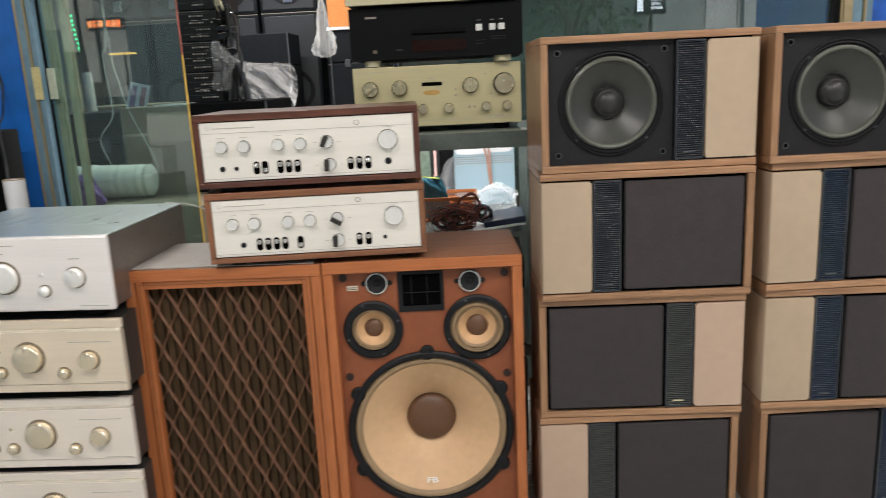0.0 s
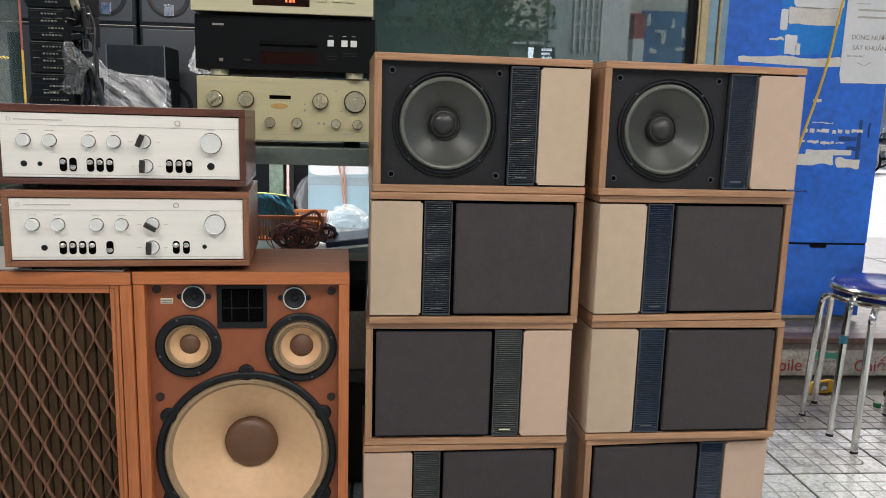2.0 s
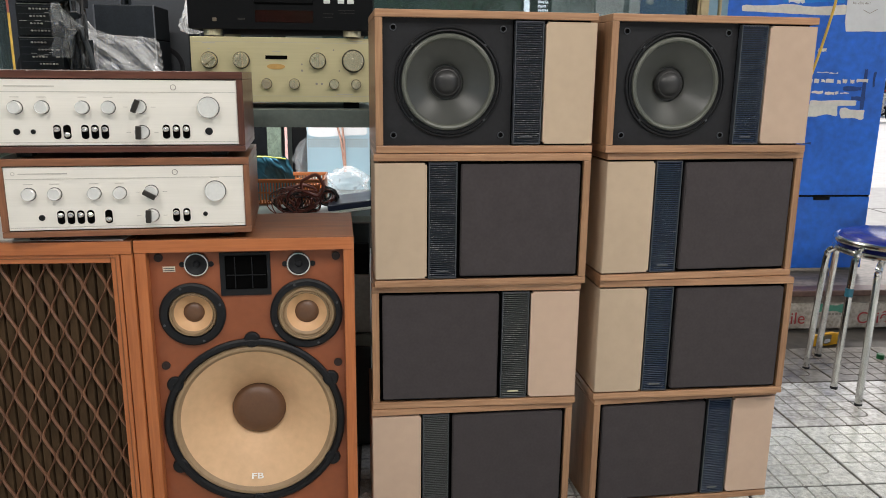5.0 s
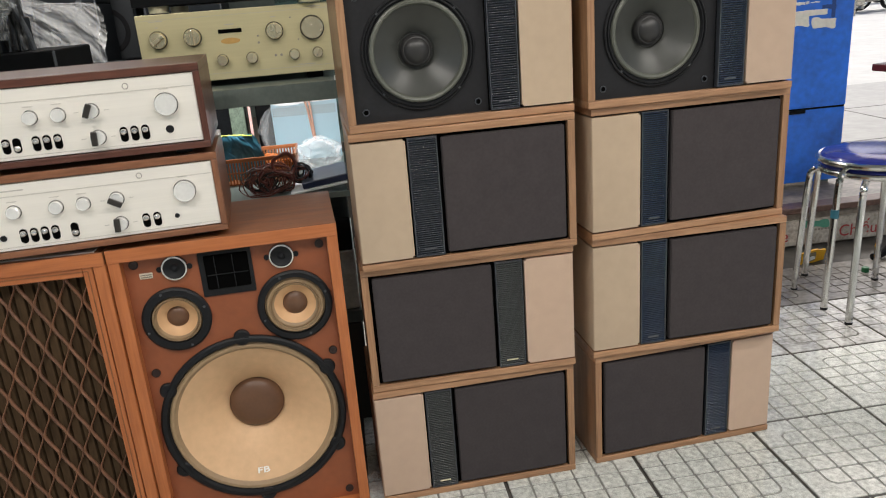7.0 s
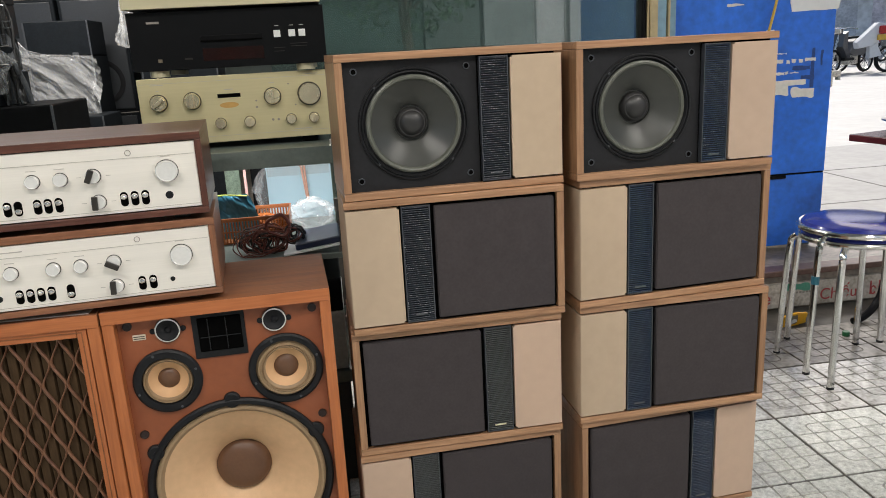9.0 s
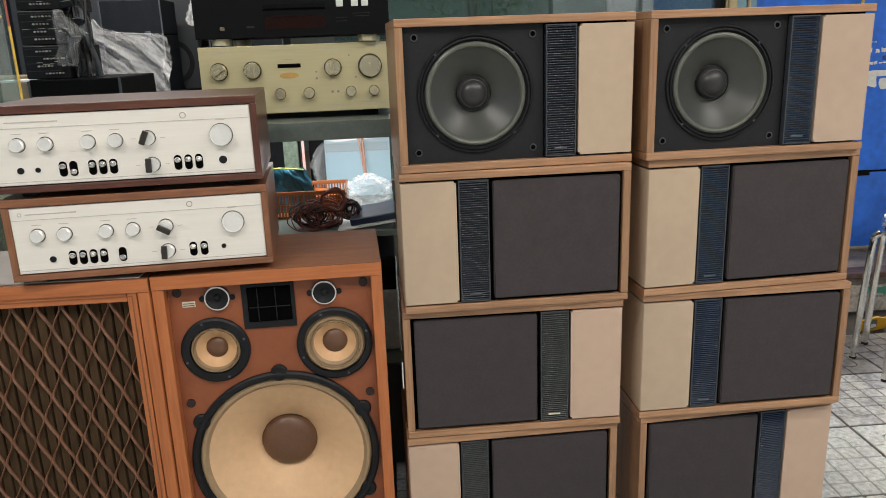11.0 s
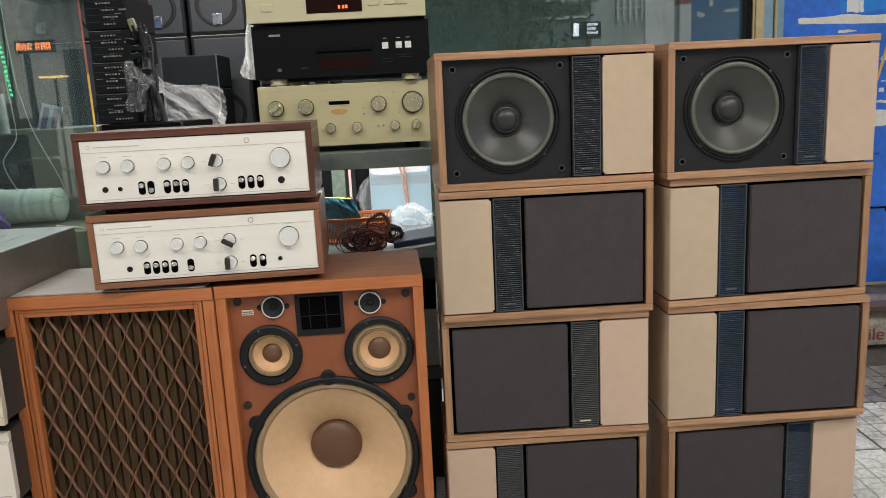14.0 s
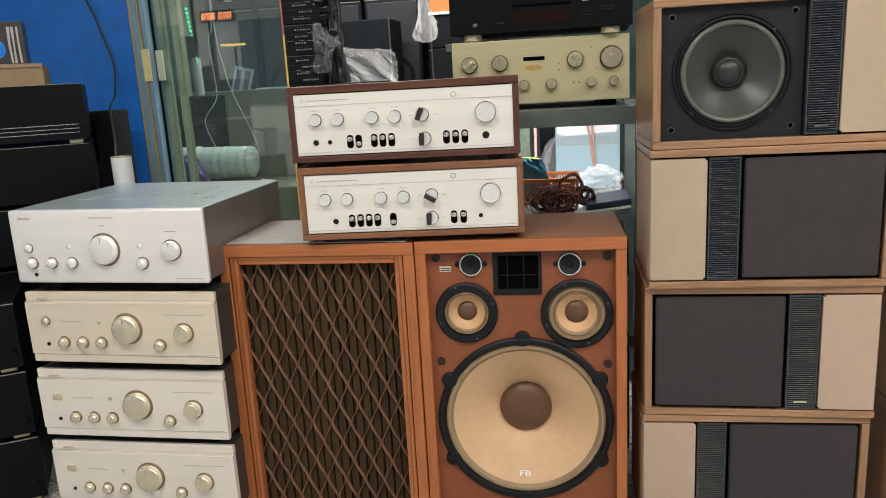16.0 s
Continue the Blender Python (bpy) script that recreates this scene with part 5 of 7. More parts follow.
tf = part("front_panel", box(0, 0.440, 0, 0.011, 0.0, 0.09, 0.0015), GOLD_LIGHT, tu, "pale gold front panel")
part("display_window", box(0.148, 0.285, -0.001, 0.001, 0.017, 0.062), SMOKE, tf, "dark red display window")
for dx in (0.226, 0.236, 0.244):
    part("digit_bar", box(dx, dx + 0.0055, -0.0016, 0.0, 0.026, 0.034), glow("red_digits", (1.0, 0.16, 0.04), 1.2), tf)
for a, b, z0, z1 in ((0.300, 0.326, 0.030, 0.047), (0.340, 0.366, 0.030, 0.047), (0.371, 0.397, 0.030, 0.047), (0.036, 0.064, 0.026, 0.044)):
    part("key", box(a, b, -0.003, 0.001, z0, z1, 0.0012), GOLD_LIGHT, tf)

# ---- things on the lower shelf of the rack ----
SH = 0.6135
bk = thing("basket", pose(-0.155, 2.16, SH), "orange plastic basket with open slats on the rack shelf", "basket")
for y0, y1 in ((0, 0.005), (0.15, 0.155)):
    part("rim", box(0, 0.212, y0, y1, 0.058, 0.068, 0.0015), BASKET, bk)
for sx in (0.0, 0.207):
    part("rim", box(sx, sx + 0.005, 0.005, 0.15, 0.058, 0.068, 0.0015), BASKET, bk)
part("bottom", box(0.004, 0.208, 0.004, 0.15, 0.0, 0.004), BASKET, bk)
for k in range(27):
    for sy in (0.001, 0.151):
        part("slat", box(0.003 + k * 0.0077, 0.0072 + k * 0.0077, sy, sy + 0.003, 0.004, 0.058), BASKET, bk)
for sx in (0.001, 0.208):
    for k in range(12):
        part("slat", box(sx, sx + 0.003, 0.010 + k * 0.0117, 0.0155 + k * 0.0117, 0.004, 0.058), BASKET, bk)
part("band", box(0.002, 0.21, 0.0004, 0.0044, 0.030, 0.0335), BASKET, bk)
tagged(part("plastic_bag", crushed_bag(0.072, 0.05, 0.029, 17), mat("amber_plastic_bag", (0.30, 0.085, 0.02), 0.2, vary=0.4, scale=25)), "crumpled amber plastic bag filling the basket", "bag").matrix_world = pose(-0.018, 2.245, SH + 0.004)

coil = thing("cable_bundle", pose(0.0, 2.05, SH), "tangled bundle of thin dark red and black audio cable", "cable")
rng = random.Random(23)


def cable_loop(cx, cy, cz, r1, r2, tilt, thick, wave, material, turn=372):
    pts = []
    for q in range(0, turn, 12):
        p = Vector((r1 * math.cos(radians(q)), wave * math.sin(radians(q * 2 + cx * 900)), r2 * math.sin(radians(q)) * (1 + 0.18 * math.sin(radians(q * 3 + cz * 3000)))))
        p = Matrix.Rotation(radians(tilt), 4, "Y") @ p
        pts.append((p.x + cx, p.y + cy + rng.uniform(-0.001, 0.001), max(thick, p.z + cz)))
    part("loop", tube(pts, thick, 7), material, coil, "", True)


for k in range(12):
    cable_loop(rng.uniform(-0.04, 0.018), -0.034 + k * 0.0052, rng.uniform(0.018, 0.036), rng.uniform(0.024, 0.042), rng.uniform(0.018, 0.034), rng.uniform(-60, 30), rng.uniform(0.0013, 0.002), 0.008, CABLE_RED if k % 3 else CABLE_BLACK)
for k in range(11):
    cable_loop(0.072 + rng.uniform(-0.009, 0.010), -0.022 + k * 0.0055, 0.042 + rng.uniform(-0.008, 0.006), rng.uniform(0.014, 0.024), rng.uniform(0.012, 0.022), rng.uniform(-50, 50), 0.0022, 0.006, CABLE_BLACK if k % 3 else CABLE_RED)
for k in range(3):
    cable_loop(-0.006 + k * 0.010, -0.046, 0.033 + k * 0.002, 0.066 - k * 0.012, 0.032 - k * 0.004, -8 - k * 6, 0.0012, 0.004, CABLE_RED)
cable_loop(0.038, -0.042, 0.072, 0.027, 0.024, 10, 0.0042, 0.003, CABLE_RED)
for k in range(9):
    cable_loop(rng.uniform(-0.045, 0.03), -0.012 + k * 0.006, rng.uniform(0.012, 0.03), rng.uniform(0.02, 0.035), rng.uniform(0.012, 0.024), rng.uniform(-40, 40), 0.0026, 0.006, CABLE_BLACK if k % 2 else CABLE_RED)
cable_loop(0.012, -0.036, 0.050, 0.036, 0.020, -12, 0.0030, 0.004, CABLE_RED, 230)

tagged(part("plastic_bag", crushed_bag(0.063, 0.045, 0.046, 31, (0.0, 0.0), 6), CLEAR_WHITE), "crumpled clear plastic bag on the rack shelf", "bag").matrix_world = pose(0.112, 2.27, SH)
tagged(part("plastic_bag", bag_drop([(0.035, 0.0), (0.040, 0.045), (0.044, 0.085), (0.036, 0.115), (0.021, 0.14), (0.004, 0.156)], 8, 0.12), CLEAR_THIN, None, "", True), "clear plastic bag standing behind the calendar", "bag").matrix_world = pose(-0.006, 2.447, SH)
teal = thing("plastic_sheet", pose(0, 2.195, 0), "folded teal plastic sheet standing in the orange basket", "sheet")
part("sheet", draped_film([(0.735, -0.15, -0.050), (0.722, -0.15, -0.038), (0.70, -0.15, -0.028), (0.675, -0.15, -0.022), (0.620, -0.148, -0.024)], 0.006, 4), TEAL_SHEET, teal, "", True)
part("edge", tube([(-0.15, 0.001, 0.737), (-0.10, 0.003, 0.7365), (-0.046, 0.001, 0.731)], 0.0024, 6), mat("yellow_green_edge", (0.45, 0.52, 0.06), 0.5), teal, "yellow-green edge")
# body of the added fill tube, out of sight behind the rail
under = thing("shelf_fill_lamp", pose(-0.08, 2.19, 0.846), "added white fill tube hidden under the rack shelf", "lamp")
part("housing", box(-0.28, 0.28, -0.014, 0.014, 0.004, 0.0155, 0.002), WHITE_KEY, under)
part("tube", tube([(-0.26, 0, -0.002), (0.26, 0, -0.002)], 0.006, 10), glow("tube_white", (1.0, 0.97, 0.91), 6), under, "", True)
tagged(part("paper_sheet", box(0, 0.135, 0, 0.13, 0.0, 0.0045, 0.001), PAPER), "white paper sheet sticking out under a folder", "paper").matrix_world = pose(0.046, 1.987, SH + 0.0005, 0, -7)
tagged(part("folder", box(0.03, 0.138, 0.012, 0.16, 0.0048, 0.021, 0.003), mat("navy_folder", (0.012, 0.02, 0.05), 0.35)), "dark blue folder lying on the shelf edge", "folder").matrix_world = pose(0.046, 1.987, SH + 0.0005, 0, -7)

cal = thing("calendar", pose(0, 2.42, 0), "pale blue spiral calendar hanging under the rack shelf", "calendar")
part("page", box(-0.010, 0.174, 0, 0.004, 0.614, 0.86), PALE_BLUE_PAPER, cal)
for row in range(4):
    for k in range(25):
        part("hole", box(-0.006 + k * 0.0071, -0.0026 + k * 0.0071, -0.0012, 0.0, 0.7425 + row * 0.0066, 0.7459 + row * 0.0066), INK, cal)
part("print_band", slab(ragged(-0.004, 0.168, 0.774, 0.855, 0.004, 12), -0.001, 0.0), PAPER, cal)
for a, b in ((0.074, 0.100), (0.092, 0.103)):
    part("ribbon", tube([(a, -0.006, 0.83), (a * 0.35 + b * 0.65, -0.008, 0.76), (b, -0.006, 0.668)], 0.003, 6), RIBBON, cal)
tagged(part("board", box(-0.125, -0.085, 2.42, 2.44, SH, 0.83), mat("green_circuit_board", (0.14, 0.19, 0.14), 0.5, vary=0.4, scale=60)), "pale green circuit board standing on the shelf", "board")
tagged(part("tube_lamp", box(-0.072, -0.064, 2.40, 2.408, SH, 0.83, 0.002), mat("pink_strip", (0.75, 0.45, 0.42), 0.4)), "pale pink plastic strip standing on the shelf", "strip")
tagged(part("black_box", box(-0.058, -0.014, 2.464, 2.474, SH, 0.83, 0.002), BLACK), "narrow black box at the back of the shelf", "box")

# boxes on the bottom shelves, seen in the gap
for x0, x1, y0, y1, z0, z1, m, lab in ((0.02, 0.176, 1.992, 2.3, 0.3105, 0.462, mat("grey_white_carton", (0.74, 0.75, 0.70), 0.6, vary=0.15), "grey-white carton on the low shelf"),
                                       (0.05, 0.174, 1.995, 2.25, 0.463, 0.545, BLACK, "black box on a carton in the rack"),
                                       (0.0, 0.176, 1.992, 2.3, -0.002, 0.27, mat("grey_green_box", (0.05, 0.053, 0.048), 0.5, vary=0.15), "grey metal box under the rack shelf")):
    tagged(part("carton", box(x0, x1, y0, y1, z0, z1, 0.003), m), lab, "box")

tagged(part("plastic_bag", bag_mound(0.026, 0.05, 0.045, 44, 4.0), CLEAR), "scrap of clear plastic lying on the tiles between speakers", "bag").matrix_world = pose(0.163, 1.672, -0.001)

# ---- left: black units, carton, wires ----


def black_unit(x0, x1, y, z, h, label, lines=0, feet=True):
    u = thing("hifi_unit", pose(x0, y, z), label, "amplifier", "black units")
    w = x1 - x0
    part("cover", box(0.002, w - 0.002, 0.008, 0.36, 0.012, h, 0.002), DECK, u)
    f = part("front_panel", box(0, w, 0, 0.008, 0.012, h, 0.001), DECK, u, "black front panel")
    for k in range(lines):
        part("silver_line", box(0.02, w - 0.02, -0.0006, 0.001, 0.030 + k * 0.0108, 0.0314 + k * 0.0108), STEEL, f)
    part("edge_line", box(0.0, w, -0.0006, 0.003, h - 0.0008, h + 0.0006), INK, f)
    part("knob", lathe(w - 0.016, h * 0.3, [(0.006, 0), (0.006, -0.01), (0.005, -0.011), (0, -0.011)], 20), DECK, f, "", True)
    for fx in (0.03, w - 0.034):
        for fy in (0.03, 0.31):
            part("foot", box(fx - 0.018, fx + 0.018, fy - 0.018, fy + 0.018, 0.0, 0.013, 0.003), GOLD_LIGHT if feet else BLACK, u)
    return u


YAW = 33
for z, h, lines, lab in ((0.836, 0.160, 3, "black amplifier with three silver lines on its front"), (0.672, 0.163, 0, "black amplifier under another in a stack"), (0.508, 0.163, 0, "black amplifier under another in a stack")):
    u = black_unit(0, 0.434, 0, z, h, lab, lines)
    u.matrix_world = pose(-1.630, 1.812, z, 0, 0, YAW)
for k in range(3):
    u = black_unit(0, 0.434, 0, 0, 0.166, "black hifi unit with pale feet in a low stack")
    u.matrix_world = pose(-1.60, 1.395, 0.335 - 0.168 * k, 0, 0, YAW)
crate = tagged(part("black_crate", box(0.01, 0.424, 0.01, 0.34, 0, 0.5075, 0.004), BLACK), "black crate under the amplifiers", "crate")
crate.matrix_world = pose(-1.630, 1.812, -0.003, 0, 0, YAW)
ct = thing("cardboard_box", pose(-1.645, 1.91, 0.9965, 0, 0, 33), "open brown cardboard box on the black amplifiers", "box")
part("body", box(0, 0.30, 0, 0.22, 0, 0.055, 0.001), CARTON, ct)
part("flap", box(0.0, 0.30, -0.004, 0.0, 0.05, 0.06), CARTON, ct)
pk = thing("pack", pose(-1.648, 1.965, 1.0525, 0, 0, 33), "dark printed pack standing on the cardboard box", "box")
part("body", box(0, 0.235, 0, 0.10, 0, 0.12, 0.002), mat("dark_pack", (0.04, 0.035, 0.04), 0.4, vary=0.5, scale=40), pk)
part("print_disc", slab([(0.160 + 0.027 * math.cos(radians(q)), 0.047 + 0.027 * math.sin(radians(q))) for q in range(0, 360, 15)], -0.001, 0.001), BRIGHT_BLUE, pk, "blue printed disc")
for a in (0.196, 0.205, 0.218):
    part("print_stripe", slab(ragged(a, a + 0.006, 0.008, 0.105, 0.002, int(a * 1000), 8), -0.001, 0.001), INK_FAINT, pk, "pale worn stripe")
bs = thing("small_speaker", pose(-1.501, 2.36, 0.0), "black plastic speaker cabinet behind the amplifiers", "speaker")
part("body", box(0, 0.103, 0, 0.10, -0.003, 0.913, 0.008, 3), mat("dull_black_plastic", (0.012, 0.012, 0.012), 0.6, vary=0.3, scale=9, spec=0.2), bs, "", True)
# the port's shaded hole painted as a flat black slab
part("port", slab(rounded_outline(0.019, 0.043, 0.752, 0.888, 0.011, 6), -0.002, 0.002), GAP, bs, "dark oblong port")
cup = thing("paper_cup", pose(-1.195, 2.06, 0.687), "white paper tube holding a black wire", "tube")
bm = bmesh.new()
add_lathe(bm, 0, 0, [(0.0, -0.001), (0.027, 0.0), (0.027, -0.106), (0.025, -0.106), (0.025, -0.01), (0.0, -0.01)], 32)
bm.transform(Matrix.Translation((0.008, 0, 0)) @ Matrix.Rotation(radians(-90), 4, "X"))
bmesh.ops.recalc_face_normals(bm, faces=bm.faces[:])
part("wall", bm, PAPER, cup, "", True)
part("rim", tube([(0.008 + 0.026 * math.cos(radians(q)), 0.026 * math.sin(radians(q)), 0.106) for q in range(0, 361, 12)], 0.0015, 6), CARTON, cup)
tagged(part("stand", box(-1.24, -1.145, 2.02, 2.12, -0.003, 0.6865, 0.003), BLACK), "black box under the paper tube", "box")
tagged(part("hanging_wire", tube(curve_points([(-1.66, 2.545, 1.75), (-1.60, 2.545, 1.42), (-1.549, 2.545, 1.274), (-1.53, 2.545, 1.227), (-1.51, 2.545, 1.162), (-1.487, 2.545, 1.088), (-1.478, 2.54, 1.041), (-1.466, 2.5, 0.957), (-1.38, 2.335, 0.920), (-1.292, 2.2, 0.827), (-1.201, 2.06, 0.782), (-1.183, 2.06, 0.728)]), 0.0036, 7), CABLE_BLACK, None, "", True), "black wire hanging down the blue wall", "wire")
tagged(part("wall_label", box(-1.374, -1.347, 2.542, 2.547, 0.999, 1.103, 0.001), mat("yellow_label", (0.70, 0.62, 0.30), 0.6)), "pale yellow switch plate on the window frame", "switch")
tagged(part("wall_label", box(-1.334, -1.309, 2.560, 2.566, 0.999, 1.098, 0.001), mat("pale_green_label", (0.50, 0.56, 0.44), 0.6)), "pale green card taped inside the window frame", "card")

# ---- shop interior behind the glass ----


def black_case(x0, x1, y0, y1, z0, z1, m, label):
    c = thing("black_case", pose(x0, y0, z0), label, "case", "black cases")
    w, d, h = x1 - x0, y1 - y0, z1 - z0
    part("body", box(0, w, 0, d, 0, h * 0.84, 0.006), m, c)
    part("lid", box(0, w, 0, d, h * 0.84 + 0.004, h, 0.006), m, c)
    part("seam", box(0.003, w - 0.003, 0.003, d - 0.003, h * 0.84 - 0.001, h * 0.84 + 0.005), GAP, c)
    for lx in (w * 0.25, w * 0.75):
        part("latch", box(lx - 0.016, lx + 0.016, -0.006, 0.002, h * 0.84 - 0.025, h * 0.84 + 0.02, 0.003), RIMGREY, c)
    for ex in (0, w):
        part("edge_strip", box(ex - 0.004, ex + 0.004, -0.003, 0.004, 0.01, h - 0.004, 0.001), RIMGREY, c)


foam = thing("foam_roll", pose(-1.503, 2.872, 0.615, 0, 0, 2), "pale green roll of foam lying in the window", "roll")
bm = bmesh.new()
ridges = [(0.0645 - 0.006 * k / 60 + 0.0022 * math.sin(k * 0.98) * (0.6 + 0.4 * math.sin(k * 0.37)) + 0.0007 * math.sin(k * 2.9), 0.008 + k * 0.0054) for k in range(60)]
add_lathe(bm, 0, 0, [(0.0, 0.003), (0.05, 0.0)] + ridges + [(0.052, 0.334), (0.040, 0.340), (0.02, 0.338), (0.0, 0.332)], 40)
bm.transform(Matrix.Translation((0, 0, 0.0685)) @ Matrix.Rotation(radians(-90), 4, "Z"))
part("roll", bm, FOAM, foam, "", True)
part("band", tube([(0.115 + 0.004 * math.sin(radians(q * 2)), 0.0655 * math.cos(radians(q)), 0.0685 + 0.0655 * math.sin(radians(q))) for q in range(0, 361, 12)], 0.0016, 6), CABLE_WHITE, foam)
tagged(part("display_table", box(-1.75, -0.90, 2.64, 2.985, 0.131, 0.615, 0.004), CABINET_GREY), "dull brown display cabinet in the window", "cabinet")
tagged(part("purple_bag", crumple(0.105, 0.045, 0.062, 6, 0.3), mat("purple_plastic", (0.17, 0.07, 0.28), 0.35, vary=0.3, scale=20)), "purple plastic bag beside the foam roll", "bag").matrix_world = pose(-1.375, 2.705, 0.672)
tagged(part("carton", box(-1.32, -1.045, 3.0, 3.5, 0.131, 0.952, 0.006), CABINET_GREY), "large grey-brown carton standing behind the glass", "box")
black_case(-1.042, -0.74, 2.99, 3.4, 0.131, 0.9585, BLACK, "black case under the equalizers")
tagged(part("paper_sheet", box(-1.19, -1.05, 3.02, 3.2, 0.9523, 0.957), PAPER), "white paper lying on the carton", "paper")


def rack_unit(x, y, z, w, h, yaw, label, seed):
    u = thing("equalizer", pose(x, y, z, 0, 0, yaw), label, "amplifier", "stack of black equalizers")
    part("case", box(0, w, 0.004, 0.26, 0.0, h, 0.003), PA_BLACK, u)
    f = part("front_panel", box(0.001, w - 0.001, 0, 0.004, 0.002, h - 0.002), EQ_FACE, u)
    r = random.Random(seed)
    # the shine on the top edge, painted as a pale line
    part("bright_edge", box(0.004, w - r.uniform(0.004, 0.03), -0.0012, 0.001, h - 0.004, h - 0.0025), INK, f)
    for k in range(5):
        ex, ez = r.uniform(0.01, w - 0.04), h * r.uniform(0.1, 0.9)
        part("print_line", box(ex, ex + r.uniform(0.008, 0.03), -0.0008, 0.001, ez, ez + 0.0014), INK_FAINT, f)
    for row in range(4):
        zz = h * (0.16 + 0.22 * row)
        part("groove", box(0.008, w - 0.03, -0.0006, 0.001, zz + 0.0085, zz + 0.0095), RIMGREY, f)
        lo = r.choice((0, 0, 2))
        for k in range(lo, lo + r.choice((4, 5, 6))):
            part("knob", lathe(0.05 + k * 0.0115, zz, [(0.0031, 0), (0.0031, -0.008), (0, -0.009)], 8), INK if k % 3 else INK_FAINT, f)
        if r.random() < 0.6:
            part("button_strip", box(0.128, 0.128 + r.uniform(0.012, 0.03), -0.002, 0.001, zz - 0.003, zz + 0.003, 0.001), INK, f)
    return u


for k in range(5):
    rack_unit(-1.066 + 0.002 * (k % 3), 3.04, 0.9592 + k * 0.1145, 0.152, 0.1125, -4 + (k * 5) % 7, "black equalizer with rows of small knobs in a stack", k)
bun = thing("cable_hank", pose(-0.905, 3.06, 0.9592), "hank of black cables with a cream plug beside the equalizers", "cable")
rng = random.Random(3)
for k in range(12):
    x = rng.uniform(-0.015, 0.075)
    pts = [(x + rng.uniform(-0.02, 0.02), rng.uniform(-0.03, 0.03), 0.002)] + [(x * (1 - 0.1 * j) + rng.uniform(-0.018, 0.018), rng.uniform(-0.03, 0.03), 0.086 * j + rng.uniform(-0.02, 0.02)) for j in range(1, 5)]
    part("cable", tube(curve_points(pts, 6), rng.uniform(0.004, 0.009), 7), CABLE_BLACK if k % 5 else RIMGREY, bun, "", True)
for k in range(7):
    gx, gz, gw, gh = rng.uniform(-0.01, 0.05), 0.13 + k * 0.028, rng.uniform(0.022, 0.04), rng.uniform(0.014, 0.024)
    gadget = box(-gw / 2, gw / 2, -0.012, 0.012, -gh / 2, gh / 2, 0.003)
    gadget.transform(Matrix.Translation((gx, -0.03 + rng.uniform(-0.01, 0.01), gz)) @ Matrix.Rotation(radians(rng.uniform(-25, 25)), 4, "Y"))
    g = part("adapter", gadget, PA_BLACK if k % 3 else DECK, bun, "small black adapter")
    part("edge", tube([(gx - gw * 0.4, -0.0455, gz + gh * 0.42), (gx + gw * 0.4, -0.0455, gz + gh * 0.42 + rng.uniform(-0.006, 0.006))], 0.0012, 5), INK, g)
plug = box(-0.013, 0.013, -0.010, 0.010, 0.0, 0.045, 0.004)
plug.transform(Matrix.Translation((0.012, -0.01, 0.335)) @ Matrix.Rotation(radians(-18), 4, "Y"))
part("plug", plug, mat("cream_plug", (0.34, 0.32, 0.21), 0.5, vary=0.2), bun, "cream plug")
for k, (lx, lz, lw, lh) in enumerate(((0.035, 0.20, 0.018, 0.035), (0.055, 0.10, 0.02, 0.05), (0.05, 0.255, 0.022, 0.02), (0.028, 0.02, 0.015, 0.04))):
    part("buckle", tube([(lx, -0.035, lz), (lx + lw, -0.035, lz), (lx + lw, -0.035, lz + lh), (lx, -0.035, lz + lh), (lx, -0.035, lz)], 0.003, 6), CABLE_BLACK if k % 2 else RIMGREY, bun)
tagged(part("plastic_bag", draped_film([(1.185, -0.928, -0.902), (1.155, -0.938, -0.880), (1.125, -0.936, -0.852), (1.103, -0.932, -0.818), (1.088, -0.930, -0.846), (1.06, -0.936, -0.858), (1.03, -0.946, -0.866), (1.0, -0.940, -0.878)], 0.032, 7), CLEAR_BAG, None, "", True), "thin clear plastic bag draped over the cables beside the equalizers", "bag").matrix_world = pose(0, 3.0, 0)


def pa_speaker(x, y, z, w, h, d, label, logo=True):
    s = thing("pa_speaker", pose(x, y, z), label, "speaker", "black stage speakers")
    part("cabinet", box(0, w, 0, d, 0, h, 0.012, 3), PA_BLACK, s)
    f = part("grille", box(0.02, w - 0.02, -0.006, 0.004, 0.02, h - 0.02, 0.004), mat("black_steel_grille", (0.030, 0.034, 0.040), 0.5, vary=0.3, scale=120), s, "black steel grille")
    part("woofer_ring", lathe(w / 2, min(w / 2, h * 0.42), [(w * 0.36, -0.004), (w * 0.36, -0.010), (w * 0.31, -0.012), (w * 0.28, -0.006)], 40), BAFFLE_BLACK, f, "", True)
    # pale strip paints the bright line along the top edge
    part("edge_trim", box(0.004, w - 0.004, -0.002, 0.01, h - 0.004, h + 0.0008, 0.001), INK, s)
    if logo:
        part("badge", box(w / 2 - 0.03, w / 2 + 0.03, -0.012, -0.004, 0.06, 0.13, 0.002), STEEL, f, "metal badge")
    return s


for k, (z, h) in enumerate(((0.131, 0.66), (0.792, 0.685), (1.478, 0.62))):
    pa_speaker(-2.475, 5.24, z, 0.355, h, 0.4, "black stage speaker in a stack inside the shop", True)
    pa_speaker(-2.095, 5.23, z, 0.355, h, 0.4, "black stage speaker in a stack inside the shop", True)
    pa_speaker(-1.715, 5.22, z, 0.355, h, 0.4, "black stage speaker in a stack inside the shop", k == 2)
    pa_speaker(-1.335, 5.2, z, 0.375, h, 0.4, "black stage speaker in a stack inside the shop", k == 2)
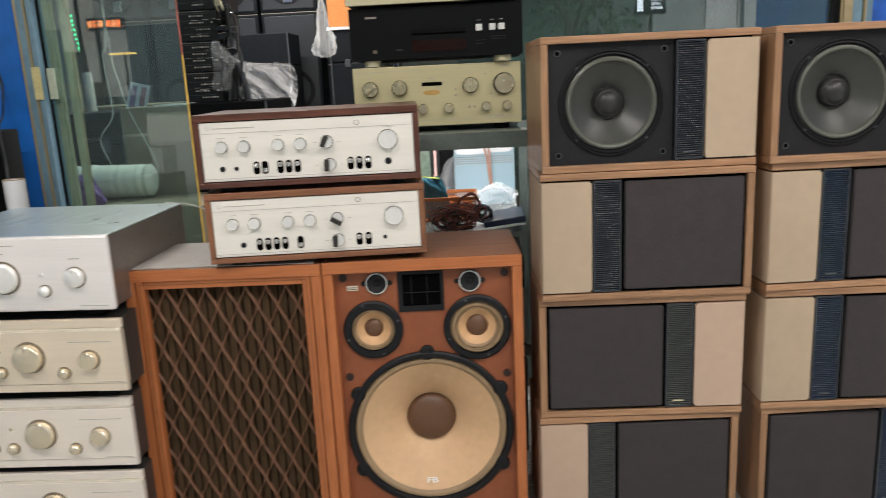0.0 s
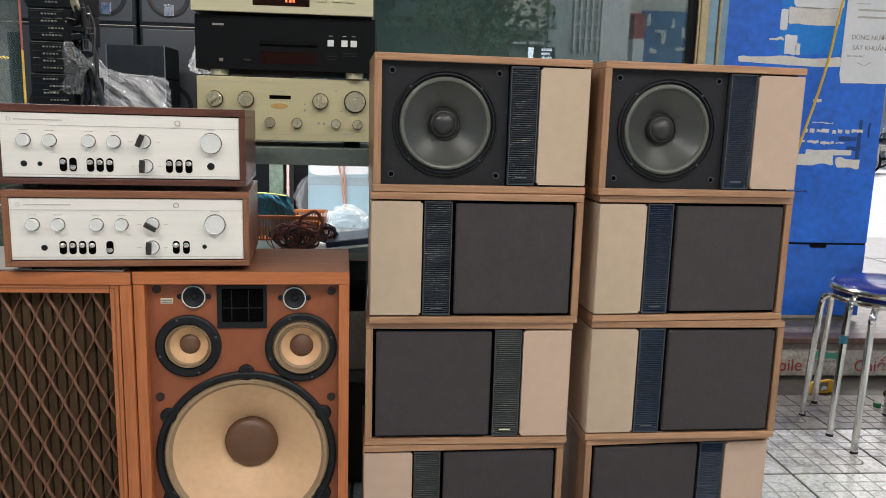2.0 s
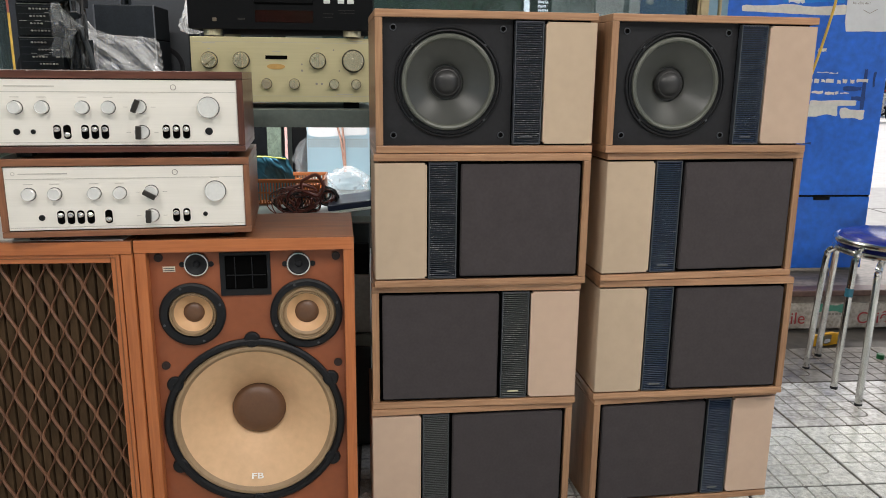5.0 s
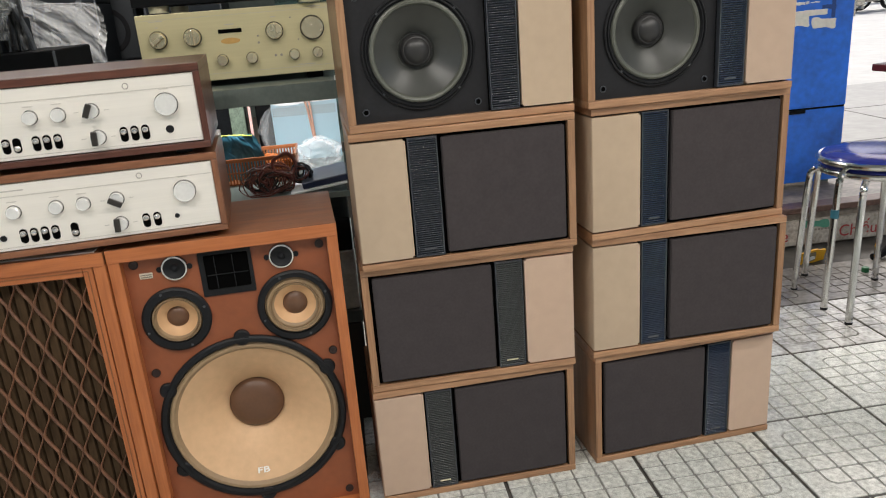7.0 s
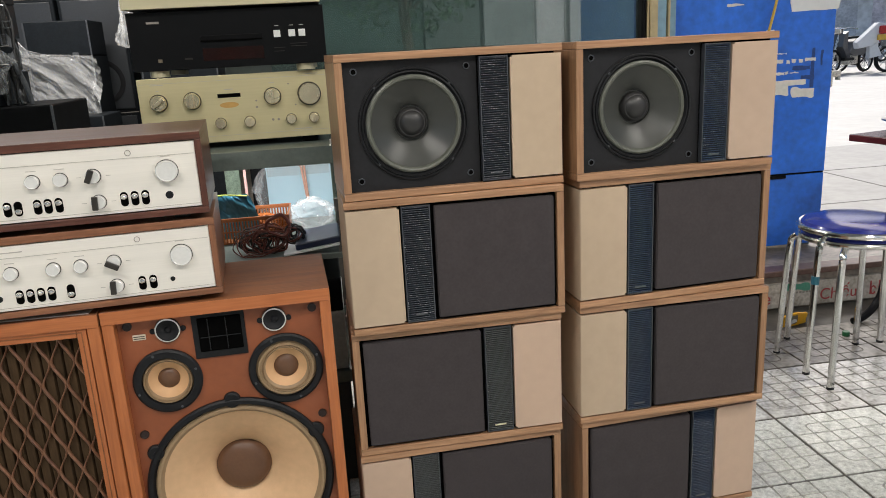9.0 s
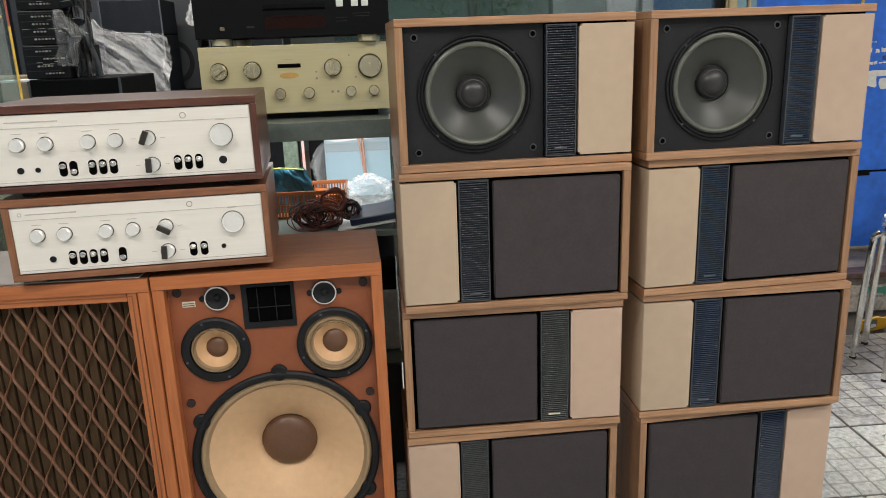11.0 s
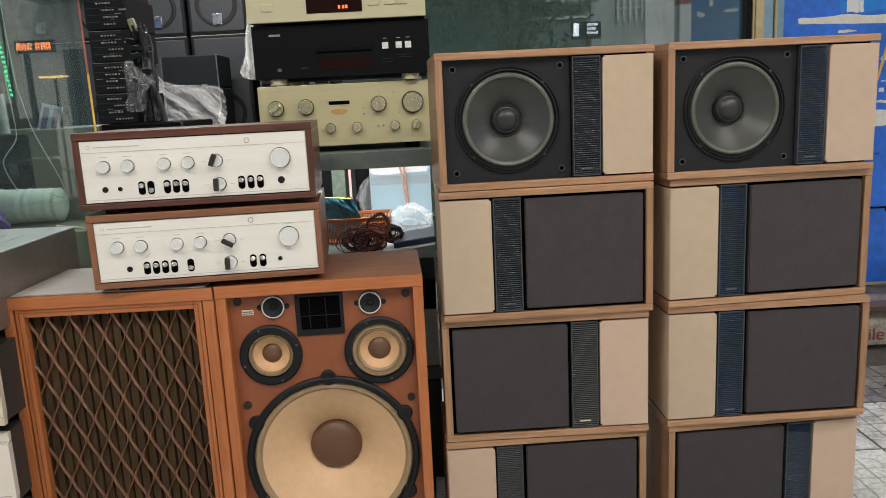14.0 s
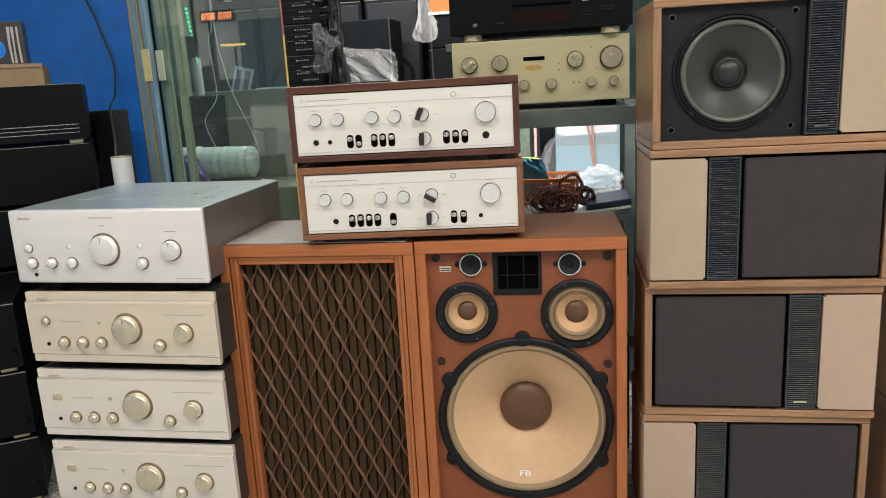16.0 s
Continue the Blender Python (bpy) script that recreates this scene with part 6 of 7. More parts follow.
pa_speaker(-0.90, 5.1, 0.131, 0.45, 1.0, 0.4, "tall black stage speaker inside the shop", False)
pa_speaker(-0.93, 5.25, 1.132, 0.5, 0.85, 0.4, "black stage speaker on another inside the shop", False)
black_case(-1.40, -1.07, 4.78, 5.1, 0.131, 1.325, PA_BLACK, "black flight case standing before the speakers")
black_case(-1.46, -0.95, 4.35, 4.72, 0.131, 0.83, PA_BLACK, "black flight case under a plastic bag")
bag = thing("plastic_bag", pose(0, 4.44, 0), "large crumpled clear plastic bag on a black case", "bag")
for dy, sd in ((0.0, 12), (0.10, 19)):
    layer = draped_film([(1.215, -1.395, -1.345), (1.170, -1.40, -1.318), (1.145, -1.39, -1.23), (1.130, -1.385, -1.005), (1.10, -1.375, -0.985), (1.04, -1.36, -0.975), (0.98, -1.335, -0.978), (0.92, -1.31, -0.99), (0.8325, -1.29, -1.005)], 0.06, sd, True)
    layer.transform(Matrix.Translation((0.0, dy, 0.0)))
    part("film_layer", layer, CLEAR_FOLDS, bag, "", True)
hang = tagged(part("plastic_bag", bag_drop([(0.02, 0.0), (0.052, 0.018), (0.062, 0.05), (0.050, 0.11), (0.034, 0.18), (0.022, 0.25), (0.012, 0.31), (0.004, 0.38)], 21, 0.6), CLEAR), "clear plastic bag hanging on a thin string", "bag")
hang.matrix_world = pose(-0.815, 4.6, 1.16)
part("string", tube([(0, 0, 0.37), (-0.004, 0, 0.9), (0.0, 0, 1.79)], 0.002, 6), CABLE_WHITE, hang)
tagged(part("orange_carton", box(-0.80, -0.40, 4.7, 5.0, 1.3335, 1.62, 0.004), mat("orange_carton", (0.60, 0.22, 0.06), 0.6)), "orange carton on a black case", "box")
black_case(-0.80, -0.40, 4.7, 5.0, 0.131, 1.315, PA_BLACK, "black case under an orange carton")
tagged(part("paper_sheet", box(-0.81, -0.40, 4.69, 5.0, 1.3155, 1.333, 0.002), PAPER), "white folded paper between a black case and a carton", "paper")
black_case(-1.62, -1.326, 3.02, 3.5, 0.131, 0.938, PA_BLACK, "black case standing behind the glass")
card = thing("picture_card", pose(-1.412, 3.25, 0.938, -8, 14, 0), "small printed picture card standing on a black case", "card")
part("sheet", box(0, 0.086, 0, 0.004, 0, 0.122, 0.001), PAPER, card)
part("print_patch", box(0.012, 0.034, -0.001, 0.001, 0.012, 0.108), mat("mauve_print", (0.30, 0.22, 0.34), 0.5, vary=0.5, scale=40), card)
part("print_patch", box(0.052, 0.074, -0.001, 0.001, 0.03, 0.11), mat("rose_print", (0.45, 0.26, 0.26), 0.5, vary=0.5, scale=40), card)
tagged(part("door_post", box(-1.71, -1.645, 3.3, 3.36, 0.131, 2.9, 0.004), mat("tan_door_post", (0.40, 0.36, 0.26), 0.5, vary=0.15)), "tan door post inside the shop", "post")
tagged(part("cloth_roll", tube([(-1.735, 3.62, 0.131), (-1.735, 3.62, 0.6), (-1.745, 3.62, 1.112)], 0.022, 12), mat("pale_cloth", (0.62, 0.60, 0.56), 0.8, vary=0.15), None, "", True), "roll of pale cloth standing inside the shop", "roll")
tagged(part("door_post", box(-1.80, -1.765, 3.34, 3.40, 0.131, 2.9, 0.004), mat("grey_green_post", (0.24, 0.28, 0.24), 0.5, vary=0.15)), "grey-green door post inside the shop", "post")
tagged(part("cabinet", box(-2.05, -1.62, 4.0, 4.5, 0.131, 0.95, 0.005), CABINET_GREY), "dull cabinet inside the shop", "cabinet")
for k, pts in enumerate(([(-1.17, 2.7, 2.95), (-1.18, 2.7, 2.0), (-1.186, 2.7, 1.247), (-1.207, 2.7, 1.136), (-1.2, 2.7, 1.003), (-1.204, 2.7, 0.926), (-1.257, 2.7, 0.85), (-1.251, 2.75, 0.75)],
                         [(-1.20, 2.7, 2.95), (-1.2, 2.7, 2.0), (-1.181, 2.7, 1.209), (-1.162, 2.7, 1.039), (-1.139, 2.7, 0.942), (-1.074, 2.7, 0.783), (-1.095, 2.75, 0.72), (-1.17, 2.80, 0.735)])):
    tagged(part("white_cord", tube(curve_points(pts), 0.0015, 6), CABLE_WHITE, None, "", True), "thin white cord hanging behind the glass", "wire")
tagged(part("white_cord", tube(curve_points([(-0.72, 1.92, 0.735), (-0.66, 1.95, 0.72), (-0.60, 1.92, 0.70), (-0.53, 1.90, 0.6425)]), 0.0022, 6), CABLE_WHITE, None, "", True), "thin white cord beside the amplifiers", "wire")

# ---- right: stool, wrapper, table, street ----
SR, SZ = 0.163, 0.447


def make_stool(m, label, tape):
    stool = thing("stool", m, label, "stool", "stacked stools")
    bm = bmesh.new()
    prof = [(0, SZ + 0.024), (SR * 0.5, SZ + 0.023), (SR * 0.8, SZ + 0.019), (SR * 0.93, SZ + 0.012), (SR * 0.97, SZ + 0.002), (SR * 0.95, SZ - 0.004), (0, SZ - 0.004)]
    add_lathe(bm, 0, 0, [(r, -z) for r, z in prof], 48)
    bm.transform(Matrix.Rotation(radians(-90), 4, "X"))
    bmesh.ops.recalc_face_normals(bm, faces=bm.faces[:])
    part("seat", bm, STOOL_BLUE, stool, "blue vinyl seat", True)
    ring = [(SR * math.cos(radians(q)), SR * math.sin(radians(q)), SZ - 0.004) for q in range(0, 361, 8)]
    part("seat_ring", tube(ring, 0.0095, 10), CHROME, stool, "chrome seat ring", True)
    for q in (45, 135, 225, 315):
        c, s = math.cos(radians(q)), math.sin(radians(q))
        pts = [(0.11 * c, 0.11 * s, SZ - 0.016), (0.150 * c, 0.150 * s, SZ - 0.017), (0.178 * c, 0.178 * s, SZ - 0.032), (0.188 * c, 0.188 * s, SZ - 0.065), (0.198 * c, 0.198 * s, 0.22), (0.208 * c, 0.208 * s, 0.006)]
        leg = part("leg", tube(curve_points(pts, 5), 0.0105, 10), CHROME, stool, "bent chrome leg", True)
        part("leg_cap", tube([(0.2072 * c, 0.2072 * s, 0.006), (0.2075 * c, 0.2075 * s, -0.002)], 0.0112, 10), RUBBER, leg)
    if tape:
        c, s = math.cos(radians(225)), math.sin(radians(225))
        part("tape", tube([(0.1955 * c, 0.1955 * s, 0.29), (0.1945 * c, 0.1945 * s, 0.315)], 0.012, 10), CYAN, stool, "blue tape on a leg")
    return stool


make_stool(pose(1.776, 2.288, 0, 0, 0, -1), "round stool with blue seat and chrome legs on tiles", False)
make_stool(pose(1.776, 2.288, 0.029, 0, 0, -22), "round stool with blue vinyl seat stacked on another stool", True)

wr = thing("candy_wrapper", pose(1.828, 2.655, -0.003, 12, 0, 8), "yellow candy wrapper lying on the cement", "wrapper")
part("film", slab(ragged(-0.055, 0.06, 0.0, 0.052, 0.006, 4), -0.004, 0.004), YELLOW, wr)
part("print_patch", slab(ragged(-0.028, 0.016, 0.010, 0.044, 0.004, 6), -0.0055, -0.003), CABINET_GREY, wr)
part("print_patch", slab(ragged(-0.008, 0.014, 0.014, 0.030, 0.003, 16), -0.0064, -0.005), PAPER, wr)
tagged(part("yellow_cable", tube(curve_points([(2.06, 3.13, 1.75), (2.03, 3.13, 1.46), (2.013, 3.13, 1.34), (1.996, 3.13, 1.223), (1.959, 3.13, 1.057), (1.919, 3.13, 0.91), (1.90, 3.13, 0.817), (1.86, 3.13, 0.55), (1.84, 3.10, 0.157)]), 0.0052, 8), CABLE_YELLOW, None, "", True), "yellow cable hanging in front of the blue door", "cable")

tb = thing("folding_table", pose(2.003, 2.66, 0, 0, 0, 13), "dark red topped folding table outside the door", "table")
part("tabletop", box(0, 0.90, -0.46, 0, 0.676, 0.700, 0.003), WINE, tb, "glossy dark red tabletop")
for sx, ex in ((0.17, 0.02), (0.73, 0.88)):
    for ly in (-0.07, -0.39):
        part("leg", tube(curve_points([(ex, ly, 0.012), (ex + (sx - ex) * 0.35, ly, 0.022), (ex + (sx - ex) * 0.7, ly, 0.055), (ex + (sx - ex) * 0.92, ly, 0.12), (sx, ly, 0.24), (sx, ly, 0.677)], 5), 0.014, 10), BLACK, tb, "bent black tube leg", True)
    part("stretcher", tube([(sx, -0.07, 0.45), (sx, -0.39, 0.45)], 0.010, 8), BLACK, tb)
kt = thing("kettle", pose(2.212, 2.62, 0.701), "small steel kettle standing on the folding table", "kettle")
bm = bmesh.new()
add_lathe(bm, 0, 0, [(0, 0), (0.045, 0), (0.06, -0.02), (0.058, -0.028), (0.092, -0.040), (0.094, -0.046), (0.070, -0.046), (0.078, -0.075), (0.070, -0.11), (0.04, -0.135), (0.012, -0.142), (0, -0.155)], 32)
bm.transform(Matrix.Rotation(radians(-90), 4, "X"))
bmesh.ops.recalc_face_normals(bm, faces=bm.faces[:])
part("body", bm, STEEL, kt, "", True)
part("handle", tube(curve_points([(-0.05, 0, 0.12), (-0.04, 0, 0.19), (0.04, 0, 0.19), (0.05, 0, 0.12)], 6), 0.007, 8), BLACK, kt, "", True)
cap = bmesh.new()
add_lathe(cap, 0, 0, [(0.011, 0), (0.0125, -0.002), (0.0125, -0.016), (0.011, -0.018), (0, -0.018)], 20)
cap.transform(Matrix.Rotation(radians(-90), 4, "X"))
bmesh.ops.recalc_face_normals(cap, faces=cap.faces[:])
tagged(part("bottle_cap", cap, mat("green_cap", (0.01, 0.10, 0.035), 0.35, vary=0.1), None, "", True), "green plastic bottle cap lying on the tiles", "cap").matrix_world = pose(1.943, 2.506, -0.001)


def wheel(parent, x, y, z, R, w, m):
    bm = bmesh.new()
    add_lathe(bm, 0, 0, [(R - 0.06, -w * 0.3), (R - 0.045, -w * 0.5), (R - 0.01, -w * 0.4), (R, 0), (R - 0.01, w * 0.4), (R - 0.045, w * 0.5), (R - 0.06, w * 0.3), (R - 0.06, -w * 0.3)], 32)
    bm.transform(Matrix.Translation((x, y, z)))
    wh = part("wheel", bm, RUBBER, parent, "black tyre", True)
    bm = bmesh.new()
    add_lathe(bm, 0, 0, [(R - 0.06, -0.02), (R - 0.075, -0.018), (R - 0.075, 0.018), (R - 0.06, 0.02)], 32)
    bm.transform(Matrix.Translation((x, y, z)))
    part("rim", bm, STEEL, wh, "", True)
    bm = bmesh.new()
    for k in range(8):
        a = radians(k * 45)
        add_tube(bm, [(x, y, z), (x + (R - 0.07) * math.cos(a), y, z + (R - 0.07) * math.sin(a))], 0.006, 5)
    part("spokes", bm, RIMGREY, wh)
    return wh


def motorbike(m, body, label):
    b = thing("motorbike", m, label, "motorbike", "parked motorbikes")
    wheel(b, 0.0, 0, 0.285, 0.285, 0.09, RUBBER)
    wheel(b, 1.22, 0, 0.285, 0.285, 0.09, RUBBER)
    part("rear_body", slab([(-0.05, 0.62), (0.1, 0.72), (0.62, 0.70), (0.75, 0.45), (0.55, 0.38), (0.2, 0.42)], -0.11, 0.11, 0.02), body, b)
    part("seat", slab([(-0.08, 0.73), (-0.05, 0.79), (0.55, 0.77), (0.66, 0.72), (0.3, 0.715)], -0.12, 0.12, 0.02), RUBBER, b)
    part("front_shield", slab([(0.93, 0.95), (1.05, 0.9), (1.1, 0.62), (0.9, 0.36), (0.78, 0.36), (0.92, 0.62)], -0.16, 0.16, 0.02), body, b)
    part("foot_board", box(0.6, 0.95, -0.14, 0.14, 0.3, 0.36, 0.01), RUBBER, b)
    part("fork", tube([(1.02, 0, 0.9), (1.22, 0, 0.285)], 0.03, 8), STEEL, b)
    part("handlebar", tube(curve_points([(0.86, -0.34, 1.0), (0.96, -0.2, 1.03), (1.0, 0, 1.0), (0.96, 0.2, 1.03), (0.86, 0.34, 1.0)], 5), 0.014, 8), CHROME, b, "", True)
    part("headlight", box(1.0, 1.12, -0.09, 0.09, 0.9, 1.04, 0.03, 3), CHROME, b)
    part("tail_light", box(-0.12, -0.05, -0.06, 0.06, 0.6, 0.68, 0.01), RED_LAMP, b)
    part("engine", box(0.4, 0.75, -0.1, 0.1, 0.2, 0.42, 0.03), STEEL, b)
    part("exhaust", tube([(0.5, -0.14, 0.25), (-0.1, -0.16, 0.32)], 0.04, 10), CHROME, b, "", True)
    return b


RED_LAMP = mat("red_lamp", (0.5, 0.02, 0.02), 0.2)
PAINT_W = mat("white_bike_paint", (0.8, 0.8, 0.8), 0.25, vary=0.05, coat=0.5)
PAINT_K = mat("dark_bike_paint", (0.09, 0.09, 0.095), 0.25, vary=0.1, coat=0.5)
PAINT_G = mat("silver_bike_paint", (0.42, 0.43, 0.45), 0.25, 0.5, vary=0.06, coat=0.5)
PAINT_R = mat("red_bike_paint", (0.3, 0.03, 0.03), 0.25, vary=0.1, coat=0.5)
motorbike(pose(11.05, 17.0, -0.012, 0, 0, 0), PAINT_G, "silver motorbike parked across the bright street")
wb = thing("motorbike", pose(12.03, 16.1, -0.012), "white motorbike with angular tail, red lamp and orange plate", "motorbike", "parked motorbikes")
wheel(wb, 0.92, 0.15, 0.30, 0.30, 0.11, RUBBER)
wheel(wb, 2.15, 0.3, 0.30, 0.30, 0.10, RUBBER)
part("tail_panel", slab([(0.0, 0.70), (0.50, 1.11), (0.78, 1.07), (0.75, 0.91), (0.54, 0.72), (0.34, 0.61), (0.04, 0.565)], -0.06, 0.10, 0.015), PAINT_W, wb, "white angular tail panel")
part("side_panel", slab([(0.34, 0.60), (0.54, 0.70), (0.56, 0.58), (0.67, 0.39), (0.34, 0.335)], -0.03, 0.08, 0.015), PAINT_W, wb, "white side panel")
part("rear_light", box(0.50, 0.68, -0.12, -0.05, 0.86, 1.04, 0.03, 3), RED_LAMP, wb, "red tail lamp")
part("number_plate", box(0.46, 0.68, -0.12, -0.075, 0.73, 0.85, 0.004), CABLE_YELLOW, wb, "orange plate")
part("seat", slab([(0.72, 0.98), (0.78, 1.07), (1.5, 1.02), (1.6, 0.93), (1.2, 0.90)], 0.02, 0.24, 0.02), RUBBER, wb)
part("body", slab([(0.76, 0.90), (1.5, 0.90), (1.75, 0.55), (1.3, 0.40), (0.8, 0.58)], 0.03, 0.22, 0.02), PAINT_G, wb)
part("engine", box(1.2, 1.6, 0.02, 0.22, 0.22, 0.5, 0.03), STEEL, wb)
part("exhaust", tube([(1.4, -0.02, 0.28), (0.75, -0.04, 0.42)], 0.05, 10), CHROME, wb, "", True)
part("fork", tube([(1.9, 0.2, 1.0), (2.15, 0.3, 0.30)], 0.03, 8), STEEL, wb)
part("front_shield", slab([(1.75, 1.05), (1.9, 1.0), (2.0, 0.62), (1.8, 0.4), (1.7, 0.45)], 0.05, 0.35, 0.02), PAINT_W, wb)
part("handlebar", tube(curve_points([(1.72, -0.1, 1.12), (1.84, 0.05, 1.12), (1.88, 0.2, 1.08), (1.84, 0.4, 1.12), (1.72, 0.52, 1.12)], 5), 0.014, 8), CHROME, wb, "", True)
for k, (x, y, yaw, pm) in enumerate(((10.9, 16.2, 160, PAINT_K), (12.9, 16.9, 200, PAINT_K), (15.2, 17.4, 205, PAINT_R), (16.9, 18.2, 195, PAINT_K), (11.6, 18.0, 210, PAINT_K), (18.0, 19.6, 190, PAINT_W), (13.4, 19.4, 185, PAINT_K), (14.8, 19.8, 170, PAINT_K), (16.4, 20.8, 15, PAINT_R))):
    motorbike(pose(x, y, -0.012, 0, 0, yaw), pm, "motorbike parked across the bright street")
shops = thing("far_shops", pose(22, 27, 0, 0, 0, -32), "row of shops beyond the street, paled for haze, with teal signs", "building")
part("wall", box(-16, 16, 0, 3, -0.012, 6.5), FAR_WALL_HAZE, shops)
part("roof", box(-16.3, 16.3, -0.9, 3.2, 6.5, 6.7), RIMGREY, shops)
rng = random.Random(17)
for k in range(11):
    x = -15 + k * 2.8
    # shutters paled for the same haze
    sh = part("shopfront", box(x, x + 2.3, -0.05, 0.02, 0.0, 2.5), mat("hazed_shutter", (rng.uniform(0.6, 0.8), rng.uniform(0.65, 0.8), rng.uniform(0.58, 0.74)), 0.5, vary=0.3, scale=2), shops)
    part("sign_board", box(x, x + 2.3, -0.12, 0.0, 2.7, 3.4), TEAL_SHEET if k % 3 else RED_INK, sh)
    part("awning", slab([(x, 2.6), (x + 2.3, 2.6), (x + 2.3, 2.68), (x, 2.68)], -1.1, 0.0), WHITE_KEY if k % 2 else PLASTER, sh)

# ---- street side: what the glass mirrors ----
fac = thing("street_building", pose(0, -11, 0), "dim building front across the street with balconies", "building")
part("wall", box(-14, 16, -0.4, 0, -0.012, 9.5), mat("dim_facade", (0.60, 0.58, 0.52), 0.8, vary=0.2, scale=1.5), fac)
rng = random.Random(8)
for fl in range(3):
    for k in range(10):
        x = -13 + k * 2.9
        w = part("window", box(x, x + 1.5, -0.02, 0.05, 0.6 + fl * 3.1, 2.4 + fl * 3.1), mat("window_dark", (0.04, 0.06, 0.07), 0.15) if (k + fl) % 3 else WHITE_KEY, fac)
        if fl and not 1.0 < x < 8.0:
            bal = part("balcony", box(x - 0.3, x + 1.8, 0.0, 0.9, 0.2 + fl * 3.1, 0.32 + fl * 3.1), PLASTER, fac)
            part("rail", box(x - 0.3, x + 1.8, 0.86, 0.9, 0.95 + fl * 3.1, 1.0 + fl * 3.1), WHITE_KEY, bal)
for x0, x1, z0, z1, m, lab in ((-5.0, 2.4, 0.0, 5.4, "dark_teal_shutter", (0.05, 0.10, 0.09)), (5.85, 7.6, 0.4, 3.42, "blue_signboard", (0.03, 0.12, 0.34)),
                               (4.92, 5.55, 0.2, 4.4, "white_wall_panel", (0.85, 0.86, 0.84)), (3.75, 4.86, 0.2, 4.2, "grey_wall_panel", (0.42, 0.46, 0.46)), (2.45, 3.7, 0.2, 2.9, "shaded_shopfront", (0.16, 0.20, 0.19)),
                               (5.57, 5.83, 2.75, 3.35, "brick_red_panel", (0.32, 0.07, 0.06)), (5.57, 5.83, 0.2, 2.74, "pale_post_panel", (0.6, 0.6, 0.58))):
    part("front_panel", box(x0, x1, 0.0, 0.12, z0, z1, 0.01), mat(m, lab, 0.6, vary=0.25, scale=3), fac)
for k in range(5):
    part("lattice_bar", box(4.30 + k * 0.13, 4.335 + k * 0.13, 0.13, 0.18, 2.5, 3.7), WHITE_KEY, fac)
for z in (2.75, 3.05, 3.35, 3.65):
    part("lattice_bar", box(4.28, 4.90, 0.13, 0.17, z, z + 0.035), WHITE_KEY, fac)
for k, (x, z, w, h) in enumerate(((5.95, 3.1, 0.06, 0.24), (6.1, 2.95, 0.25, 0.06), (6.28, 2.72, 0.09, 0.26), (6.5, 3.06, 0.05, 0.2), (6.62, 2.6, 0.3, 0.05), (6.05, 2.5, 0.14, 0.12), (6.75, 2.85, 0.07, 0.22))):
    part("print_bar", slab(ragged(x, x + w, z, z + h, 0.03, 90 + k), 0.13, 0.15), WHITE_KEY, fac)
for k, z in enumerate((2.6, 2.78, 2.96, 3.14)):
    part("shop_shelf", box(2.5, 3.65, 0.13, 0.22, z, z + 0.05), (WHITE_KEY, PLASTER)[k % 2], fac)
part("awning", slab([(0.2, 2.98), (2.3, 2.98), (2.3, 3.08), (0.2, 3.08)], 0.12, 1.0), mat("dark_awning", (0.03, 0.05, 0.05), 0.7), fac)
pil = thing("street_pillar", pose(4.2, -6.2, 0), "red and white painted pillar by the street", "pillar")
part("lower", box(-0.09, 0.09, -0.1, 0.1, -0.012, 2.28, 0.01), PAPER, pil)
part("upper", box(-0.09, 0.09, -0.1, 0.1, 2.28, 2.66, 0.01), mat("red_paint", (0.35, 0.05, 0.05), 0.5), pil)
LEAF = mat("street_leaf", (0.06, 0.13, 0.055), 0.6, vary=0.4, scale=6)
BARK = mat("street_bark", (0.14, 0.11, 0.08), 0.9, vary=0.3, scale=10, bump=0.5, bump_scale=40)


def street_tree(x, y, seed, label):
    t = thing("street_tree", pose(x, y, 0), label, "tree")
    r = random.Random(seed)
    bm = tube([(0, 0, -0.012), (0.04, 0.02, 0.8), (-0.03, 0.05, 1.6), (0.02, 0, 2.6)], 0.09, 8)
    for k in range(6):
        a = r.uniform(0, 6.28)
        add_tube(bm, [(0, 0, 1.3 + 0.2 * k), (0.4 * math.cos(a), 0.4 * math.sin(a), 1.7 + 0.25 * k), (0.9 * math.cos(a), 0.9 * math.sin(a), 2.0 + 0.25 * k)], 0.03, 6)
    part("trunk", bm, BARK, t)
    verts, faces = [], []
    for k in range(2600):
        a, el, rr = r.uniform(0, 6.28), r.uniform(-1, 1), r.uniform(0.25, 1.15) ** 0.7
        c = Vector((rr * 1.25 * math.cos(a) * math.sqrt(1 - el * el), rr * 1.25 * math.sin(a) * math.sqrt(1 - el * el), 2.45 + rr * 1.15 * el))
        if noise.noise(c * 1.7 + Vector((seed, 0, 0))) < -0.12:
            continue
        u = Vector((r.gauss(0, 1), r.gauss(0, 1), r.gauss(0, 1))).normalized() * 0.075
        w = u.cross(Vector((r.gauss(0, 1), r.gauss(0, 1), r.gauss(0, 1)))).normalized() * 0.035
        n0 = len(verts)
        verts += [c - u, c + w, c + u, c - w]
        faces.append((n0, n0 + 1, n0 + 2, n0 + 3))
    me = bpy.data.meshes.new("crown")
    me.from_pydata(verts, [], faces)
    me.materials.append(LEAF)
    cr = new("crown", me)
    cr.parent = t
    return t


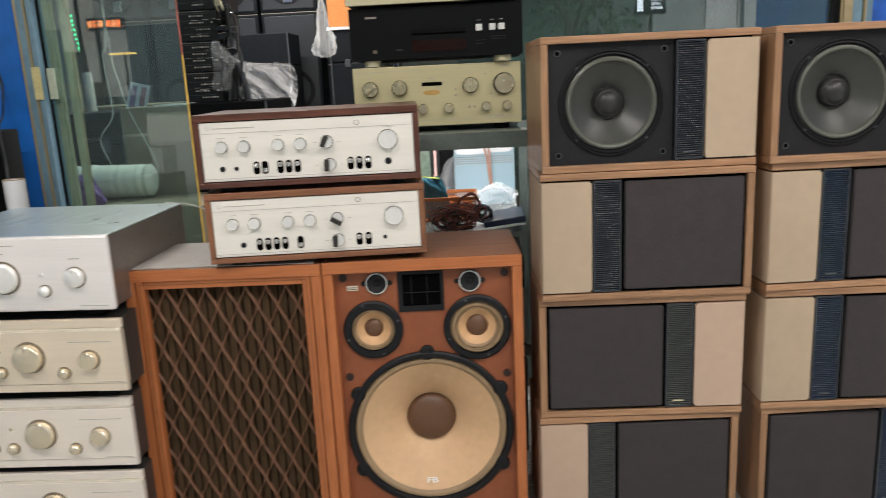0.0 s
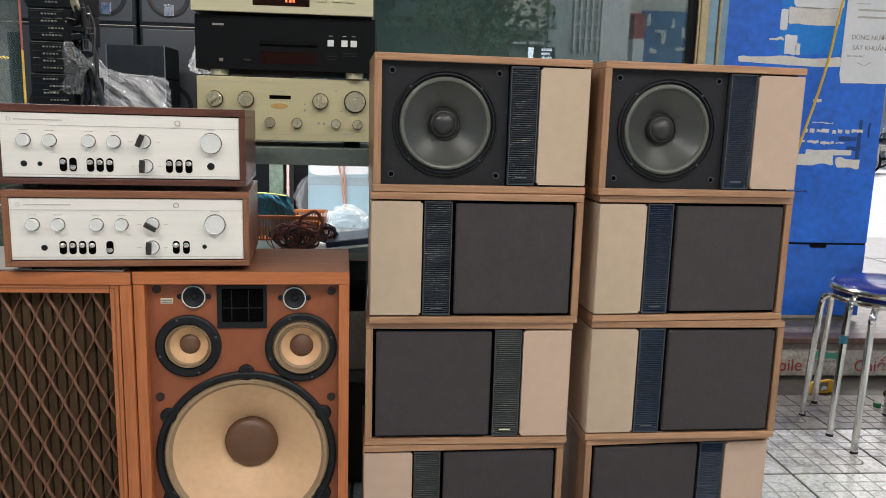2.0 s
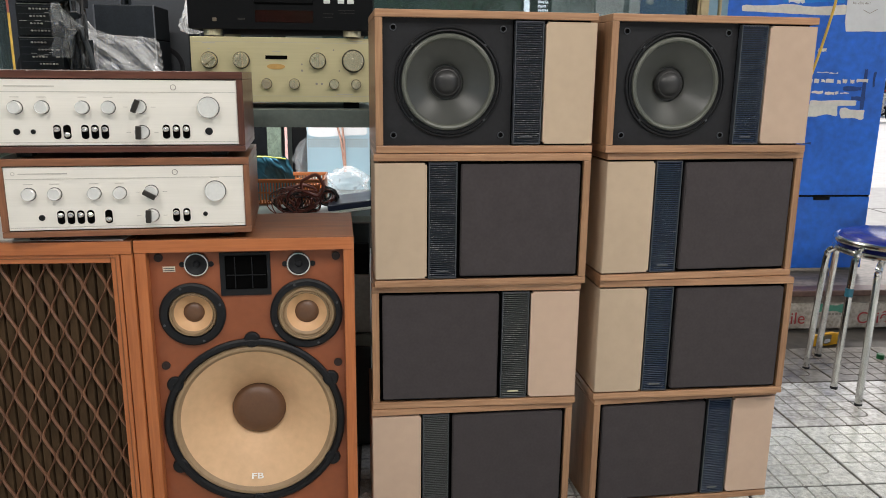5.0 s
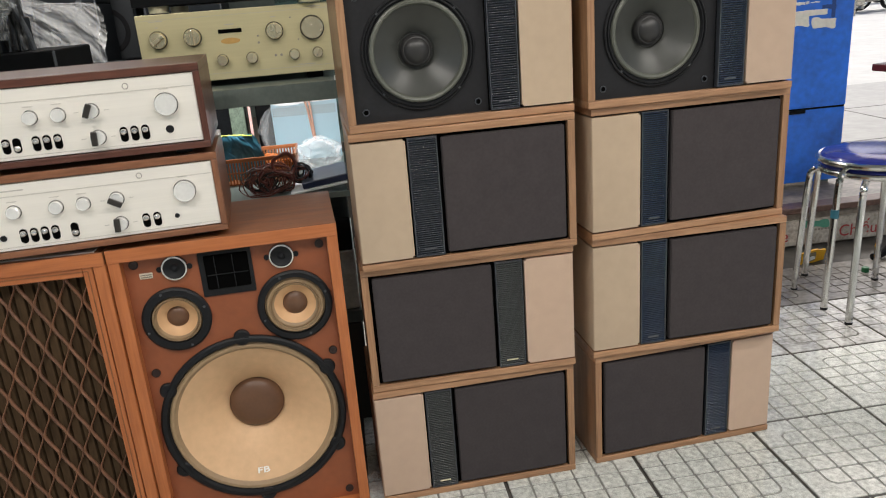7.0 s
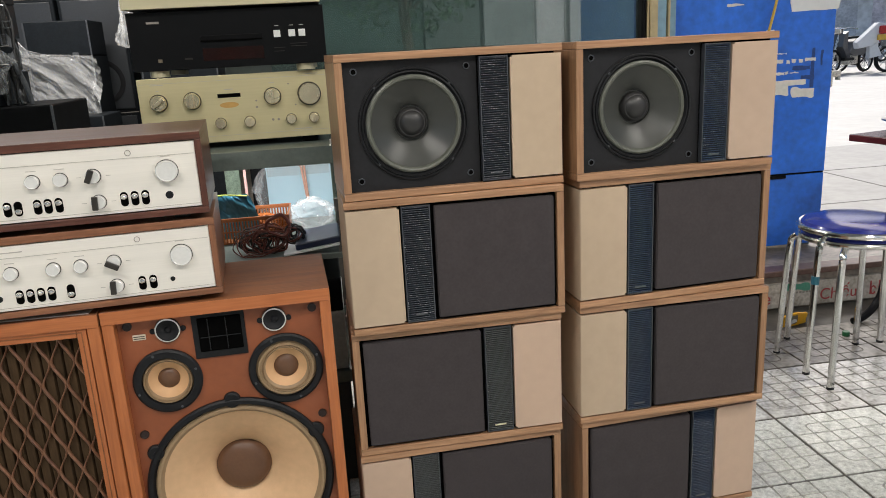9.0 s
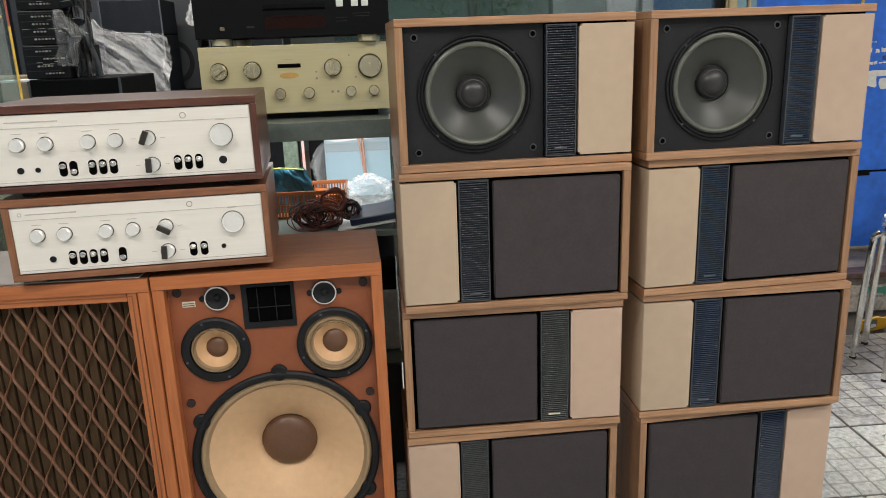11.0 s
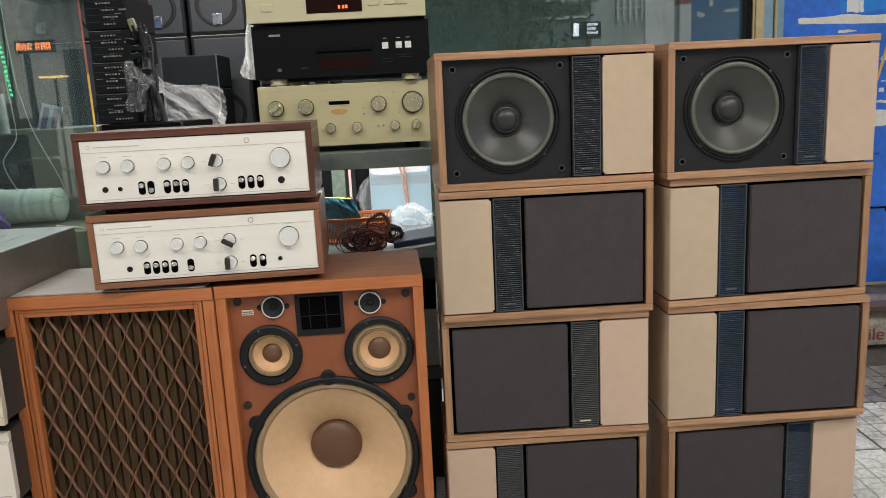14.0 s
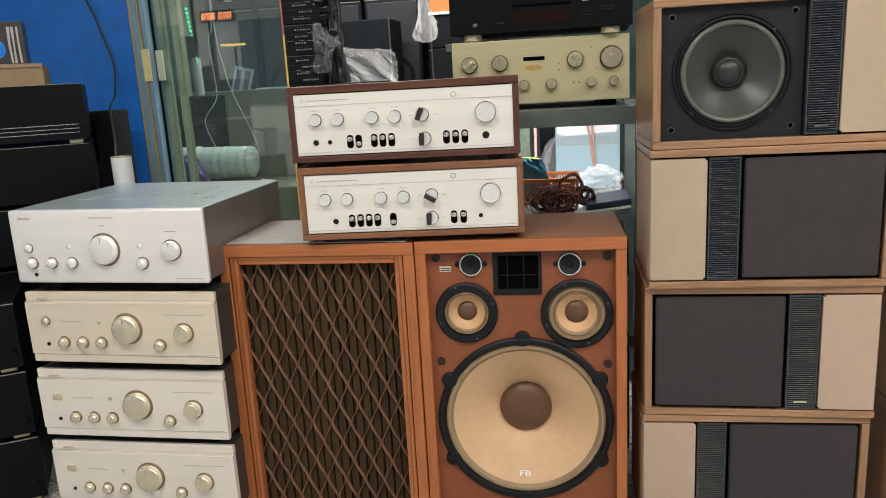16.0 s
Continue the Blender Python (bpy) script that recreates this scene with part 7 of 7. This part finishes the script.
street_tree(1.55, -6.4, 4, "small leafy street tree across the road")
street_tree(-1.4, -7.4, 9, "small leafy street tree across the road")
sign = thing("led_sign", pose(-3.70, -2.77, 1.716), "red and orange running letter sign on a post", "sign")
part("case", box(-0.19, 0.19, -0.05, 0, -0.06, 0.06), BLACK, sign)
LED_RED, LED_ORANGE = glow("red_led", (1.0, 0.20, 0.04), 11), glow("orange_led", (1.0, 0.34, 0.12), 11)
for k, a in enumerate((-0.17, -0.115, -0.06, 0.02, 0.075, 0.125)):
    led = LED_RED if k % 2 else LED_ORANGE
    for b0, b1, c0, c1 in ((0, 0.009, -0.035, 0.035), (0.028, 0.037, -0.035, 0.035), (0.011, 0.026, 0.024, 0.035), (0.011, 0.026, -0.014, -0.003)):
        part("letter_bar", box(a + b0, a + b1, 0.002, 0.006, c0, c1), led, sign)
part("post", tube([(-0.1, -0.03, -0.06), (-0.1, -0.03, -1.728)], 0.03, 8), BLACK, sign)
strip_l = thing("led_strip", pose(-3.99, -2.77, 0), "green running light strip on a pole", "light")
part("pole", tube([(0, -0.03, -0.012), (0, -0.03, 2.2)], 0.02, 8), BLACK, strip_l)
LED_GREEN = glow("green_led", (0.05, 1.0, 0.35), 10)
for k in range(13):
    part("diode", box(-0.012 - 0.004 * k, 0.012 - 0.004 * k, 0.0, 0.006, 1.25 + k * 0.046, 1.272 + k * 0.046), LED_GREEN, strip_l)
bar = thing("lamp_strip", pose(-3.545, -2.77, 1.418), "short warm lamp strip on a bracket", "light")
part("bar", box(-0.15, 0.14, 0.0, 0.006, -0.012, 0.008), glow("warm_strip", (1.0, 0.62, 0.15), 6), bar)
part("bracket", tube([(0, -0.02, -0.01), (0, -0.02, -1.43)], 0.015, 6), BLACK, bar)
lit = thing("lit_sign", pose(1.822, -1.92, 1.668), "small lit sign with white letters on a pole", "sign")
part("case", box(-0.17, 0.13, -0.03, 0, -0.135, 0.035), BLACK, lit)
part("mark_bar", box(-0.15, -0.095, 0.002, 0.006, -0.10, 0.025), glow("white_letters", (0.85, 0.9, 1.0), 5), lit)
for z, n in ((-0.005, 5), (-0.045, 4), (-0.085, 5)):
    for k in range(n):
        part("letter_bar", box(-0.01 + k * 0.022, 0.006 + k * 0.022, 0.002, 0.006, z, z + 0.024), glow("white_letters", (0.85, 0.9, 1.0), 4), lit)
part("post", tube([(0, -0.06, 0.03), (0, -0.06, -1.68)], 0.018, 8), RIMGREY, lit)

# bodies for all the tubes, the added inner pair too
for tx, ty, tz, watts in TUBES:
    lampo = thing("tube_lamp", pose(tx, ty, tz), "white fluorescent tube lamp under the ceiling, out of view", "lamp")
    part("housing", box(-0.62, 0.62, -0.03, 0.03, 0.02, 0.0905, 0.006), WHITE_KEY, lampo)
    part("tube", tube([(-0.58, 0, -0.02), (0.58, 0, -0.02)], 0.014, 12), glow("tube_white", (1.0, 0.97, 0.91), 6), lampo, "", True)
    for s in (-0.6, 0.6):
        part("holder", box(s - 0.012, s + 0.012, -0.015, 0.015, -0.036, 0.021), WHITE_KEY, lampo)

# ---- floor tiles ----
T = 0.3045


def tile_mesh(top, groove, bed=False):
    """A square tile with raised fields between grooves; a soiled and shaded one lies on a dark bed."""
    bm = bmesh.new()
    if bed:
        add_box(bm, 0.0001, T - 0.0001, 0.0001, T - 0.0001, -0.0058, -0.0048)
    add_box(bm, 0.0026, T - 0.0026, 0.0026, T - 0.0026, -0.006, -0.0022)
    for f in bm.faces:
        f.material_index = 1

    def pad(outline):
        low, top = [[bm.verts.new((x, y, z)) for x, y in outline(e)] for e, z in ((G, -0.0024), (G + 0.0009, 0.0))]
        for i in range(len(low)):
            j = (i + 1) % len(low)
            bm.faces.new((low[i], low[j], top[j], top[i]))
        bm.faces.new(top)

    G, q, R = 0.0019, T / 6, 0.021

    def cell(c, r):
        return lambda e: rounded_outline(c * q + e, (c + 1) * q - e, r * q + e, (r + 1) * q - e, 0.003, 1)

    def arc(rad, a0, a1):
        return [(q + R + rad * math.cos(radians(a0 + (a1 - a0) * k / 5)), q + R + rad * math.sin(radians(a0 + (a1 - a0) * k / 5))) for k in range(6)]

    def turned(points, fx, fy):
        """The corner shape set into one of the four corners."""
        def outline(e):
            pts = [(T - x if fx else x, T - y if fy else y) for x, y in points(e)]
            return pts[::-1] if fx != fy else pts
        return outline

    # a rounded ring one sixth in, crossed by three straight lines each way
    for c in range(6):
        for r in range(6):
            edge_c, edge_r = c in (0, 5), r in (0, 5)
            if (edge_c and r in (2, 3)) or (edge_r and c in (2, 3)) or (not edge_c and not edge_r and not (c in (1, 4) and r in (1, 4))):
                pad(cell(c, r))
    for fx in (False, True):
        for fy in (False, True):
            pad(turned(lambda e: [(e, e), (2 * q - e, e), (2 * q - e, q - e)] + arc(R + e, 270, 180) + [(q - e, 2 * q - e), (e, 2 * q - e)], fx, fy))
            pad(turned(lambda e: arc(R - e, 180, 270) + [(2 * q - e, q + e), (2 * q - e, 2 * q - e), (q + e, 2 * q - e)], fx, fy))
    for v in bm.verts:
        if v.co.z > -0.0045 or not bed:
            v.co.x, v.co.y = T / 2 + (v.co.x - T / 2) * 0.985, T / 2 + (v.co.y - T / 2) * 0.985
    me = bpy.data.meshes.new("tile")
    bmesh.ops.recalc_face_normals(bm, faces=bm.faces[:])
    bm.to_mesh(me)
    bm.free()
    me.materials.append(top)
    me.materials.append(groove)
    return me


# rows near the step take soiled tiles with shade in their colour
tile_clean, tile_dirty_shaded, tile_grimy_shaded = tile_mesh(TILE, TILE_GROOVE), tile_mesh(TILE_DIRTY_SHADED, TILE_GROOVE_DIRTY, True), tile_mesh(TILE_GRIMY_SHADED, TILE_GROOVE_DIRTY, True)
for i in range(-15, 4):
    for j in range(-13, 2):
        t = new("tile", tile_clean if j < 0 or i < -2 else tile_grimy_shaded if j else tile_dirty_shaded)
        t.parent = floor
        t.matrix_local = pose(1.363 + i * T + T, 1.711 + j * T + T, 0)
